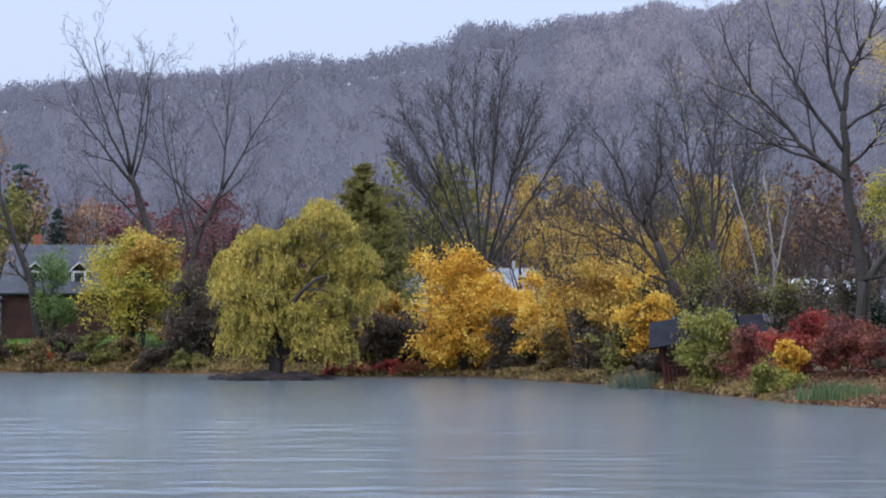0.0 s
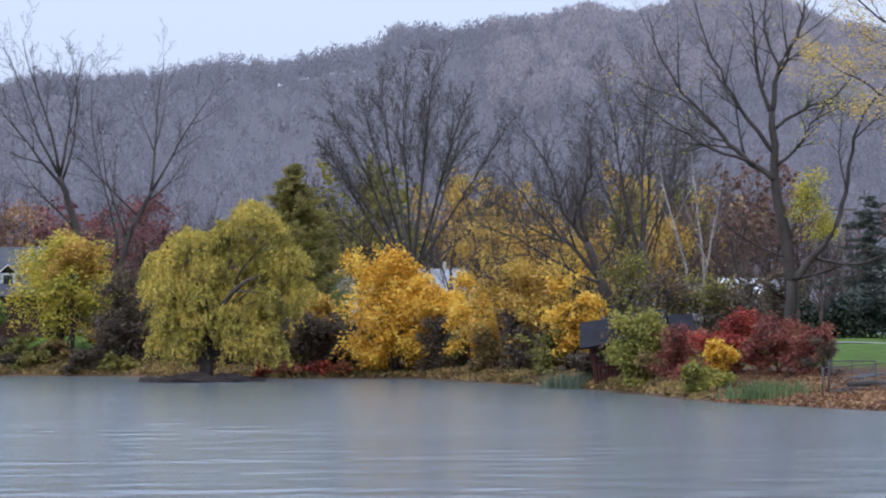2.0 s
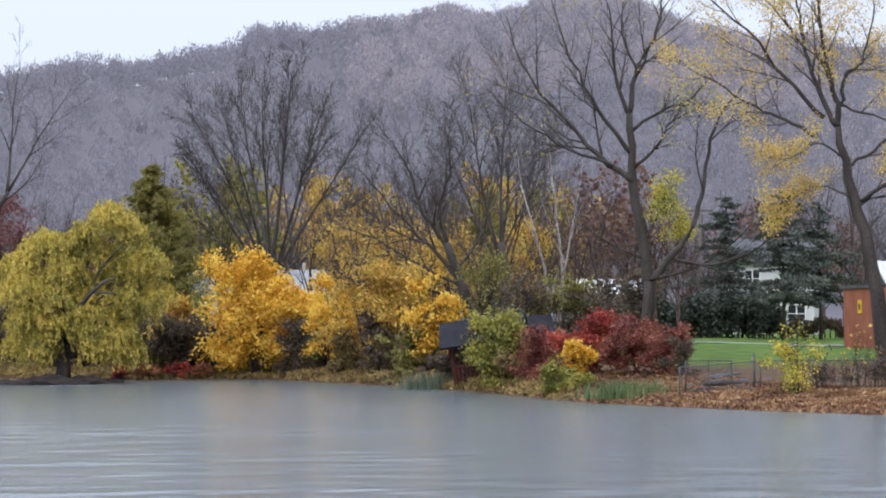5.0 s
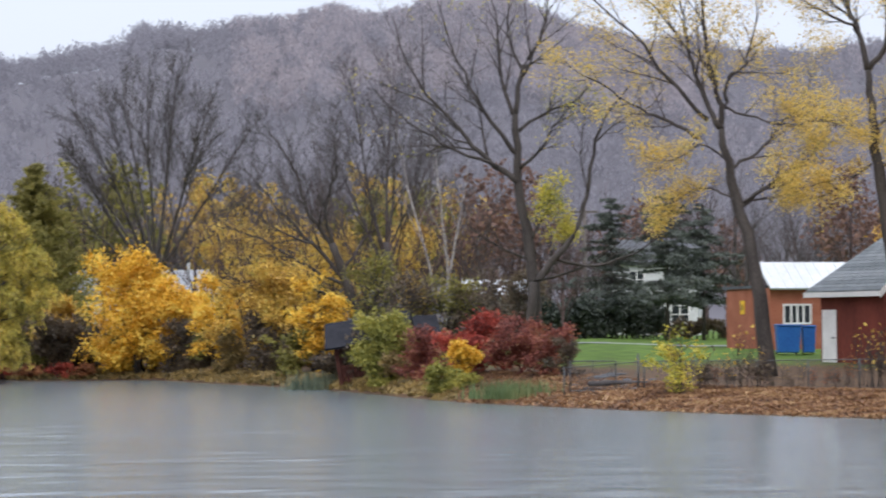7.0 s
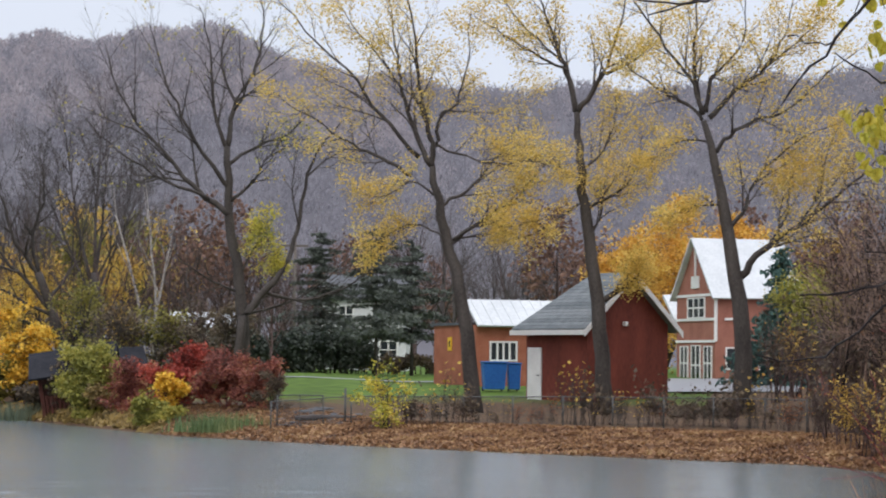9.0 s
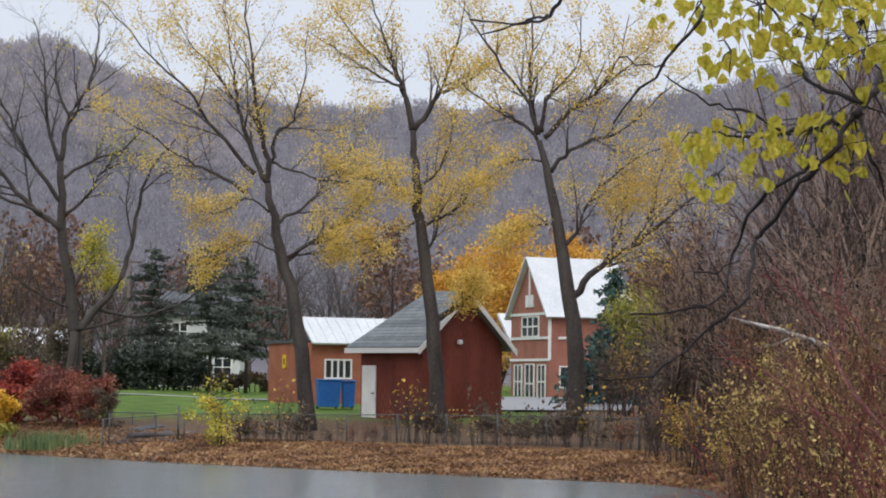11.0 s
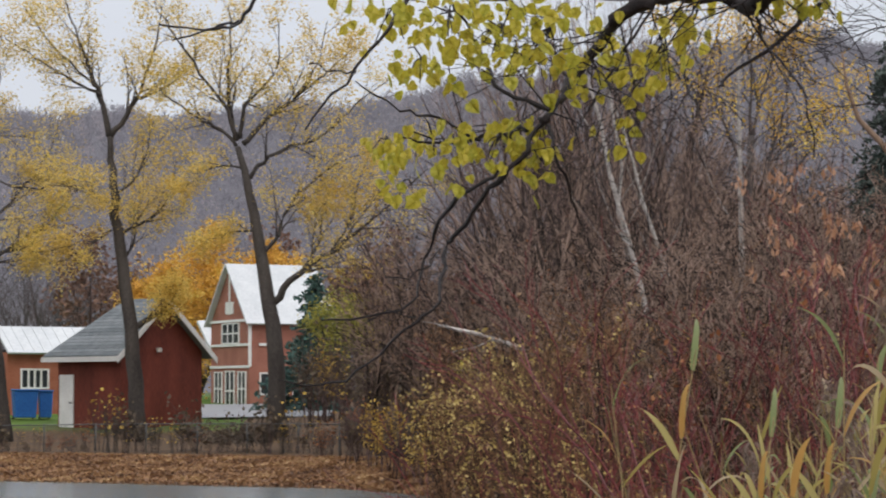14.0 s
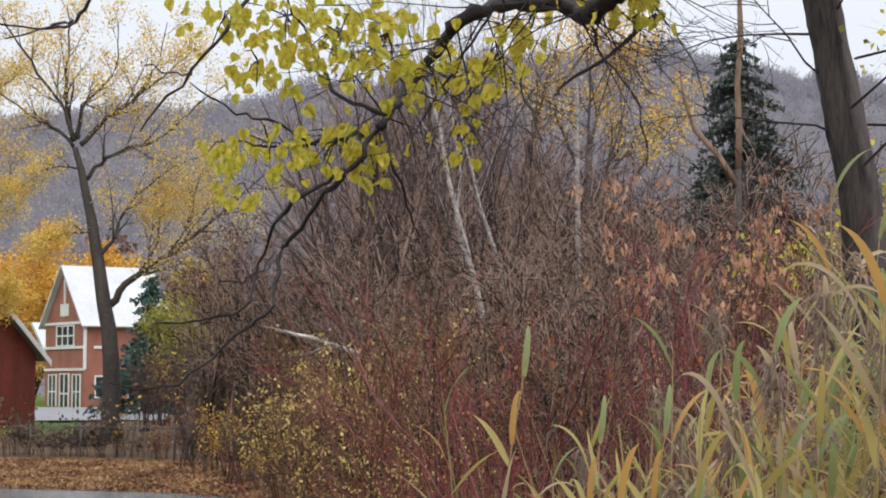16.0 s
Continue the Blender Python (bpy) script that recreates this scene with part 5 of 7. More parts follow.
annex = thing("brick_annex", facing(16.32, 116, 1.75, 22), "low brick building with a white metal roof", "building")
part("wall", boxed(0, 7, 0, 6, -0.5, 3.1), BRICK, annex)
part("roof", slab([(-0.1, -0.4, 3.0), (7.3, -0.4, 3.0), (7.3, 1.5, 4.35), (-0.1, 1.5, 4.35)], 0.1), ROOF_WHITE, annex)
part("roof", boxed(-0.1, 7.3, 1.5, 6.3, 3.1, 3.25), SHINGLE_DARK, annex)
for i in range(13):
    part("seam", slab([(0.2 + 0.55 * i, -0.42, 3.1), (0.23 + 0.55 * i, -0.42, 3.1), (0.23 + 0.55 * i, 1.5, 4.48), (0.2 + 0.55 * i, 1.5, 4.48)], 0.03), ROOF_WHITE, annex)
window(annex, 0.8, 2.15, 1.35, 2.2, 0.0, 3, False)
sign = part("sign", boxed(-0.05, -0.004, 3.4, 3.9, 1.8, 2.5), YELLOW, annex, "small yellow sign")
part("sign_mark", boxed(-0.056, -0.051, 3.55, 3.75, 2.0, 2.3), BARK, sign)


def bin_thing(m, wide, tall, label):
    ob = thing("wheeled_bin", m, label, "bin", "blue bins")
    body = bmesh.new()
    box(body, -wide / 2, wide / 2, -0.4, 0.4, 0.08, tall, 0.04)
    for v in body.verts:
        if v.co.z < 0.4:
            v.co.x *= 0.86
            v.co.y *= 0.86
    part("body", body, BLUE, ob)
    lid = bmesh.new()
    box(lid, -wide / 2 - 0.03, wide / 2 + 0.03, -0.45, 0.43, tall, tall + 0.09, 0.03)
    part("lid", lid, BLUE, ob)
    for x in (-wide / 2 + 0.1, wide / 2 - 0.1):
        part("wheel", tube_mesh("wheel", [([(x - 0.04, 0.36, 0.1), (x + 0.04, 0.36, 0.1)], [0.1, 0.1])]), TWIG_BLACK, ob)
    return ob


bin_thing(facing(16.76, 107, 1.62, 12), 1.1, 1.3, "wide blue plastic waste container by the brick wall")
bin_thing(facing(17.26, 107.4, 1.62, 6), 0.62, 1.25, "narrow blue plastic wheeled bin by the brick wall")

HW, HL, HE, HR = 6.2, 5.5, 5.5, 3.5
brick_house = thing("brick_house", facing(22.28, 140, 1.7, 23), "tall rose-brick house with a steep white metal roof", "house")
# side wall along x, gable wall along y at x = 0
bm = bmesh.new()
for x0, x1 in ((0, 0.25), (HL - 0.25, HL)):
    prof = [(0, -0.5), (HW, -0.5), (HW, HE), (HW / 2, HE + HR), (0, HE)]
    a = [bm.verts.new((x0, y, z)) for y, z in prof]
    b = [bm.verts.new((x1, y, z)) for y, z in prof]
    bm.faces.new(a)
    bm.faces.new(b[::-1])
    for i in range(5):
        bm.faces.new((a[i], b[i], b[(i + 1) % 5], a[(i + 1) % 5]))
box(bm, 0.25, HL - 0.25, 0, 0.25, -0.5, HE)
box(bm, 0.25, HL - 0.25, HW - 0.25, HW, -0.5, HE)
bmesh.ops.recalc_face_normals(bm, faces=bm.faces)
part("wall", bm, BRICK_FAR, brick_house)
part("roof", slab([(-0.35, -0.35, HE - 0.3), (HL + 0.3, -0.35, HE - 0.3), (HL + 0.3, HW / 2, HE + HR), (-0.35, HW / 2, HE + HR)], 0.12), ROOF_WHITE, brick_house)
part("roof", slab([(HL + 0.3, HW + 0.35, HE - 0.3), (-0.35, HW + 0.35, HE - 0.3), (-0.35, HW / 2, HE + HR), (HL + 0.3, HW / 2, HE + HR)], 0.12), ROOF_WHITE, brick_house)
for i in range(12):
    x = -0.2 + 0.48 * i
    part("seam", slab([(x, -0.37, HE - 0.17), (x + 0.03, -0.37, HE - 0.17), (x + 0.03, HW / 2, HE + HR + 0.14), (x, HW / 2, HE + HR + 0.14)], 0.02), ROOF_WHITE, brick_house)
for z in (2.65, 4.0, 5.5):
    part("trim_band", boxed(-0.08, -0.004, -0.05, HW + 0.05, z - 0.08, z + 0.08), WHITE, brick_house, "white trim board")
part("trim_post", boxed(-0.09, 0.1, -0.09, -0.004, 2.65, HE), WHITE, brick_house, "white corner board")
part("trim_post", boxed(-0.08, -0.004, HW / 2 - 0.08, HW / 2 + 0.08, 5.9, 8.7), WHITE, brick_house)


def end_window(y0, y1, z0, z1, bars):
    w = part("window", boxed(-0.05, -0.004, y0, y1, z0, z1), GLASS, brick_house)
    f = bmesh.new()
    for a, b, c, d in ((y0 - 0.1, y0, z0 - 0.07, z1 + 0.07), (y1, y1 + 0.1, z0 - 0.07, z1 + 0.07), (y0, y1, z1, z1 + 0.07), (y0, y1, z0 - 0.07, z0)):
        box(f, -0.1, -0.02, a, b, c, d)
    part("frame", f, WHITE, w, "white painted window frame")
    for i in range(bars):
        y = y0 + (y1 - y0) * (i + 1) / (bars + 1)
        part("mullion", boxed(-0.09, -0.055, y - 0.055, y + 0.055, z0, z1), WHITE, w)
    part("rail", boxed(-0.08, -0.056, y0, y1, (z0 + z1) / 2 - 0.05, (z0 + z1) / 2 + 0.05), WHITE, w)


end_window(1.6, 4.2, 4.15, 5.3, 2)
end_window(0.5, 1.6, 0.3, 2.3, 1)
end_window(2.3, 3.6, 0.0, 2.35, 1)
end_window(4.3, 5.4, 0.3, 2.3, 1)
part("vent", boxed(-0.08, -0.004, HW / 2 - 0.6, HW / 2 + 0.6, 5.95, 6.7), WHITE, brick_house, "white gable vent")
window(brick_house, 0.75, 1.35, 1.0, 2.2, 0.0, 0)
window(brick_house, 2.95, 3.75, 0.9, 2.2, 0.0, 0)
for x0, x1 in ((0.6, 1.6), (2.9, 3.9)):
    part("sill", boxed(x0, x1, -0.1, -0.004, 3.92, 4.08), WHITE, brick_house)
wing = part("wing", slab([(0.6, HW + 0.1, 2.4), (4.8, HW + 0.1, 2.4), (4.8, HW + 4, 5.6), (0.6, HW + 4, 5.6)], 0.2), ROOF_WHITE, brick_house, "white roof of the rear wing")
bm = bmesh.new()
rows = [[bm.verts.new(spot(a, d, base(a, d) + 0.09)) for d in np.arange(104, 138, 4)] for a in np.arange(20.4, 24.7, 0.4)]
for r0, r1 in zip(rows, rows[1:]):
    for i in range(len(r0) - 1):
        bm.faces.new((r0[i], r1[i], r1[i + 1], r0[i + 1]))
paving = part("driveway", bm, PAVING, None, "pale wet paved yard between shed and house")
tagged(paving, category="driveway", kind="structure")
conifer("spruce", at(23.95, 117), 7.4, 4.4, NEEDLE_BLUE, "blue-green spruce beside the brick house", 110, 0.03, 24, 0.2)
for i, (a, d, w, h) in enumerate(((21.0, 160, 9, 13.5), (20.0, 165, 7, 10), (22.6, 168, 8, 12), (23.6, 150, 6, 8))):
    shrub("orange_maple", at(a, d), w, h, LEAF_MAPLE if i != 3 else LEAF_LEMON, BARK, "orange-yellow maple behind the houses", 112 + i, 5200, 0.24, 28, trunk=0.22, low=0.22, category="tree", group="orange maples")

# ---- poplars, fence and leaf-strewn bank ----
POPLAR = [(0, 0, 0, 0, 0, 0), (11, 36, 0.36, 0.16, 0.07, 0.09), (7, 34, 0.46, 0.15, 0.11, 0.06), (4, 36, 0.5, 0.15, 0.13, 0.03), (0, 0, 0, 0, 0.15, 0.02)]


def tufts(x, y, z):
    return 0.75 if z < 6.5 else 0.55 if z < 10.5 and x > -1.0 else 0.35 if z < 10.5 else 0.36


tree("yellow_poplar", at(16.25, 95), [(0.1, 0, 0.36), (-0.5, 4.5, 0.28), (-1.2, 7.5, 0.22), (-1.77, 10.3, 0.13)],
     [([(-1.84, 10.30), (-2.51, 11.77), (-3.04, 13.50), (-3.37, 15.49), (-3.84, 18.16)], 6, 0.130),
      ([(-1.79, 10.30), (-1.77, 11.24), (-2.16, 12.43), (-2.40, 14.16), (-2.71, 16.56), (-2.91, 18.42)], -8, 0.140),
      ([(-1.64, 11.24), (-1.44, 12.43), (-0.78, 13.03), (-0.38, 14.70), (-0.24, 17.36)], 12, 0.090),
      ([(-2.37, 10.70), (-3.97, 12.43), (-4.97, 13.83), (-7.03, 15.76), (-8.89, 17.76)], -10, 0.100),
      ([(-2.64, 9.91), (-3.97, 10.70), (-5.17, 11.24), (-7.03, 12.43), (-8.63, 13.50)], 8, 0.090),
      ([(-1.71, 11.17), (-0.38, 10.70), (0.95, 10.37), (2.55, 10.46), (4.01, 9.77)], -14, 0.060),
      ([(-1.18, 6.91), (-0.51, 7.51), (0.69, 8.31), (1.89, 9.11), (3.08, 10.84)], 10, 0.120),
      ([(-0.91, 7.24), (0.16, 7.84), (1.49, 7.80), (2.82, 8.04)], -20, 0.070),
      ([(-1.51, 8.57), (-0.38, 9.37), (0.82, 10.57), (1.75, 12.17), (2.28, 13.90)], 24, 0.080),
      ([(-1.71, 9.11), (-2.64, 9.64), (-3.70, 8.97), (-4.90, 9.11)], -24, 0.050),
      ([(-1.31, 7.38), (-2.51, 7.91), (-3.57, 7.51), (-4.50, 6.71)], 16, 0.050),
      ([(-3.04, 13.50), (-3.97, 14.83), (-5.17, 16.29), (-5.97, 17.62)], 14, 0.060)],
     POPLAR, BARK, "tall poplar with yellow leaves and a leaning dark trunk", 121, (LEAF_POPLAR, 30000, 0.062, 0.2, tufts), twig_bark=BARK_GREY, cluster=6, group="tall poplars on the bank")
tree("yellow_poplar", at(19.6, 95), [(0, 0, 0.37), (-0.4, 4.5, 0.29), (-0.9, 8, 0.24), (-1.2, 10.5, 0.17), (-1.33, 12.45, 0.12)],
     [([(-1.35, 12.46), (-1.74, 14.19), (-2.10, 15.12), (-2.67, 16.63), (-3.25, 18.21)], 6, 0.140),
      ([(-1.29, 12.46), (-0.45, 13.61), (-0.09, 14.33), (0.49, 16.06), (0.78, 17.78)], -8, 0.130),
      ([(-1.74, 14.19), (-2.82, 14.76), (-4.40, 15.77), (-5.69, 16.63)], 10, 0.070),
      ([(-1.84, 14.48), (-2.67, 15.19), (-3.96, 16.49), (-4.83, 17.64)], -14, 0.060),
      ([(-0.09, 14.04), (0.78, 14.48), (1.78, 15.34), (2.50, 16.63)], 14, 0.060),
      ([(-0.95, 8.44), (-0.09, 8.80), (0.78, 9.45), (1.21, 10.31), (1.42, 11.60)], -10, 0.080),
      ([(-0.73, 7.29), (-0.30, 8.23), (-0.16, 9.45), (0.06, 11.17)], 16, 0.070),
      ([(-1.16, 9.88), (-0.23, 10.89), (0.27, 12.32), (0.34, 13.76)], 20, 0.070),
      ([(-1.24, 8.59), (-2.38, 7.73), (-3.53, 7.15), (-4.40, 7.29)], -16, 0.060),
      ([(-1.38, 9.74), (-2.24, 10.31), (-3.39, 10.53), (-4.68, 10.89)], 18, 0.060),
      ([(-0.30, 4.57), (0.63, 5.14), (1.28, 5.74), (1.18, 6.36)], 2, 0.150)],
     POPLAR, BARK, "tall poplar with thinning yellow leaves and a sawn limb", 122, (LEAF_POPLAR, 23000, 0.062, 0.2, tufts), twig_bark=BARK_GREY, cluster=6, group="tall poplars on the bank")
tree("yellow_poplar", at(23.0, 92), [(0, 0, 0.40), (-0.2, 4.5, 0.32), (-0.8, 8, 0.24), (-1.65, 11.75, 0.12)],
     [([(-1.71, 11.81), (-2.33, 12.44), (-3.31, 12.99), (-4.56, 13.90), (-5.26, 14.80)], 8, 0.080),
      ([(-1.75, 12.09), (-2.06, 13.13), (-3.45, 15.08), (-4.42, 16.47), (-4.98, 17.44)], -10, 0.090),
      ([(-1.67, 12.02), (-1.92, 13.13), (-2.06, 14.38), (-1.94, 16.05), (-2.06, 17.72)], 10, 0.110),
      ([(-1.56, 12.09), (-1.36, 13.41), (-1.05, 13.69), (-0.11, 14.94), (0.03, 16.75)], -6, 0.100),
      ([(-1.43, 11.88), (-0.39, 12.99), (0.59, 13.69), (1.42, 14.94), (1.98, 17.03)], 10, 0.120),
      ([(0.59, 13.69), (1.98, 14.80), (3.23, 15.91)], -12, 0.060),
      ([(-1.15, 10.49), (-0.66, 11.18), (0.45, 11.74), (1.56, 12.02), (2.81, 13.13), (4.34, 14.38)], -10, 0.100),
      ([(-0.50, 7.57), (0.03, 8.26), (0.73, 9.79), (1.98, 10.91), (3.79, 11.88)], 14, 0.100),
      ([(-0.18, 5.48), (0.73, 6.59), (2.12, 7.57), (3.93, 8.96), (6.01, 10.91)], -4, 0.170),
      ([(2.12, 7.57), (2.81, 8.68), (3.23, 10.21), (3.72, 11.60)], 10, 0.060),
      ([(-0.80, 8.40), (-2.06, 8.26), (-3.17, 7.71)], -14, 0.050),
      ([(-1.50, 10.91), (-2.61, 10.98), (-3.86, 10.07)], 14, 0.050),
      ([(1.00, 6.87), (1.70, 8.12), (1.77, 9.24), (2.12, 10.49)], 18, 0.060)],
     POPLAR, BARK, "tall forked poplar with thinning yellow leaves", 123, (LEAF_POPLAR, 29000, 0.062, 0.2, tufts), twig_bark=BARK_GREY, cluster=6, group="tall poplars on the bank")

fence = thing("chain_link_fence", Matrix(), "low galvanised chain-link fence along the bank", "fence")
FENCE = [spot(a, d, base(a, d)) for a, d in ((11.2, 87.5), (13.2, 88), (16, 87), (18.5, 86), (21, 84.5), (23.5, 82.5), (25.6, 79), (27.2, 72))]
wires = []
for p, q in zip(FENCE, FENCE[1:]):
    n = max(1, round((q - p).length / 2.4))
    for i in range(n + (q is FENCE[-1])):
        s = p.lerp(q, i / n)
        part("post", tube_mesh("post", [([tuple(s + Vector((0, 0, z))) for z in (-0.2, 0.5, 1.12)], [0.03] * 3)]), STEEL, fence)
    part("top_rail", tube_mesh("top_rail", [([tuple(p.lerp(q, f) + Vector((0, 0, 1.08))) for f in (0, 0.5, 1)], [0.022] * 3)]), STEEL, fence)
    m = int((q - p).length / 0.11)
    for i in range(m):
        for s in (1, -1):
            lo, hi = p.lerp(q, i / m), p.lerp(q, min(1, max(0, (i + s * 9) / m)))
            wires.append(([tuple(lo + Vector((0, 0, 0.05))), tuple(hi + Vector((0, 0, 1.06)))], [0.0035] * 2))
part("wire_mesh", tube_mesh("wire_mesh", wires), STEEL, fence)
gate = thing("wire_gate", facing(11.35, 88.2, base(11.35, 88.2), -12), "open chain-link gate with a grey tubular frame", "gate")
part("frame", tube_mesh("frame", [([(0, 0, 0.1), (0, 0, 1.25)], [0.028] * 2), ([(0, 0, 1.25), (0.9, 0, 1.27), (1.8, 0, 1.25)], [0.026] * 3), ([(1.8, 0, 0.1), (1.8, 0, 1.25)], [0.028] * 2), ([(0, 0, 0.12), (1.8, 0, 0.12)], [0.024] * 2), ([(0.9, 0, 0.12), (0.9, 0, 1.25)], [0.02] * 2)]), STEEL, gate)
part("wire_mesh", tube_mesh("wire_mesh", [([(x, 0, 0.12), (min(1.8, max(0.0, x + s)), 0, 1.24)], [0.004] * 2) for x in np.arange(0.05, 1.8, 0.11) for s in (0.9, -0.9)]), STEEL, gate)
post = thing("gate_post", at(13.05, 88.4), "grey steel gate post", "post")
part("shaft", tube_mesh("shaft", [([(0, 0, 0), (0, 0, 0.7), (0, 0, 1.4)], [0.045] * 3)]), STEEL, post)
shrub("yellow_bank_shrub", at(14.1, 85.5), 2.6, 2.9, LEAF_LEMON, BARK_PLUM, "thin shrub with pale yellow leaves by the fence", 180, 420, 0.13, 20, low=0.1, shell=0.1)

rng = np.random.default_rng(181)
az, off = rng.uniform(8.5, 28, 30000), rng.uniform(0.0, 1, 30000) ** 0.9 * 11
d = np.interp(az, SHORE_AZ, SHORE_R) - np.interp(az, SHORE_AZ, BANK_IN) + off - 0.1
litter = np.stack([d * np.sin(np.radians(az)), d * np.cos(np.radians(az)), height(az, d) + 0.05], 1)
ob = part("leaf_litter", leaf_mesh("leaf_litter", litter, 0.10, rng), LEAF_LITTER, None, "fallen orange-brown leaves covering the bank")
tagged(ob, category="leaf litter", kind="stuff")
az, off = rng.uniform(-12, 8.5, 9000), rng.uniform(0.05, 1, 9000) ** 0.8 * 4.5
d = np.interp(az, SHORE_AZ, SHORE_R) - np.interp(az, SHORE_AZ, BANK_IN) + off - 0.1
litter = np.stack([d * np.sin(np.radians(az)), d * np.cos(np.radians(az)), height(az, d) + 0.08], 1)
ob = part("bank_weeds", leaf_mesh("bank_weeds", litter, 0.24, rng, -0.6, 2.0), LEAF_WEED, None, "yellow weeds and fallen leaves on the waterline")
tagged(ob, category="weeds", kind="stuff")

# ---- woods between the houses and the hill ----
WOOD = [(0, 0, 0, 0, 0, 0), (8, 28, 0.42, 0.25, 0.06, 0.03), (6, 33, 0.46, 0.15, 0.1, 0.03), (3, 36, 0.5, 0.15, 0.12, 0.02), (0, 0, 0, 0, 0.14, 0.02)]


def wood_tree(name, h, w, bark, leaf, count, label, seed, size=0.3):
    t = [(0, 0, h * 0.018), (0.1, h * 0.3, h * 0.014), (0, h * 0.5, h * 0.01)]
    ls = [(h * f, le, aw, h * ln, h * 0.008) for f, le, aw, ln in ((0.2, -38, 10, 0.5), (0.25, 34, -10, 0.5), (0.3, -22, -15, 0.6), (0.35, 18, 12, 0.62), (0.42, -8, 8, 0.58), (0.45, 6, -10, 0.55), (0.3, 0, 40, 0.5), (0.3, 5, -42, 0.5))]
    return tree(name, Matrix(), t, ls, WOOD, bark, label, seed, leaves=(leaf, count, size, 0.3, lambda x, y, z: 1.0) if leaf else None, group="background woods", split=False)


KINDS = [wood_tree("woodland_tree", 13, 9, BARK_PLUM, None, 0, "leafless plum-brown tree in the woods behind", 201),
         wood_tree("woodland_tree", 12, 9, BARK_PLUM, LEAF_DULL, 900, "thin rust-leaved tree in the woods behind", 202),
         wood_tree("woodland_tree", 11, 8, BARK_GREY, LEAF_OLIVE, 2200, "olive-leaved tree in the woods behind", 203),
         wood_tree("woodland_tree", 12, 9, BARK_GREY, LEAF_AMBER, 2000, "amber-leaved tree in the woods behind", 204),
         wood_tree("woodland_tree", 10, 8, BARK_PLUM, LEAF_PLUM, 1300, "dull red-leaved tree in the woods behind", 205),
         wood_tree("woodland_tree", 14, 9, BARK_GREY, None, 0, "grey leafless tree in the woods behind", 206)]
rng = np.random.default_rng(210)
places = []
for a in np.arange(-13, 40, 0.62):
    for d in (190, 222, 268):
        places.append((a + rng.uniform(-0.4, 0.4), d + rng.uniform(-12, 12)))
used = set()
for a, d in places:
    if 20.0 < a < 24.5 and d < 190:
        continue
    w = [3.5, 1.4, 0.0, 0.25, 0.2, 3] if a > 10 else [3.6, 0.9, 0.3, 1.5, 0.5, 2.6] if a > 0 else [3.0, 1.1, 0.5, 0.25, 1.0, 2.2]
    i = int(rng.choice(6, p=np.array(w) / sum(w)))
    s = rng.uniform(0.85, 1.2) * (0.85 if a < -2 else 1.05 if a < 10 else 0.9)
    m = at(a, d, rng.uniform(0, 360)) @ Matrix.Diagonal((s, s, s, 1))
    if i not in used:
        used.add(i)
        KINDS[i].matrix_world = m
    else:
        c = copy_thing(KINDS[i], Matrix())
        c.matrix_world = m
for a, d, s in ((5.4, 138, 0.8), (6.3, 122, 0.55), (7.0, 126, 0.7), (7.8, 119, 0.5), (8.6, 124, 0.6), (9.2, 120, 0.5), (9.9, 118, 0.5), (11.2, 128, 0.45), (3.2, 142, 0.7), (2.0, 146, 0.75), (4.4, 140, 0.75)):
    copy_thing(KINDS[0], Matrix()).matrix_world = at(a, d, a * 77) @ Matrix.Diagonal((s, s, s, 1))

# ---- near bank: thicket, birches, dogwood, reeds and the overhanging branch ----
SPARSE = [(0, 0, 0, 0, 0, 0), (7, 28, 0.42, 0.25, 0.06, 0.03), (5, 34, 0.5, 0.15, 0.1, 0.02), (2, 38, 0.5, 0.15, 0.13, 0.0), (0, 0, 0, 0, 0.14, 0.0)]
COARSE = [(0, 0, 0, 0, 0, 0), (7, 26, 0.44, 0.25, 0.07, 0.03), (5, 34, 0.5, 0.15, 0.12, 0.02), (3, 38, 0.5, 0.15, 0.15, 0.0), (0, 0, 0, 0, 0.16, 0.0)]
BUSH = [(0, 0, 0, 0, 0, 0), (8, 26, 0.42, 0.25, 0.06, 0.03), (6, 34, 0.5, 0.15, 0.1, 0.02), (4, 38, 0.5, 0.15, 0.13, 0.0), (0, 0, 0, 0, 0.14, 0.0)]


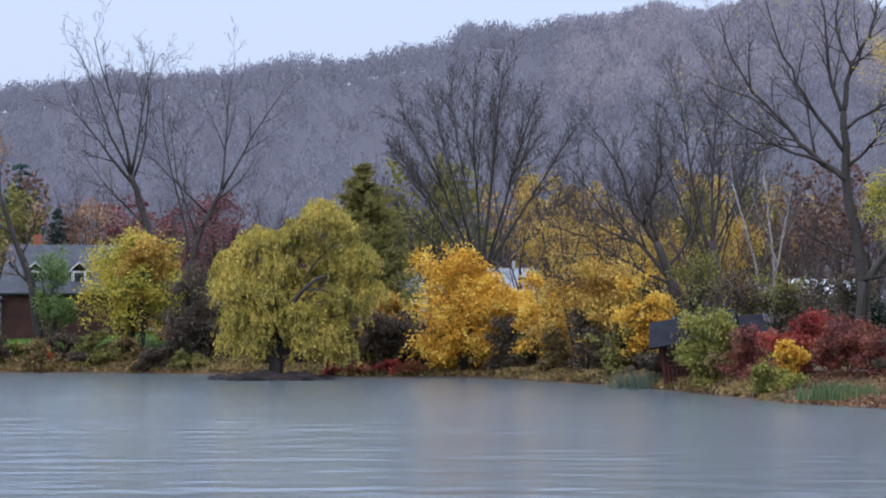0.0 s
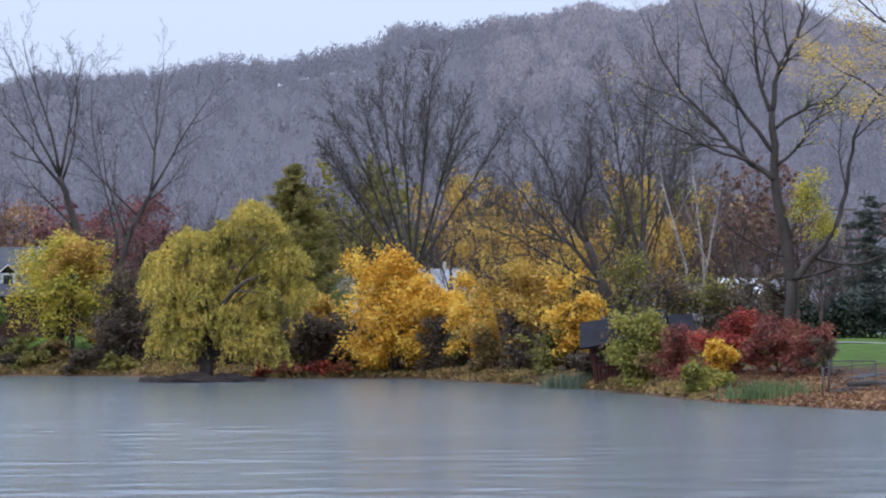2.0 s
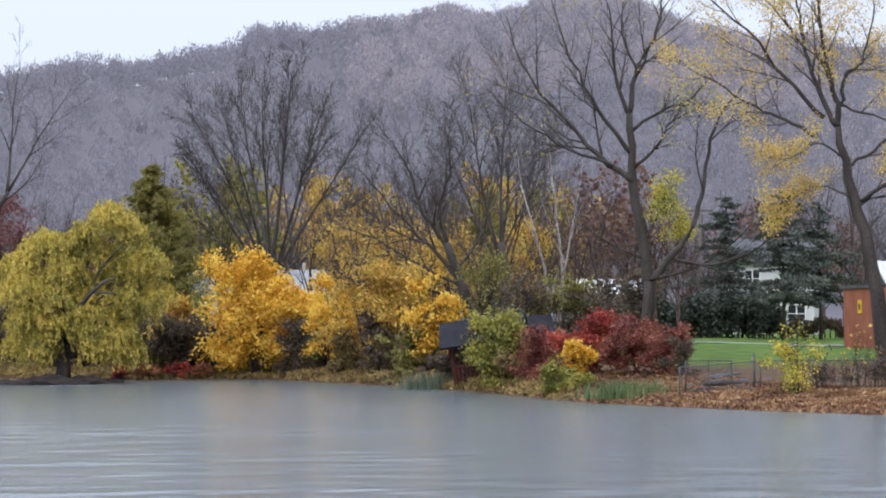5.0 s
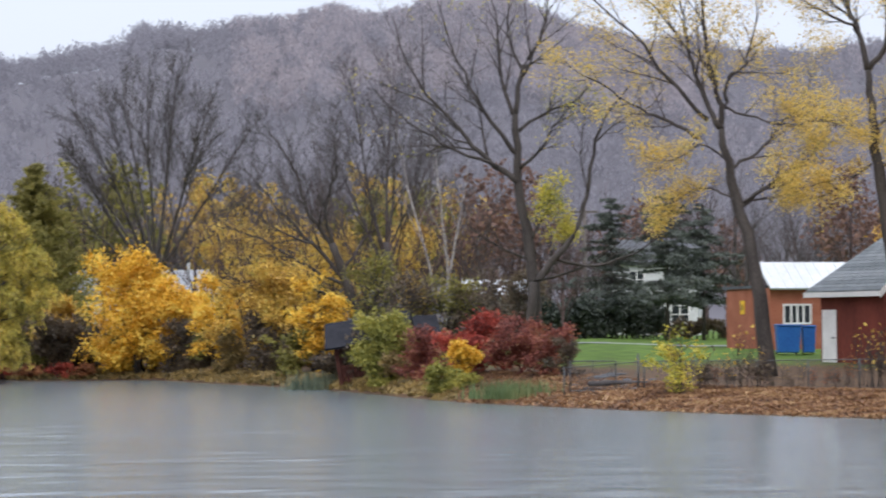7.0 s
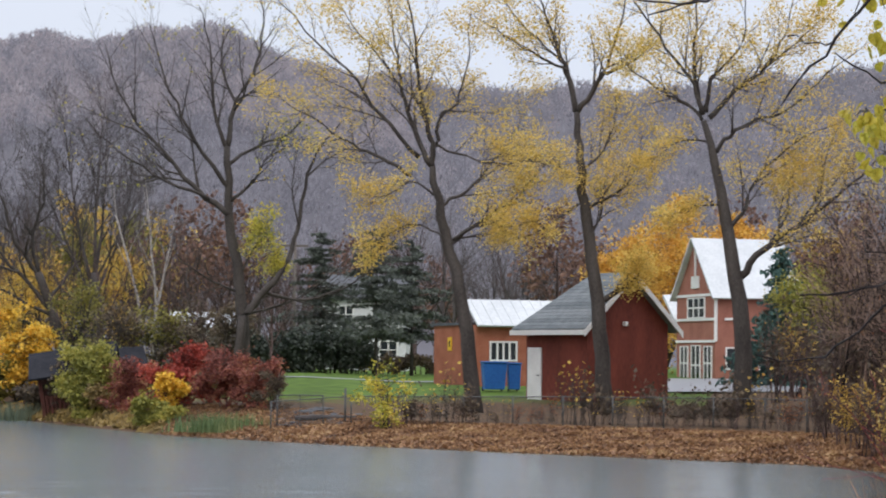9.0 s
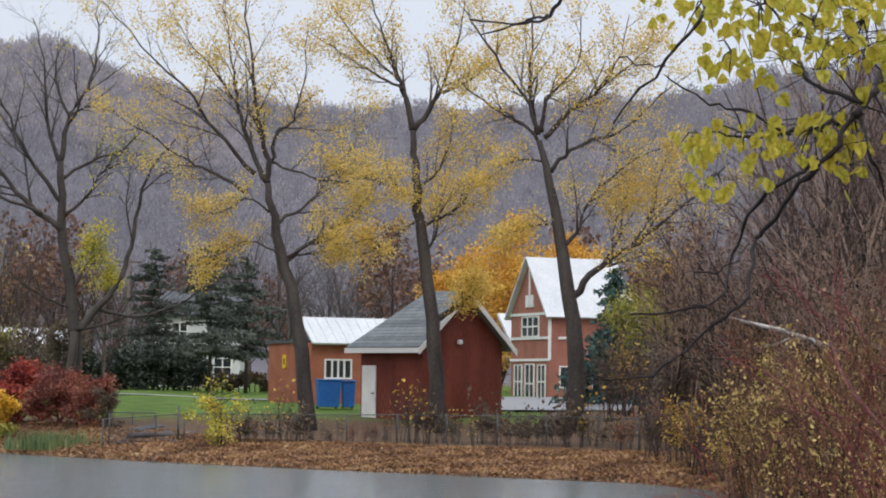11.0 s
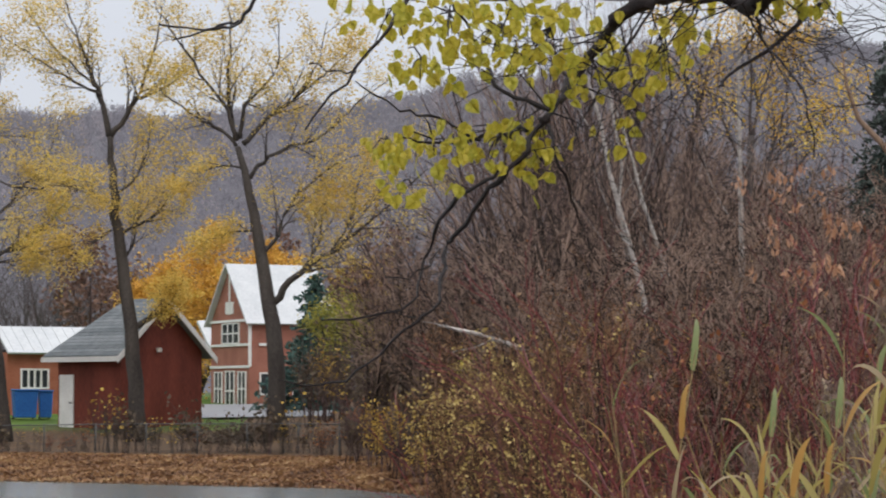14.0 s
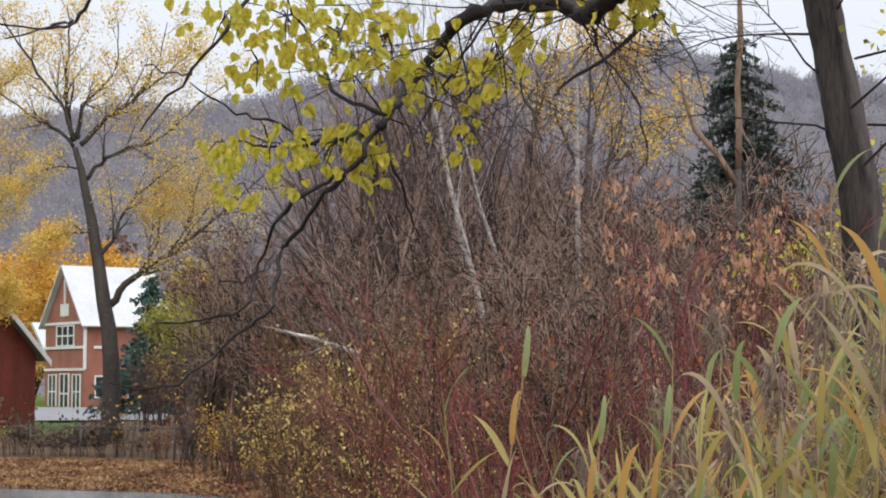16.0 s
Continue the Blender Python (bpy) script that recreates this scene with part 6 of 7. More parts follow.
def bush(name, h, w, stems, bark, label, seed, leaves=None, style=BUSH, group="", category="shrub", thick=0.012, twig=None, cluster=1, least=0.0):
    """A many-stemmed leafless or thinly leaved shrub."""
    rng = np.random.default_rng(seed)
    out = {}
    for i in range(stems):
        a, le = rng.uniform(0, 6.28), rng.uniform(0.02, 0.42) * w / h
        d = Vector((math.cos(a) * le, math.sin(a) * le, 1)).normalized()
        grow(rng, (rng.normal(0, 0.08 * w), rng.normal(0, 0.08 * w), 0), d, h * rng.uniform(0.6, 0.95), h * thick * rng.uniform(0.6, 1.1), 1, style, out)
    for k in out:
        out[k] = [(pts, [max(r, least) for r in rad]) for pts, rad in out[k]]
    ob = thing(name, Matrix(), label, category, group)
    tagged(part("stemwork", tube_mesh("stemwork", out[1]), bark, ob), kind="stuff")
    tagged(part("twigwork", tube_mesh("twigwork", [q for k in out if k > 1 for q in out[k]]), twig or bark, ob), kind="stuff")
    if leaves:
        mat, count, size, choose = leaves
        ends = np.array([p for k in out if k > 1 for pts, _ in out[k] for p in pts[1:]])
        wgt = np.array([choose(*e) for e in ends])
        hub = ends[rng.choice(len(ends), max(1, count // cluster), p=wgt / wgt.sum())]
        c = np.repeat(hub, cluster, 0)
        c = c + rng.normal(0, size * (0.6 if cluster == 1 else 1.0), c.shape)
        part("crown", leaf_mesh("crown", c, size, rng, 0.8 if cluster == 1 else 2.5, 1.5 if cluster == 1 else 2.4), mat, ob)
    return ob


def spread(kinds, places, seed, turn=True):
    """Puts copies of the kinds at (bearing, distance, size)."""
    rng = np.random.default_rng(seed)
    fresh = set()
    for n, (a, d, s) in enumerate(places):
        i = int(rng.integers(len(kinds)))
        m = at(a, d, rng.uniform(0, 360) if turn else 0) @ Matrix.Diagonal((s, s, s * rng.uniform(0.9, 1.1), 1))
        if i in fresh:
            copy_thing(kinds[i], Matrix()).matrix_world = m
        else:
            fresh.add(i)
            kinds[i].matrix_world = m
    for i, k in enumerate(kinds):
        if i not in fresh:
            k.matrix_world = at(30, 75)


THICKET = [bush("thicket_shrub", 6.0, 4.0, 11, BARK_THICKET, "tall leafless plum-brown thicket shrub", 301, group="thicket", thick=0.008, style=COARSE, least=0.0085),
           bush("thicket_shrub", 6.5, 3.4, 10, BARK_THICKET, "tall leafless plum-brown thicket shrub", 302, group="thicket", thick=0.008, style=COARSE, least=0.0085),
           bush("thicket_shrub", 5.0, 4.4, 11, BARK_THICKET, "leafless thicket shrub with a few rust leaves", 303, (LEAF_RUST, 160, 0.05, lambda x, y, z: 1.0), group="thicket", thick=0.008, style=COARSE, least=0.0085)]
rng = np.random.default_rng(310)
spots = []
for d, n, lo_a, hi_a, size in ((84, 24, 25.2, 43, 1.35), (72, 24, 26.2, 43, 1.15), (58, 24, 27.5, 43.5, 0.98), (45, 20, 28.6, 43.5, 0.80), (34, 18, 29.4, 43.5, 0.58), (25, 12, 30.5, 43.5, 0.40)):
    for i in range(n):
        spots.append((lo_a + (hi_a - lo_a) * (i + rng.uniform(0, 1)) / n, d + rng.normal(0, 3), size * rng.uniform(0.75, 1.12)))
spread(THICKET, spots, 311)
THICKET_TREE = [wood_tree("thicket_tree", 13, 9, BARK_THICKET, None, 0, "leafless grey-brown tree standing in the thicket", 313), wood_tree("thicket_tree", 13, 8, BARK_PLUM, None, 0, "leafless plum-brown tree standing in the thicket", 314)]
spread(THICKET_TREE, [(29.2, 70, 0.85), (31.4, 78, 0.95)], 318)
rng = np.random.default_rng(312)
for i in range(26):
    a, d = 28.2 + 6.0 * (i + rng.random()) / 26, rng.uniform(52, 94)
    s = rng.uniform(0.72, 1.2) * (1.0 if a < 33.5 else 0.72) * d / 80
    copy_thing(THICKET_TREE[0 if i % 3 else 1], Matrix()).matrix_world = at(a, d, rng.uniform(0, 360)) @ Matrix.Diagonal((s, s, s, 1))
FAR_BRUSH = [bush("bramble", 3.2, 3.0, 12, BARK_PLUM, "brown bramble bush with scattered leaves beside the house", 315, (LEAF_BROWN, 420, 0.08, lambda x, y, z: 1.0), group="brambles", thick=0.01),
             bush("bramble", 3.0, 2.6, 11, BARK_PLUM, "brown bramble bush with yellowing leaves", 316, (LEAF_AMBER, 420, 0.09, lambda x, y, z: 1.0), group="brambles", thick=0.01)]
spread(FAR_BRUSH, [(23.9 + 0.33 * i, 96 - 2.0 * i + (i % 3) * 5, 1.1 + 0.12 * (i % 4)) for i in range(13)] + [(25.0 + 0.4 * i, 76 - 2.6 * i, 0.75) for i in range(6)], 317)
FENCE_BRUSH = [bush("fence_shrub", 1.7, 1.5, 9, BARK_PLUM, "twiggy brown shrub growing through the fence", 131, (LEAF_RUST, 90, 0.07, lambda x, y, z: 1.0), group="shrubs along the fence", thick=0.009, style=SPARSE),
               bush("fence_shrub", 1.5, 1.6, 9, BARK_PLUM, "twiggy dark shrub growing through the fence", 132, (LEAF_BROWN, 130, 0.10, lambda x, y, z: 1.0), group="shrubs along the fence", thick=0.009, style=SPARSE),
               bush("fence_shrub", 1.9, 1.2, 8, BARK, "twiggy shrub with a few yellow leaves at the fence", 133, (LEAF_AMBER, 26, 0.08, lambda x, y, z: 1.0), group="shrubs along the fence", thick=0.009, style=SPARSE)]
rng = np.random.default_rng(134)
spots = []
for i in range(64):
    a = 14.4 + 12.4 * (i + rng.uniform(0, 1)) / 64
    spots.append((a, float(np.interp(a, [11, 16, 21, 25.6, 27], [88.6, 87.6, 85.2, 79.6, 73.5])) + rng.normal(0.1, 0.6), rng.uniform(0.55, 0.95) * (0.6 if 16.3 < a < 18.2 else 1.0) if rng.random() < 0.85 else 1.25))
spread(FENCE_BRUSH, spots, 135)
YELLOW_BRUSH = [bush("yellow_leaved_bush", 2.6, 2.4, 12, BARK_WARM, "brown twiggy bush hung with yellow leaves", 320, (LEAF_STRAW, 900, 0.042, lambda x, y, z: 1.0), group="yellow-leaved bushes", thick=0.007, style=SPARSE, least=0.004),
                bush("yellow_leaved_bush", 2.4, 2.2, 12, BARK_WARM, "brown twiggy bush hung with lemon leaves", 321, (LEAF_STRAW, 800, 0.042, lambda x, y, z: 1.0), group="yellow-leaved bushes", thick=0.007, style=SPARSE, least=0.004),
                bush("rusty_bush", 2.8, 2.2, 12, BARK_WARM, "twiggy bush with small rust-brown leaves", 322, (LEAF_TAN, 240, 0.035, lambda x, y, z: 1.0), group="yellow-leaved bushes", thick=0.007, style=SPARSE, least=0.004)]
spread(YELLOW_BRUSH, [(26.9, 40, 0.85), (27.4, 33, 0.9), (27.9, 44, 1.05), (28.3, 29, 0.84), (28.2, 36, 0.9), (28.9, 38, 1.0), (29.0, 26, 0.78), (29.7, 33, 0.95), (29.6, 24, 0.8), (30.4, 28, 0.9), (31.0, 34, 1.05), (31.2, 23, 0.82), (32.0, 27, 0.88), (28.7, 20, 0.58), (29.7, 18.5, 0.6), (30.6, 17, 0.55), (33.4, 20, 0.62), (28.0, 23, 0.66)], 323)
for i in range(6):
    tuft("dry_grass", at(31.0 + 2.1 * i, 13.5 + 2.0 * (i % 2)), 1.6, 1.4, 0.8, LEAF_RUST, "dry rust-brown grass under the dogwoods", 570 + i, 220, 0.006)
for i in range(3):
    tuft("dry_grass", at(37.6 + 2.2 * i, 8.6), 1.0, 1.0, 1.35, LEAF_WEED, "bleached tangled grass among the reeds", 580 + i, 110, 0.005)
shrub("yellow_thicket", at(41.2, 33), 4.4, 3.7, LEAF_LEMON, BARK_PLUM, "yellow-green leafy thicket behind the reeds", 325, 1300, 0.11, 24, low=0.2, shell=0.2)
shrub("yellow_thicket", at(43.9, 30), 4.0, 5.4, LEAF_LEMON, BARK_PLUM, "yellow-green leafy thicket behind the reeds", 326, 1500, 0.11, 20, low=0.2, shell=0.2)
shrub("green_bush", at(28.5, 62), 3.0, 3.1, LEAF_LEMON, BARK_PLUM, "green-yellow bush in the thicket", 327, 1500, 0.12, 14, low=0.2, shell=0.3)
shrub("yellow_maple", at(24.6, 108), 4.2, 6.5, LEAF_LIME, BARK, "small yellow-green maple beside the spruce", 328, 1500, 0.16, 22, trunk=0.1, low=0.25, shell=0.15, category="tree")

for i, (a, d, h, lean, dx) in enumerate(((33.0, 43, 9.0, -14, 0), (33.9, 46, 7.0, -17, 0), (32.2, 53, 9.0, -6, 0), (34.47, 44, 9.5, 1, 0))):
    tree("birch", at(a, d), [(0, 0, 0.068), (h * 0.45 * math.sin(radians(lean)), h * 0.5, 0.045), (h * 0.9 * math.sin(radians(lean)), h * 0.95, 0.022)],
         [(h * 0.45, -35, 20, 2.4, 0.022), (h * 0.55, 30, -20, 2.4, 0.022), (h * 0.65, -26, 10, 2.2, 0.02), (h * 0.75, 24, -10, 2.2, 0.02), (h * 0.85, -12, 10, 1.8, 0.018), (h * 0.94, lean, 0, 1.8, 0.02)],
         OPEN, BARK_BIRCH, "slender white birch in the thicket", 330 + i, twig_bark=BARK_PLUM, group="birches in the thicket")
tree("yellow_poplar", at(35.0, 78), [(0, 0, 0.24), (-0.3, 5, 0.19), (-0.2, 9.5, 0.12)],
     [(7, 30, 10, 6, 0.08), (8, -26, -10, 6, 0.08), (9, 12, 10, 5.5, 0.08), (9.2, -8, -8, 5.5, 0.08), (6.5, 48, 5, 5.5, 0.08)], OPEN, BARK_GREY, "tall poplar with thin yellow leaves behind the thicket", 337,
     (LEAF_GOLD, 9000, 0.06, 0.2, lambda x, y, z: 1.0 if z > 9 else 0.1), cluster=6)
conifer("spruce", at(38.62, 62), 11.2, 6.0, NEEDLE, "dark spruce with drooping boughs behind a dead trunk", 338, 0.1, 34, 0.35, 0.15, needle=0.075, dense=9)
snag = thing("dead_trunk", at(38.55, 40), "broken dead trunk with peeled orange-tan wood", "dead tree")
part("trunk", tube_mesh("trunk", [([(0.0, 0, 0), (-0.03, 0, 2.5), (0.02, 0, 4.2), (0.0, 0, 5.3)], [0.07, 0.06, 0.056, 0.054])]), BARK, snag, "dark lower trunk with its bark on")
part("bare_wood", tube_mesh("bare_wood", [([(0.0, 0, 5.28), (0.02, 0, 6.0), (-0.01, 0, 6.8), (0.05, 0, 7.6), (0.02, 0, 8.6), (0.04, 0, 9.8), (0.02, 0, 11.5)], [0.054, 0.062, 0.05, 0.056, 0.038, 0.03, 0.026])]), BARK_TAN, snag, "peeled orange-tan wood")
part("limb", tube_mesh("limb", [([(0, 0, 5.0), (-0.35, 0, 5.55), (-0.75, 0.05, 6.0), (-0.95, 0.05, 6.6), (-1.02, 0.05, 7.2)], [0.06, 0.055, 0.045, 0.034, 0.015])]), BARK_TAN, snag)
fallen = thing("fallen_branch", Matrix(), "pale grey fallen branch caught in the shrubs", "branch")
p, q = spot(27.0, 40, 4.1), spot(29.9, 40, 3.5)
part("stem", tube_mesh("stem", [([tuple(p), tuple(p.lerp(q, 0.35) + Vector((0, 0, 0.05))), tuple(p.lerp(q, 0.7) + Vector((0, 0, 0.02))), tuple(q)], [0.026, 0.038, 0.05, 0.056])]), BARK_BIRCH, fallen)
for f, dz in ((0.2, 0.18), (0.45, -0.2), (0.6, 0.25)):
    s = p.lerp(q, f)
    part("side_branch", tube_mesh("side_branch", [([tuple(s), tuple(s + Vector((-0.3, 0, dz * 0.6))), tuple(s + Vector((-0.7, 0.1, dz)))], [0.018, 0.012, 0.006])]), BARK_BIRCH, fallen)

def sky(az, el, d):
    return spot(az, d, EYE + d * math.tan(radians(el)))


def fine_line(points, d, r0, r1, curl=0.0, seed=0):
    """A smooth twig through bearings and heights at about the distance d."""
    rng_ = np.random.default_rng(seed)
    ps = [sky(a, e, d + 0.25 * math.sin(i * 1.3 + seed)) for i, (a, e) in enumerate(points)]
    out = []
    for i in range(len(ps) - 1):
        p0, p1, p2, p3 = ps[max(0, i - 1)], ps[i], ps[i + 1], ps[min(len(ps) - 1, i + 2)]
        for t in (0, 0.25, 0.5, 0.75):
            out.append(0.5 * ((2 * p1) + (p2 - p0) * t + (2 * p0 - 5 * p1 + 4 * p2 - p3) * t * t + (3 * p1 - p0 - 3 * p2 + p3) * t ** 3))
    out.append(ps[-1])
    n = len(out)
    k = [tuple(q + Vector(rng_.normal(0, 0.006, 3))) for q in out]
    return k, [(r0 + (r1 - r0) * i / (n - 1)) * (1 + 0.12 * rng_.normal()) for i in range(n)]


# red osier dogwood
DOG = [(0, 0, 0, 0, 0, 0), (7, 30, 0.34, 0.35, 0.05, 0.02), (4, 34, 0.4, 0.25, 0.06, 0.02), (0, 0, 0, 0, 0.08, 0.02)]
DOG2 = [(0, 0, 0, 0, 0, 0), (7, 27, 0.42, 0.2, 0.05, 0.03), (3, 30, 0.42, 0.25, 0.07, 0.02), (0, 0, 0, 0, 0.08, 0.02)]
DOGWOOD = [bush("red_dogwood", 2.3, 4.6, 11, BARK_RED, "bare red-stemmed dogwood shrub", 341, style=DOG2, group="red dogwoods", thick=0.0042, least=0.0026),
           bush("red_dogwood", 2.3, 3.8, 10, BARK_RED, "bare red-stemmed dogwood shrub", 342, style=DOG2, group="red dogwoods", thick=0.0042, least=0.0026),
           bush("red_dogwood", 2.3, 1.8, 6, BARK_RED, "red-stemmed dogwood with curled brown leaves", 343, (LEAF_RUST, 50, 0.032, lambda x, y, z: max(0.0, z - 1.2)), style=DOG, group="red dogwoods", thick=0.0045, least=0.0028)]
spread(DOGWOOD, [(31.2, 11.5, 0.76), (33.0, 13.5, 0.78), (35.0, 14, 0.85), (37.4, 12, 0.9), (40.2, 12, 0.95)], 344)
LONG = thing("red_dogwood", Matrix(), "sprawling dogwood with long arching crimson stems", "shrub", "red dogwoods")
for i, run in enumerate((((31.6, -4.5), (30.0, -2.8), (29.1, -1.1), (27.7, 0.15), (26.1, 0.85)), ((32.2, -4.0), (30.9, -1.7), (29.6, -0.2), (28.75, 1.75), (27.6, 2.85)),
                         ((32.0, -4.4), (31.4, -2.8), (30.1, -1.1), (28.6, -0.65), (27.5, -0.72)), ((32.6, -4.5), (31.9, -2.0), (31.2, 0.2), (30.9, 1.6), (30.8, 2.6)),
                         ((32.0, -4.5), (31.0, -2.6), (30.2, -0.4), (29.9, 1.0), (29.4, 1.9)), ((33.4, -4.5), (33.8, -2.0), (34.5, 0.0), (35.0, 1.3), (35.1, 2.2)),
                         ((36.8, -4.5), (36.6, -1.6), (36.1, 0.6), (36.2, 2.2), (36.6, 3.4)), ((38.2, -4.5), (38.3, -1.2), (37.4, 1.0), (37.2, 2.4), (37.5, 3.6)), ((38.4, -4.5), (39.0, -1.4), (39.6, 0.8), (40.2, 2.0), (40.9, 2.9)))):
    line = fine_line(run, 9.6, 0.0062, 0.002, seed=40 + i)
    part("stem", tube_mesh("stem", [line]), BARK_RED, LONG)
    twigs = {}
    rng = np.random.default_rng(850 + i)
    for k in range(6, len(line[0]) - 2, 3):
        a_, b_ = Vector(line[0][k]), Vector(line[0][k + 2])
        grow(rng, tuple(a_), ((b_ - a_).normalized() + Vector(rng.normal(0, 0.45, 3))).normalized(), rng.uniform(0.25, 0.6), 0.0034, 1, [(0, 0, 0, 0, 0, 0), (3, 34, 0.5, 0.3, 0.06, 0.05), (0, 0, 0, 0, 0.08, 0.04)], twigs)
    tagged(part("twigwork", tube_mesh("twigwork", [(p_, [max(0.0016, r_) for r_ in q_]) for v_ in twigs.values() for p_, q_ in v_]), BARK_RED, LONG), kind="stuff")
RUSTY = bush("rusty_bush", 2.5, 2.8, 8, BARK_WARM, "twiggy bush with small rust-brown leaves on the near bank", 347, (LEAF_RUST, 170, 0.018, lambda x, y, z: 1.0), style=SPARSE, least=0.0024, thick=0.006, group="rusty bushes")
BROWN = bush("brown_bush", 2.4, 2.8, 8, BARK_WARM, "dense brown twiggy bush on the near bank", 348, (LEAF_STRAW, 200, 0.02, lambda x, y, z: 1.0), style=SPARSE, least=0.0024, thick=0.006, group="rusty bushes")
spread([RUSTY, BROWN], [(30.6 + 0.85 * i, 15.5 + 3.0 * (i % 3), (0.80 + 0.012 * i) * (1 + 0.05 * (i % 3))) for i in range(0, 15, 2)], 349)
DEADLEAF = bush("brown_leaved_bush", 2.55, 2.0, 8, BARK_RED, "thin bush hung with clusters of curled brown leaves", 345, (LEAF_PEACH, 230, 0.02, lambda x, y, z: 1.0 if z > 1.75 else 0.03), style=DOG, thick=0.004, cluster=7, group="brown-leaved bushes")
spread([DEADLEAF], [(36.9, 14.5, 1.17), (38.1, 13.5, 1.17), (39.2, 14.5, 1.22)], 346)


# reeds
def blade(length, wide, fold, seed):
    """A long arching reed leaf, folded along its middle and drooping at the tip."""
    rng = np.random.default_rng(seed)
    v, f, x, z, a = [], [], 0.0, 0.0, radians(rng.uniform(52, 78))
    n = 10
    for i in range(n + 1):
        t = i / n
        w = wide * (0.5 + 0.5 * math.sin(min(1, t * 3) * math.pi / 2)) * (1 - t ** 2.4) / 1.0
        tw = 0.6 * math.sin(t * 3 + seed)
        v += [(x, w * math.cos(tw), z + w * math.sin(tw)), (x, 0, z - w * 0.3), (x, -w * math.cos(tw), z - w * math.sin(tw))]
        x, z = x + length / n * math.cos(a), z + length / n * math.sin(a)
        a -= fold / n * (0.4 + 1.5 * t)
        if i:
            k = 3 * (i - 1)
            f += [(k, k + 1, k + 4, k + 3), (k + 1, k + 2, k + 5, k + 4)]
    return mesh_of("leaf", v, f, True)


BLADES = [blade(L, w, fo, 360 + i) for i, (L, w, fo) in enumerate(((0.36, 0.014, 1.6), (0.42, 0.018, 2.6), (0.32, 0.016, 0.8), (0.45, 0.015, 2.4), (0.38, 0.012, 0.4), (0.30, 0.018, 1.2)))]
TAN_REED = surface("dry_reed_stalk", (0.24, 0.17, 0.08), (0.48, 0.36, 0.18), 0.7, 6, 40, 0.1)
PLUME = surface("grey_brown_plume", (0.16, 0.11, 0.09), (0.34, 0.26, 0.22), 0.9, 20, 90, 0.2)


def leafed(tones, name):
    return foliage(name, tones, patch=3.0, through_light=0.5, rough=0.5)


REED_TONES = [leafed([(0.15, 0.20, 0.07), (0.23, 0.28, 0.11), (0.33, 0.36, 0.18)], "green_reed_leaf"), leafed([(0.29, 0.25, 0.07), (0.41, 0.34, 0.11), (0.50, 0.40, 0.16)], "yellow_reed_leaf"),
              leafed([(0.30, 0.22, 0.12), (0.44, 0.34, 0.21), (0.56, 0.46, 0.33)], "bleached_reed_leaf"), leafed([(0.46, 0.24, 0.06), (0.56, 0.32, 0.10), (0.50, 0.36, 0.16)], "orange_reed_leaf")]
BLADE_SET = {}
for i, me in enumerate(BLADES):
    for j, mt in enumerate(REED_TONES):
        c = me.copy()
        c.materials.append(mt)
        BLADE_SET[i, j] = c


def reed(seed, h, plume):
    rng = np.random.default_rng(seed)
    ob = thing("reed", Matrix(), "tall reed with arching green and straw leaves" if not plume else "tall reed with a drooping grey-brown plume", "reed", "reeds on the near bank")
    bend = rng.uniform(-0.25, 0.25)
    stalk = [(bend * f * f, 0.1 * f * f, h * f) for f in np.linspace(0, 1, 8)]
    part("stalk", tube_mesh("stalk", [(stalk, [0.0065 * (1 - 0.6 * f) for f in np.linspace(0, 1, 8)])]), TAN_REED, ob)
    turn = rng.uniform(0, 360)
    for k in range(11):
        f = 0.22 + 0.76 * (k + rng.uniform(0, 0.8)) / 11
        tone = int(rng.choice(4, p=[0.34, 0.24, 0.28, 0.14]))
        lf = part("leaf", BLADE_SET[int(rng.integers(6)), tone], None, ob)
        turn += 180 + rng.uniform(-60, 60)
        s = rng.uniform(0.75, 1.15)
        lf.matrix_basis = pose(bend * f * f, 0.1 * f * f, h * f, rng.uniform(-12, 12), 0, turn) @ Matrix.Diagonal((s, s, s, 1))
    if plume:
        lines = []
        for _ in range(70):
            s, a, r = h * (0.93 + 0.09 * rng.random()), rng.uniform(0, 6.28), rng.uniform(0.04, 0.09)
            lines.append(([(bend + r * math.cos(a) * t, 0.1 + r * math.sin(a) * t, s + 0.10 * t - 0.16 * t * t) for t in (0, 0.4, 0.7, 1)], [0.0022, 0.003, 0.0026, 0.001]))
        part("plume", tube_mesh("plume", lines), PLUME, ob, "feathery grey-brown plume")
    return ob


REEDS = [reed(370 + i, h, i % 4 == 3) for i, h in enumerate((2.0, 2.25, 1.85, 2.1, 2.35, 1.95, 2.2, 2.05))]
rng = np.random.default_rng(390)
spots = []
for i in range(175):
    a, d = 32.8 + 11.0 * rng.random() ** 0.6, rng.uniform(5.2, 8.4)
    el = float(np.interp(a, [32.6, 34.4, 36.5, 38, 41.5, 43.5], [-0.4, 1.0, 3.0, 3.6, 5.0, 5.6])) - 3.6 * rng.random() ** 1.1
    spots.append((a, d, (3.0 + d * math.tan(radians(el)) - base(a, d) - 0.28) / 2.1))
for i in range(30):
    a, d = rng.uniform(33.0, 37.5), rng.uniform(5.2, 8.0)
    spots.append((a, d, (3.0 + d * math.tan(radians(rng.uniform(-2.6, -0.4))) - base(a, d) - 0.28) / 2.1))
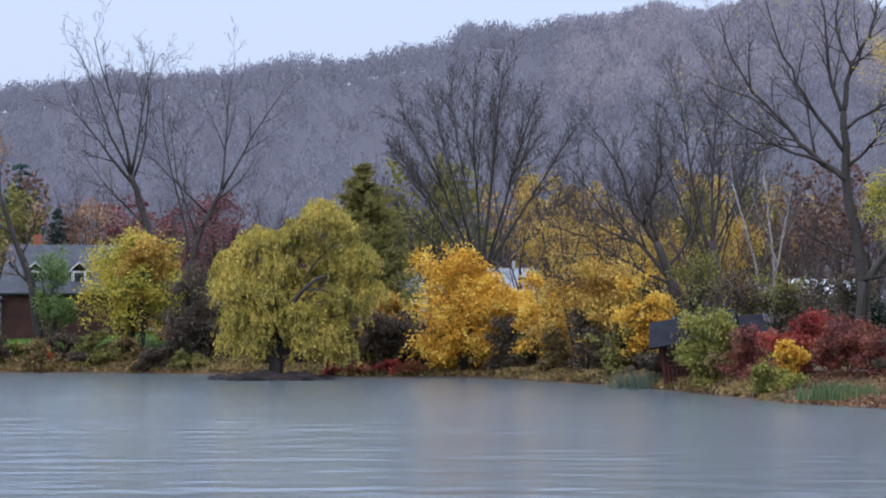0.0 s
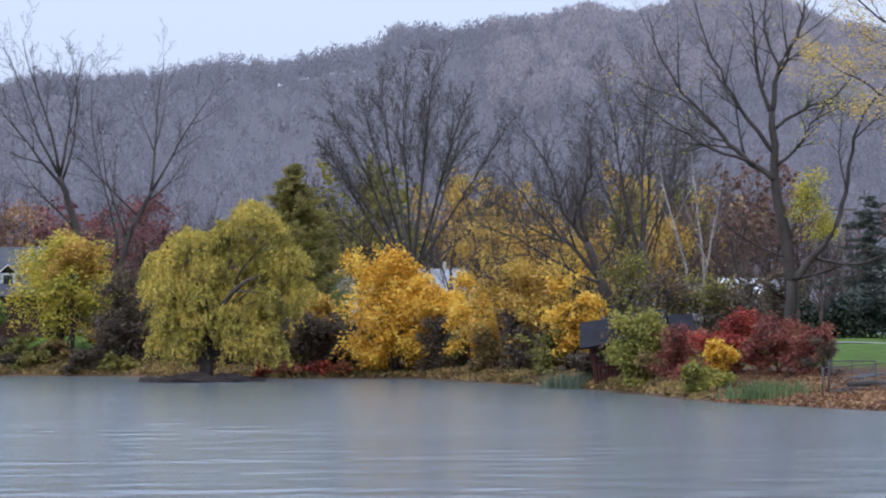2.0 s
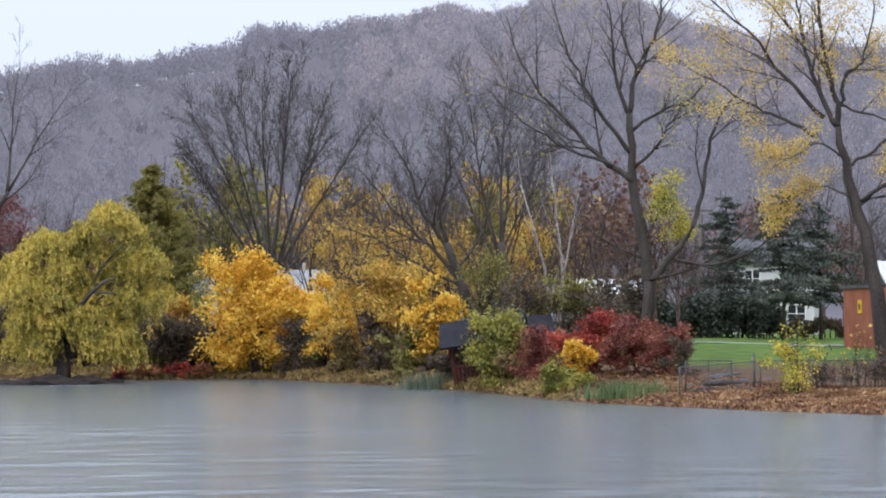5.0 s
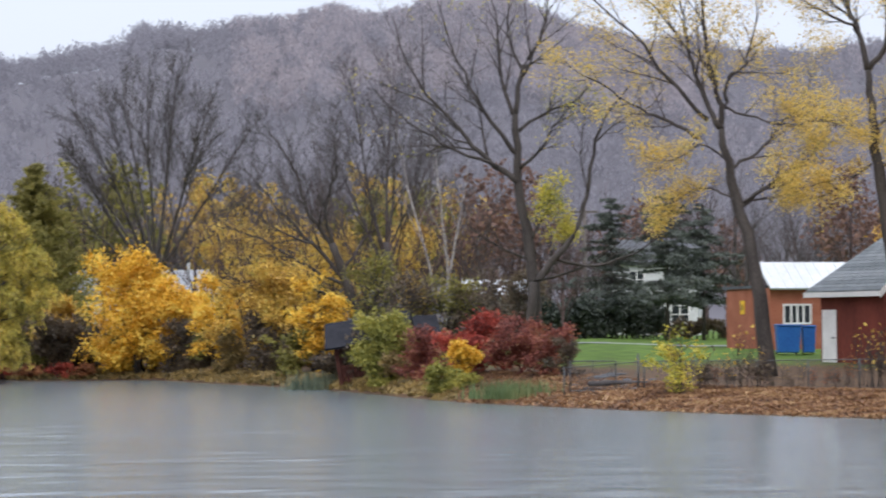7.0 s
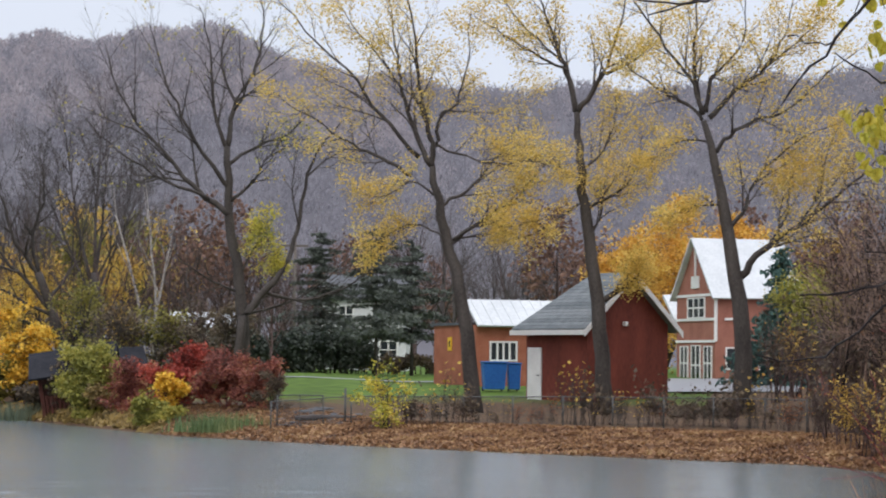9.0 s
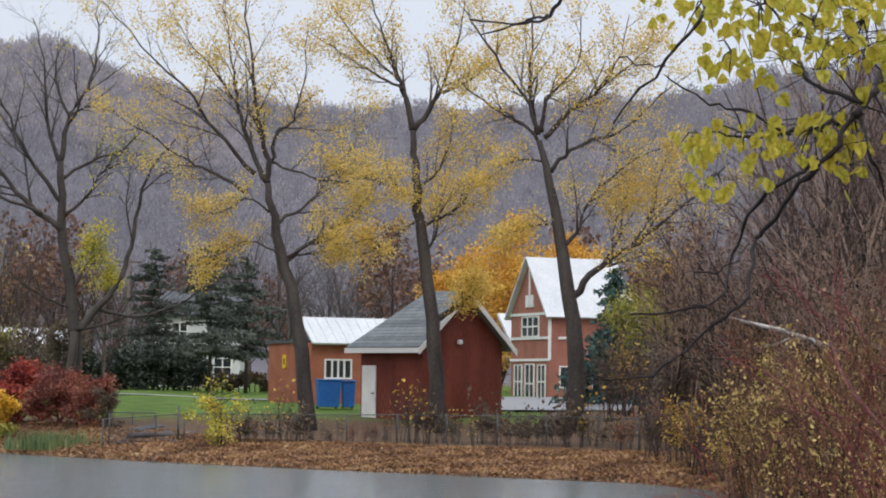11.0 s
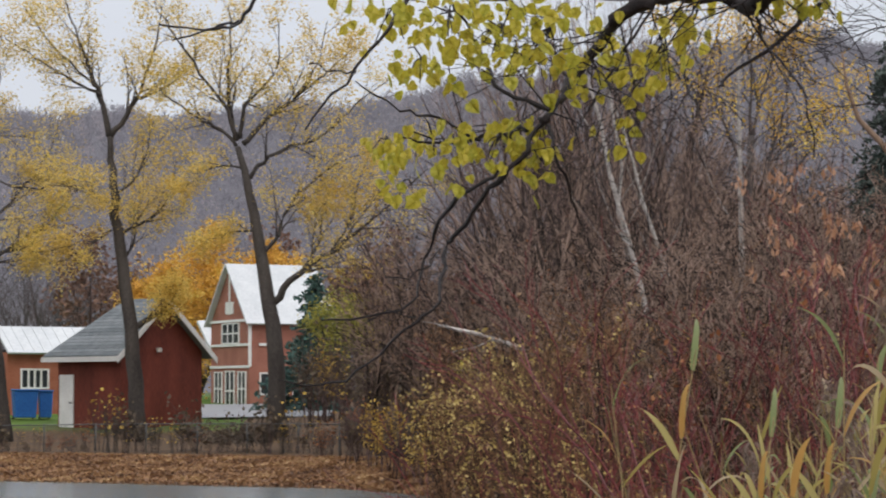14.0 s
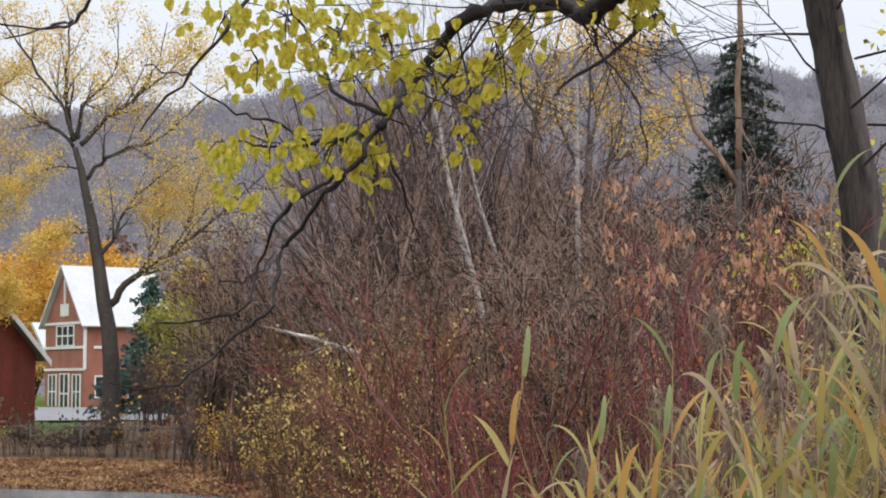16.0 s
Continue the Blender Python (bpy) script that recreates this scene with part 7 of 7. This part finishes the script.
for a, d, el in ((31.95, 6.4, 2.0), (33.0, 5.6, -0.4), (33.6, 5.8, -0.2), (34.4, 5.5, 0.5), (38.6, 5.8, 3.4), (41.2, 5.4, 5.0), (42.2, 5.6, 5.2)):
    spots.append((a, d, (3.0 + d * math.tan(radians(el)) - base(a, d) - 0.28) / 2.1))
spread(REEDS, spots, 391)
for a, d, el in ((31.95, 6.2, 2.3), (33.9, 6.0, 0.6), (35.4, 5.8, 0.9)):
    s = (3.0 + d * math.tan(radians(el)) - base(a, d)) / 2.5
    copy_thing(REEDS[4], Matrix()).matrix_world = at(a, d, 200) @ Matrix.Diagonal((s, s, s, 1))

# the tree on the near bank whose branch hangs into view
near_tree = thing("bank_tree", Matrix(), "dark-barked poplar with a low branch of yellow-green heart-shaped leaves", "tree")


STEM_A = [(41.75, 1.2, 0.085), (41.4, 3.4, 0.066), (41.17, 4.05, 0.062), (40.78, 4.6, 0.078), (40.44, 5.12, 0.09), (40.1, 6.2, 0.10), (39.8, 7.5, 0.08)]
STEM_B = [(42.25, 1.2, 0.10), (41.95, 3.4, 0.09), (41.6, 4.05, 0.078), (41.3, 4.4, 0.07), (41.02, 4.75, 0.06), (40.8, 5.05, 0.05), (40.6, 5.4, 0.03)]


def rough_stem(table, d, seed):
    """A knotty stem: bearing, height and thickness taken smoothly between the table's rows."""
    rng_ = np.random.default_rng(seed)
    zs = [z for _, z, _ in table]
    rings, sides, v, f = np.arange(zs[0], zs[-1], 0.045), 22, [], []
    for i, z in enumerate(rings):
        a_, r_ = np.interp(z, zs, [q_[0] for q_ in table]), np.interp(z, zs, [q_[2] for q_ in table])
        hub = spot(float(a_), d, float(z))
        for j in range(sides):
            an = 2 * math.pi * j / sides
            ridge = noise.noise(Vector((math.cos(an) * 4.5 + seed, math.sin(an) * 4.5, z * 2.2))) * 0.26 + noise.noise(Vector((math.cos(an) * 11, math.sin(an) * 11 + seed, z * 7))) * 0.2 + 0.06 * noise.noise(Vector((seed, 3.0, z * 1.6)))
            q_ = float(r_) * 0.9 * (1 + ridge + rng_.normal(0, 0.012))
            v.append((hub.x + q_ * math.cos(an), hub.y + q_ * math.sin(an), hub.z))
            if i:
                k_, n_ = (i - 1) * sides, (j + 1) % sides
                f.append((k_ + j, k_ + n_, k_ + sides + n_, k_ + sides + j))
    return mesh_of("trunk", v, f, True)


part("trunk", rough_stem(STEM_A, 12.2, 5), BARK_NEAR, near_tree, "dark wet stem")
part("trunk", rough_stem(STEM_B, 12.35, 6), BARK_GREY, near_tree, "grey second stem")
part("limb", tube_mesh("limb", [fine_line([(39.6, 19.0), (38.2, 13.5), (36.46, 10.65), (35.75, 10.03), (35.18, 9.61), (34.76, 9.23), (34.11, 9.51), (33.18, 9.57), (32.18, 9.40), (31.47, 8.97), (31.04, 8.40), (30.56, 7.81), (30.05, 7.12), (29.60, 6.58)], 8.0, 0.055, 0.011, seed=0)]), TWIG_BLACK, near_tree)
TWIGS = [([(36.45, 9.25), (35.40, 8.41), (34.15, 7.54), (33.85, 7.29)], 0.012, 0.004),
         ([(29.60, 6.58), (29.76, 6.37), (29.92, 5.71), (30.30, 4.64), (30.60, 3.70)], 0.009, 0.003),
         ([(29.60, 6.58), (28.96, 5.60), (28.28, 4.82), (27.53, 3.76), (27.22, 3.43), (27.12, 2.39), (26.42, 1.61), (25.56, 0.84), (24.43, 0.12), (23.12, 0.16)], 0.013, 0.003),
         ([(28.65, 5.34), (28.38, 5.21), (27.24, 4.43), (26.77, 3.43), (26.41, 2.26), (25.64, 1.80), (24.23, 1.68)], 0.011, 0.003),
         ([(29.77, 6.81), (28.64, 7.30), (28.15, 8.06), (27.75, 8.91), (27.32, 9.55)], 0.010, 0.004),
         ([(29.20, 6.41), (28.47, 6.16), (26.83, 5.99), (25.97, 6.22)], 0.009, 0.003),
         ([(28.07, 6.08), (27.01, 6.62), (26.06, 6.88), (25.00, 7.54)], 0.007, 0.003),
         ([(26.74, 10.17), (26.44, 9.74), (25.55, 8.49), (24.70, 7.53), (23.78, 6.37)], 0.010, 0.004),
         ([(25.00, 7.82), (24.80, 7.67), (23.84, 7.89)], 0.005, 0.003),
         ([(22.78, 10.06), (22.59, 9.64), (22.13, 8.92), (21.54, 8.74), (20.15, 8.90)], 0.011, 0.004),
         ([(22.13, 8.92), (21.51, 8.80), (20.54, 8.49)], 0.006, 0.003),
         ([(32.4, 9.4), (31.6, 8.2), (30.6, 6.6), (30.2, 5.9)], 0.006, 0.003),
         ([(33.6, 9.5), (33.0, 8.4), (33.2, 7.2), (33.6, 6.2)], 0.006, 0.003),
         ([(34.8, 9.2), (35.2, 8.2), (36.0, 7.0), (36.2, 5.6)], 0.006, 0.003),
         ([(27.1, 3.4), (26.6, 2.9), (25.9, 2.7), (25.4, 3.3)], 0.004, 0.002),
         ([(26.5, 1.7), (25.8, 1.9), (25.1, 1.5)], 0.003, 0.002)]
for i, (pts_, r0, r1) in enumerate(TWIGS):
    part("twig", tube_mesh("twig", [fine_line(pts_, 8.0, r0, r1, seed=i + 1)]), TWIG_BLACK, near_tree)


LIMB = fine_line([(38.2, 13.5), (36.46, 10.65), (35.75, 10.03), (34.76, 9.23), (33.18, 9.57), (31.47, 8.97), (30.56, 7.81), (29.60, 6.58)], 8.0, 0.05, 0.011)[0]
rng = np.random.default_rng(395)
fine = {}
for k in range(4, len(LIMB)):
    for _ in range(2):
        h_ = Vector((rng.normal(0, 0.7), rng.normal(0, 0.3), rng.normal(-0.35, 0.6))).normalized()
        grow(rng, LIMB[k], h_, rng.uniform(0.3, 0.75), 0.0045, 1, [(0, 0, 0, 0, 0, 0), (4, 42, 0.55, 0.2, 0.14, -0.02), (2, 40, 0.5, 0.2, 0.16, 0.0), (0, 0, 0, 0, 0.16, 0.0)], fine)
tagged(part("twigwork", tube_mesh("twigwork", [(p_, [max(0.0013, r_) for r_ in q_]) for v_ in fine.values() for p_, q_ in v_]), TWIG_BLACK, near_tree, "thin black twigs along the limb"), kind="stuff")


def heart_leaf(seed):
    """A pointed heart-shaped leaf, slightly folded and wavy, hanging from its stalk at the origin."""
    rng_ = np.random.default_rng(seed)
    half = [(0.0, 0.004), (0.28, 0.06), (0.46, -0.12), (0.48, -0.36), (0.36, -0.62), (0.16, -0.86), (0.0, -1.05)]
    bm_ = bmesh.new()
    mid = [bm_.verts.new((0, 0.10 * math.sin(3 * t), -t)) for t in (0.0, 0.12, 0.36, 0.62, 0.86, 1.05)]
    for s in (-1, 1):
        e = [bm_.verts.new((s * x, 0.22 * x + 0.05 * rng_.normal(), z)) for x, z in half[1:6]]
        for a_, b_, c_ in ((mid[0], e[0], mid[1]), (e[0], e[1], mid[1]), (mid[1], e[1], e[2]), (mid[1], e[2], mid[2]), (mid[2], e[2], e[3]), (mid[2], e[3], mid[3]), (mid[3], e[3], e[4]), (mid[3], e[4], mid[4]), (mid[4], e[4], mid[5])):
            bm_.faces.new((a_, b_, c_))
    st = [bm_.verts.new(p_) for p_ in ((-0.02, 0, 0), (0.02, 0, 0), (0.01, 0.05, 0.5), (-0.01, 0.05, 0.5))]
    bm_.faces.new(st)
    me_ = bpy.data.meshes.new("leaf")
    bm_.to_mesh(me_)
    bm_.free()
    me_.materials.append(LEAF_OBJ[seed % 3])
    me_.polygons.foreach_set("use_smooth", [True] * len(me_.polygons))
    return me_


LEAF_OBJ = [leafed([(0.45, 0.40, 0.05), (0.60, 0.51, 0.06), (0.70, 0.58, 0.09)], "lime_heart_leaf"), leafed([(0.46, 0.38, 0.04), (0.60, 0.50, 0.06), (0.64, 0.48, 0.06)], "yellow_heart_leaf"),
            leafed([(0.38, 0.37, 0.05), (0.52, 0.48, 0.06), (0.63, 0.55, 0.07)], "green_heart_leaf")]
HEARTS = [heart_leaf(i) for i in range(6)]
rng = np.random.default_rng(400)
CLUSTERS = [(25.9, 9.1, 0.9, 0.6, 22), (27.3, 9.0, 0.9, 0.8, 36), (28.6, 8.6, 0.9, 0.8, 36), (29.8, 8.6, 0.9, 0.8, 30), (26.6, 7.9, 0.7, 0.5, 14), (30.9, 7.6, 0.6, 0.6, 16), (32.4, 7.9, 0.7, 0.5, 24),
            (28.6, 6.0, 0.9, 0.5, 40), (29.3, 5.7, 0.3, 0.4, 14), (26.9, 5.9, 0.8, 0.5, 18), (25.8, 5.9, 0.35, 0.3, 9), (26.2, 4.9, 0.3, 0.25, 6), (35.9, 9.5, 0.6, 0.35, 18), (31.6, 6.2, 0.5, 0.4, 5), (33.3, 9.0, 0.6, 0.4, 12)]
for a, e, wa, we, n in CLUSTERS:
    n = int(n * 1.75)
    hub = sky(a, e + 0.2, 8.0)
    for i in range(max(2, n // 6)):
        q = sky(a + rng.normal(0, wa * 0.6), e + rng.normal(0, we * 0.6), 8.0 + rng.normal(0, 0.15))
        part("twig", tube_mesh("twig", [([tuple(hub), tuple(hub.lerp(q, 0.5) + Vector((0, 0, 0.02))), tuple(q)], [0.004, 0.003, 0.002])]), TWIG_BLACK, near_tree)
    for _ in range(n):
        lf = part("leaf", HEARTS[int(rng.integers(6))], None, near_tree)
        s = rng.uniform(0.034, 0.056)
        lf.matrix_basis = Matrix.Translation(sky(a + rng.normal(0, wa * 0.8), e + rng.normal(0, we * 0.8), 8.0 + rng.normal(0, 0.25))) @ pose(0, 0, 0, rng.normal(0, 30), rng.normal(0, 30), rng.uniform(0, 360)) @ Matrix.Diagonal((s, s, s, 1))
CROOK = [(0, 0, 0, 0, 0, 0), (7, 40, 0.5, 0.2, 0.2, -0.03), (5, 40, 0.5, 0.2, 0.2, 0.0), (0, 0, 0, 0, 0.2, 0.02)]
out_lines = {}
rng = np.random.default_rng(401)
for a, e, ln, le in ((41.2, 6.2, 1.7, -66), (40.7, 7.6, 1.5, -60), (40.4, 8.8, 1.6, -65), (41.5, 5.6, 2.2, 50), (41.2, 7.0, 2.4, 40), (41.3, 8.2, 2.4, 62), (40.9, 9.4, 2.2, 30), (41.6, 6.6, 2.0, 75), (41.0, 8.6, 2.0, -40)):
    h_ = Vector((math.cos(radians(42)) * math.sin(radians(le)), -math.sin(radians(42)) * math.sin(radians(le)) - 0.1, math.cos(radians(le)) - 0.1)).normalized()
    grow(rng, tuple(sky(a, e, 12.2)), h_, ln * 0.7, 0.009, 1, CROOK, out_lines)
tagged(part("branchwork", tube_mesh("branchwork", [q for k in out_lines for q in out_lines[k]]), TWIG_BLACK, near_tree, "dark bare side branches"), kind="stuff")
ends = np.array([p for pts, _ in out_lines[3] for p in pts[1:] if math.degrees(math.atan2(p[0], p[1])) > 39.6])
part("crown", leaf_mesh("crown", ends[rng.choice(len(ends), 640)] + rng.normal(0, 0.06, (640, 3)), 0.035, rng, 0.6, 1.2), LEAF_LEMON, near_tree, "scattered yellow-green leaves")
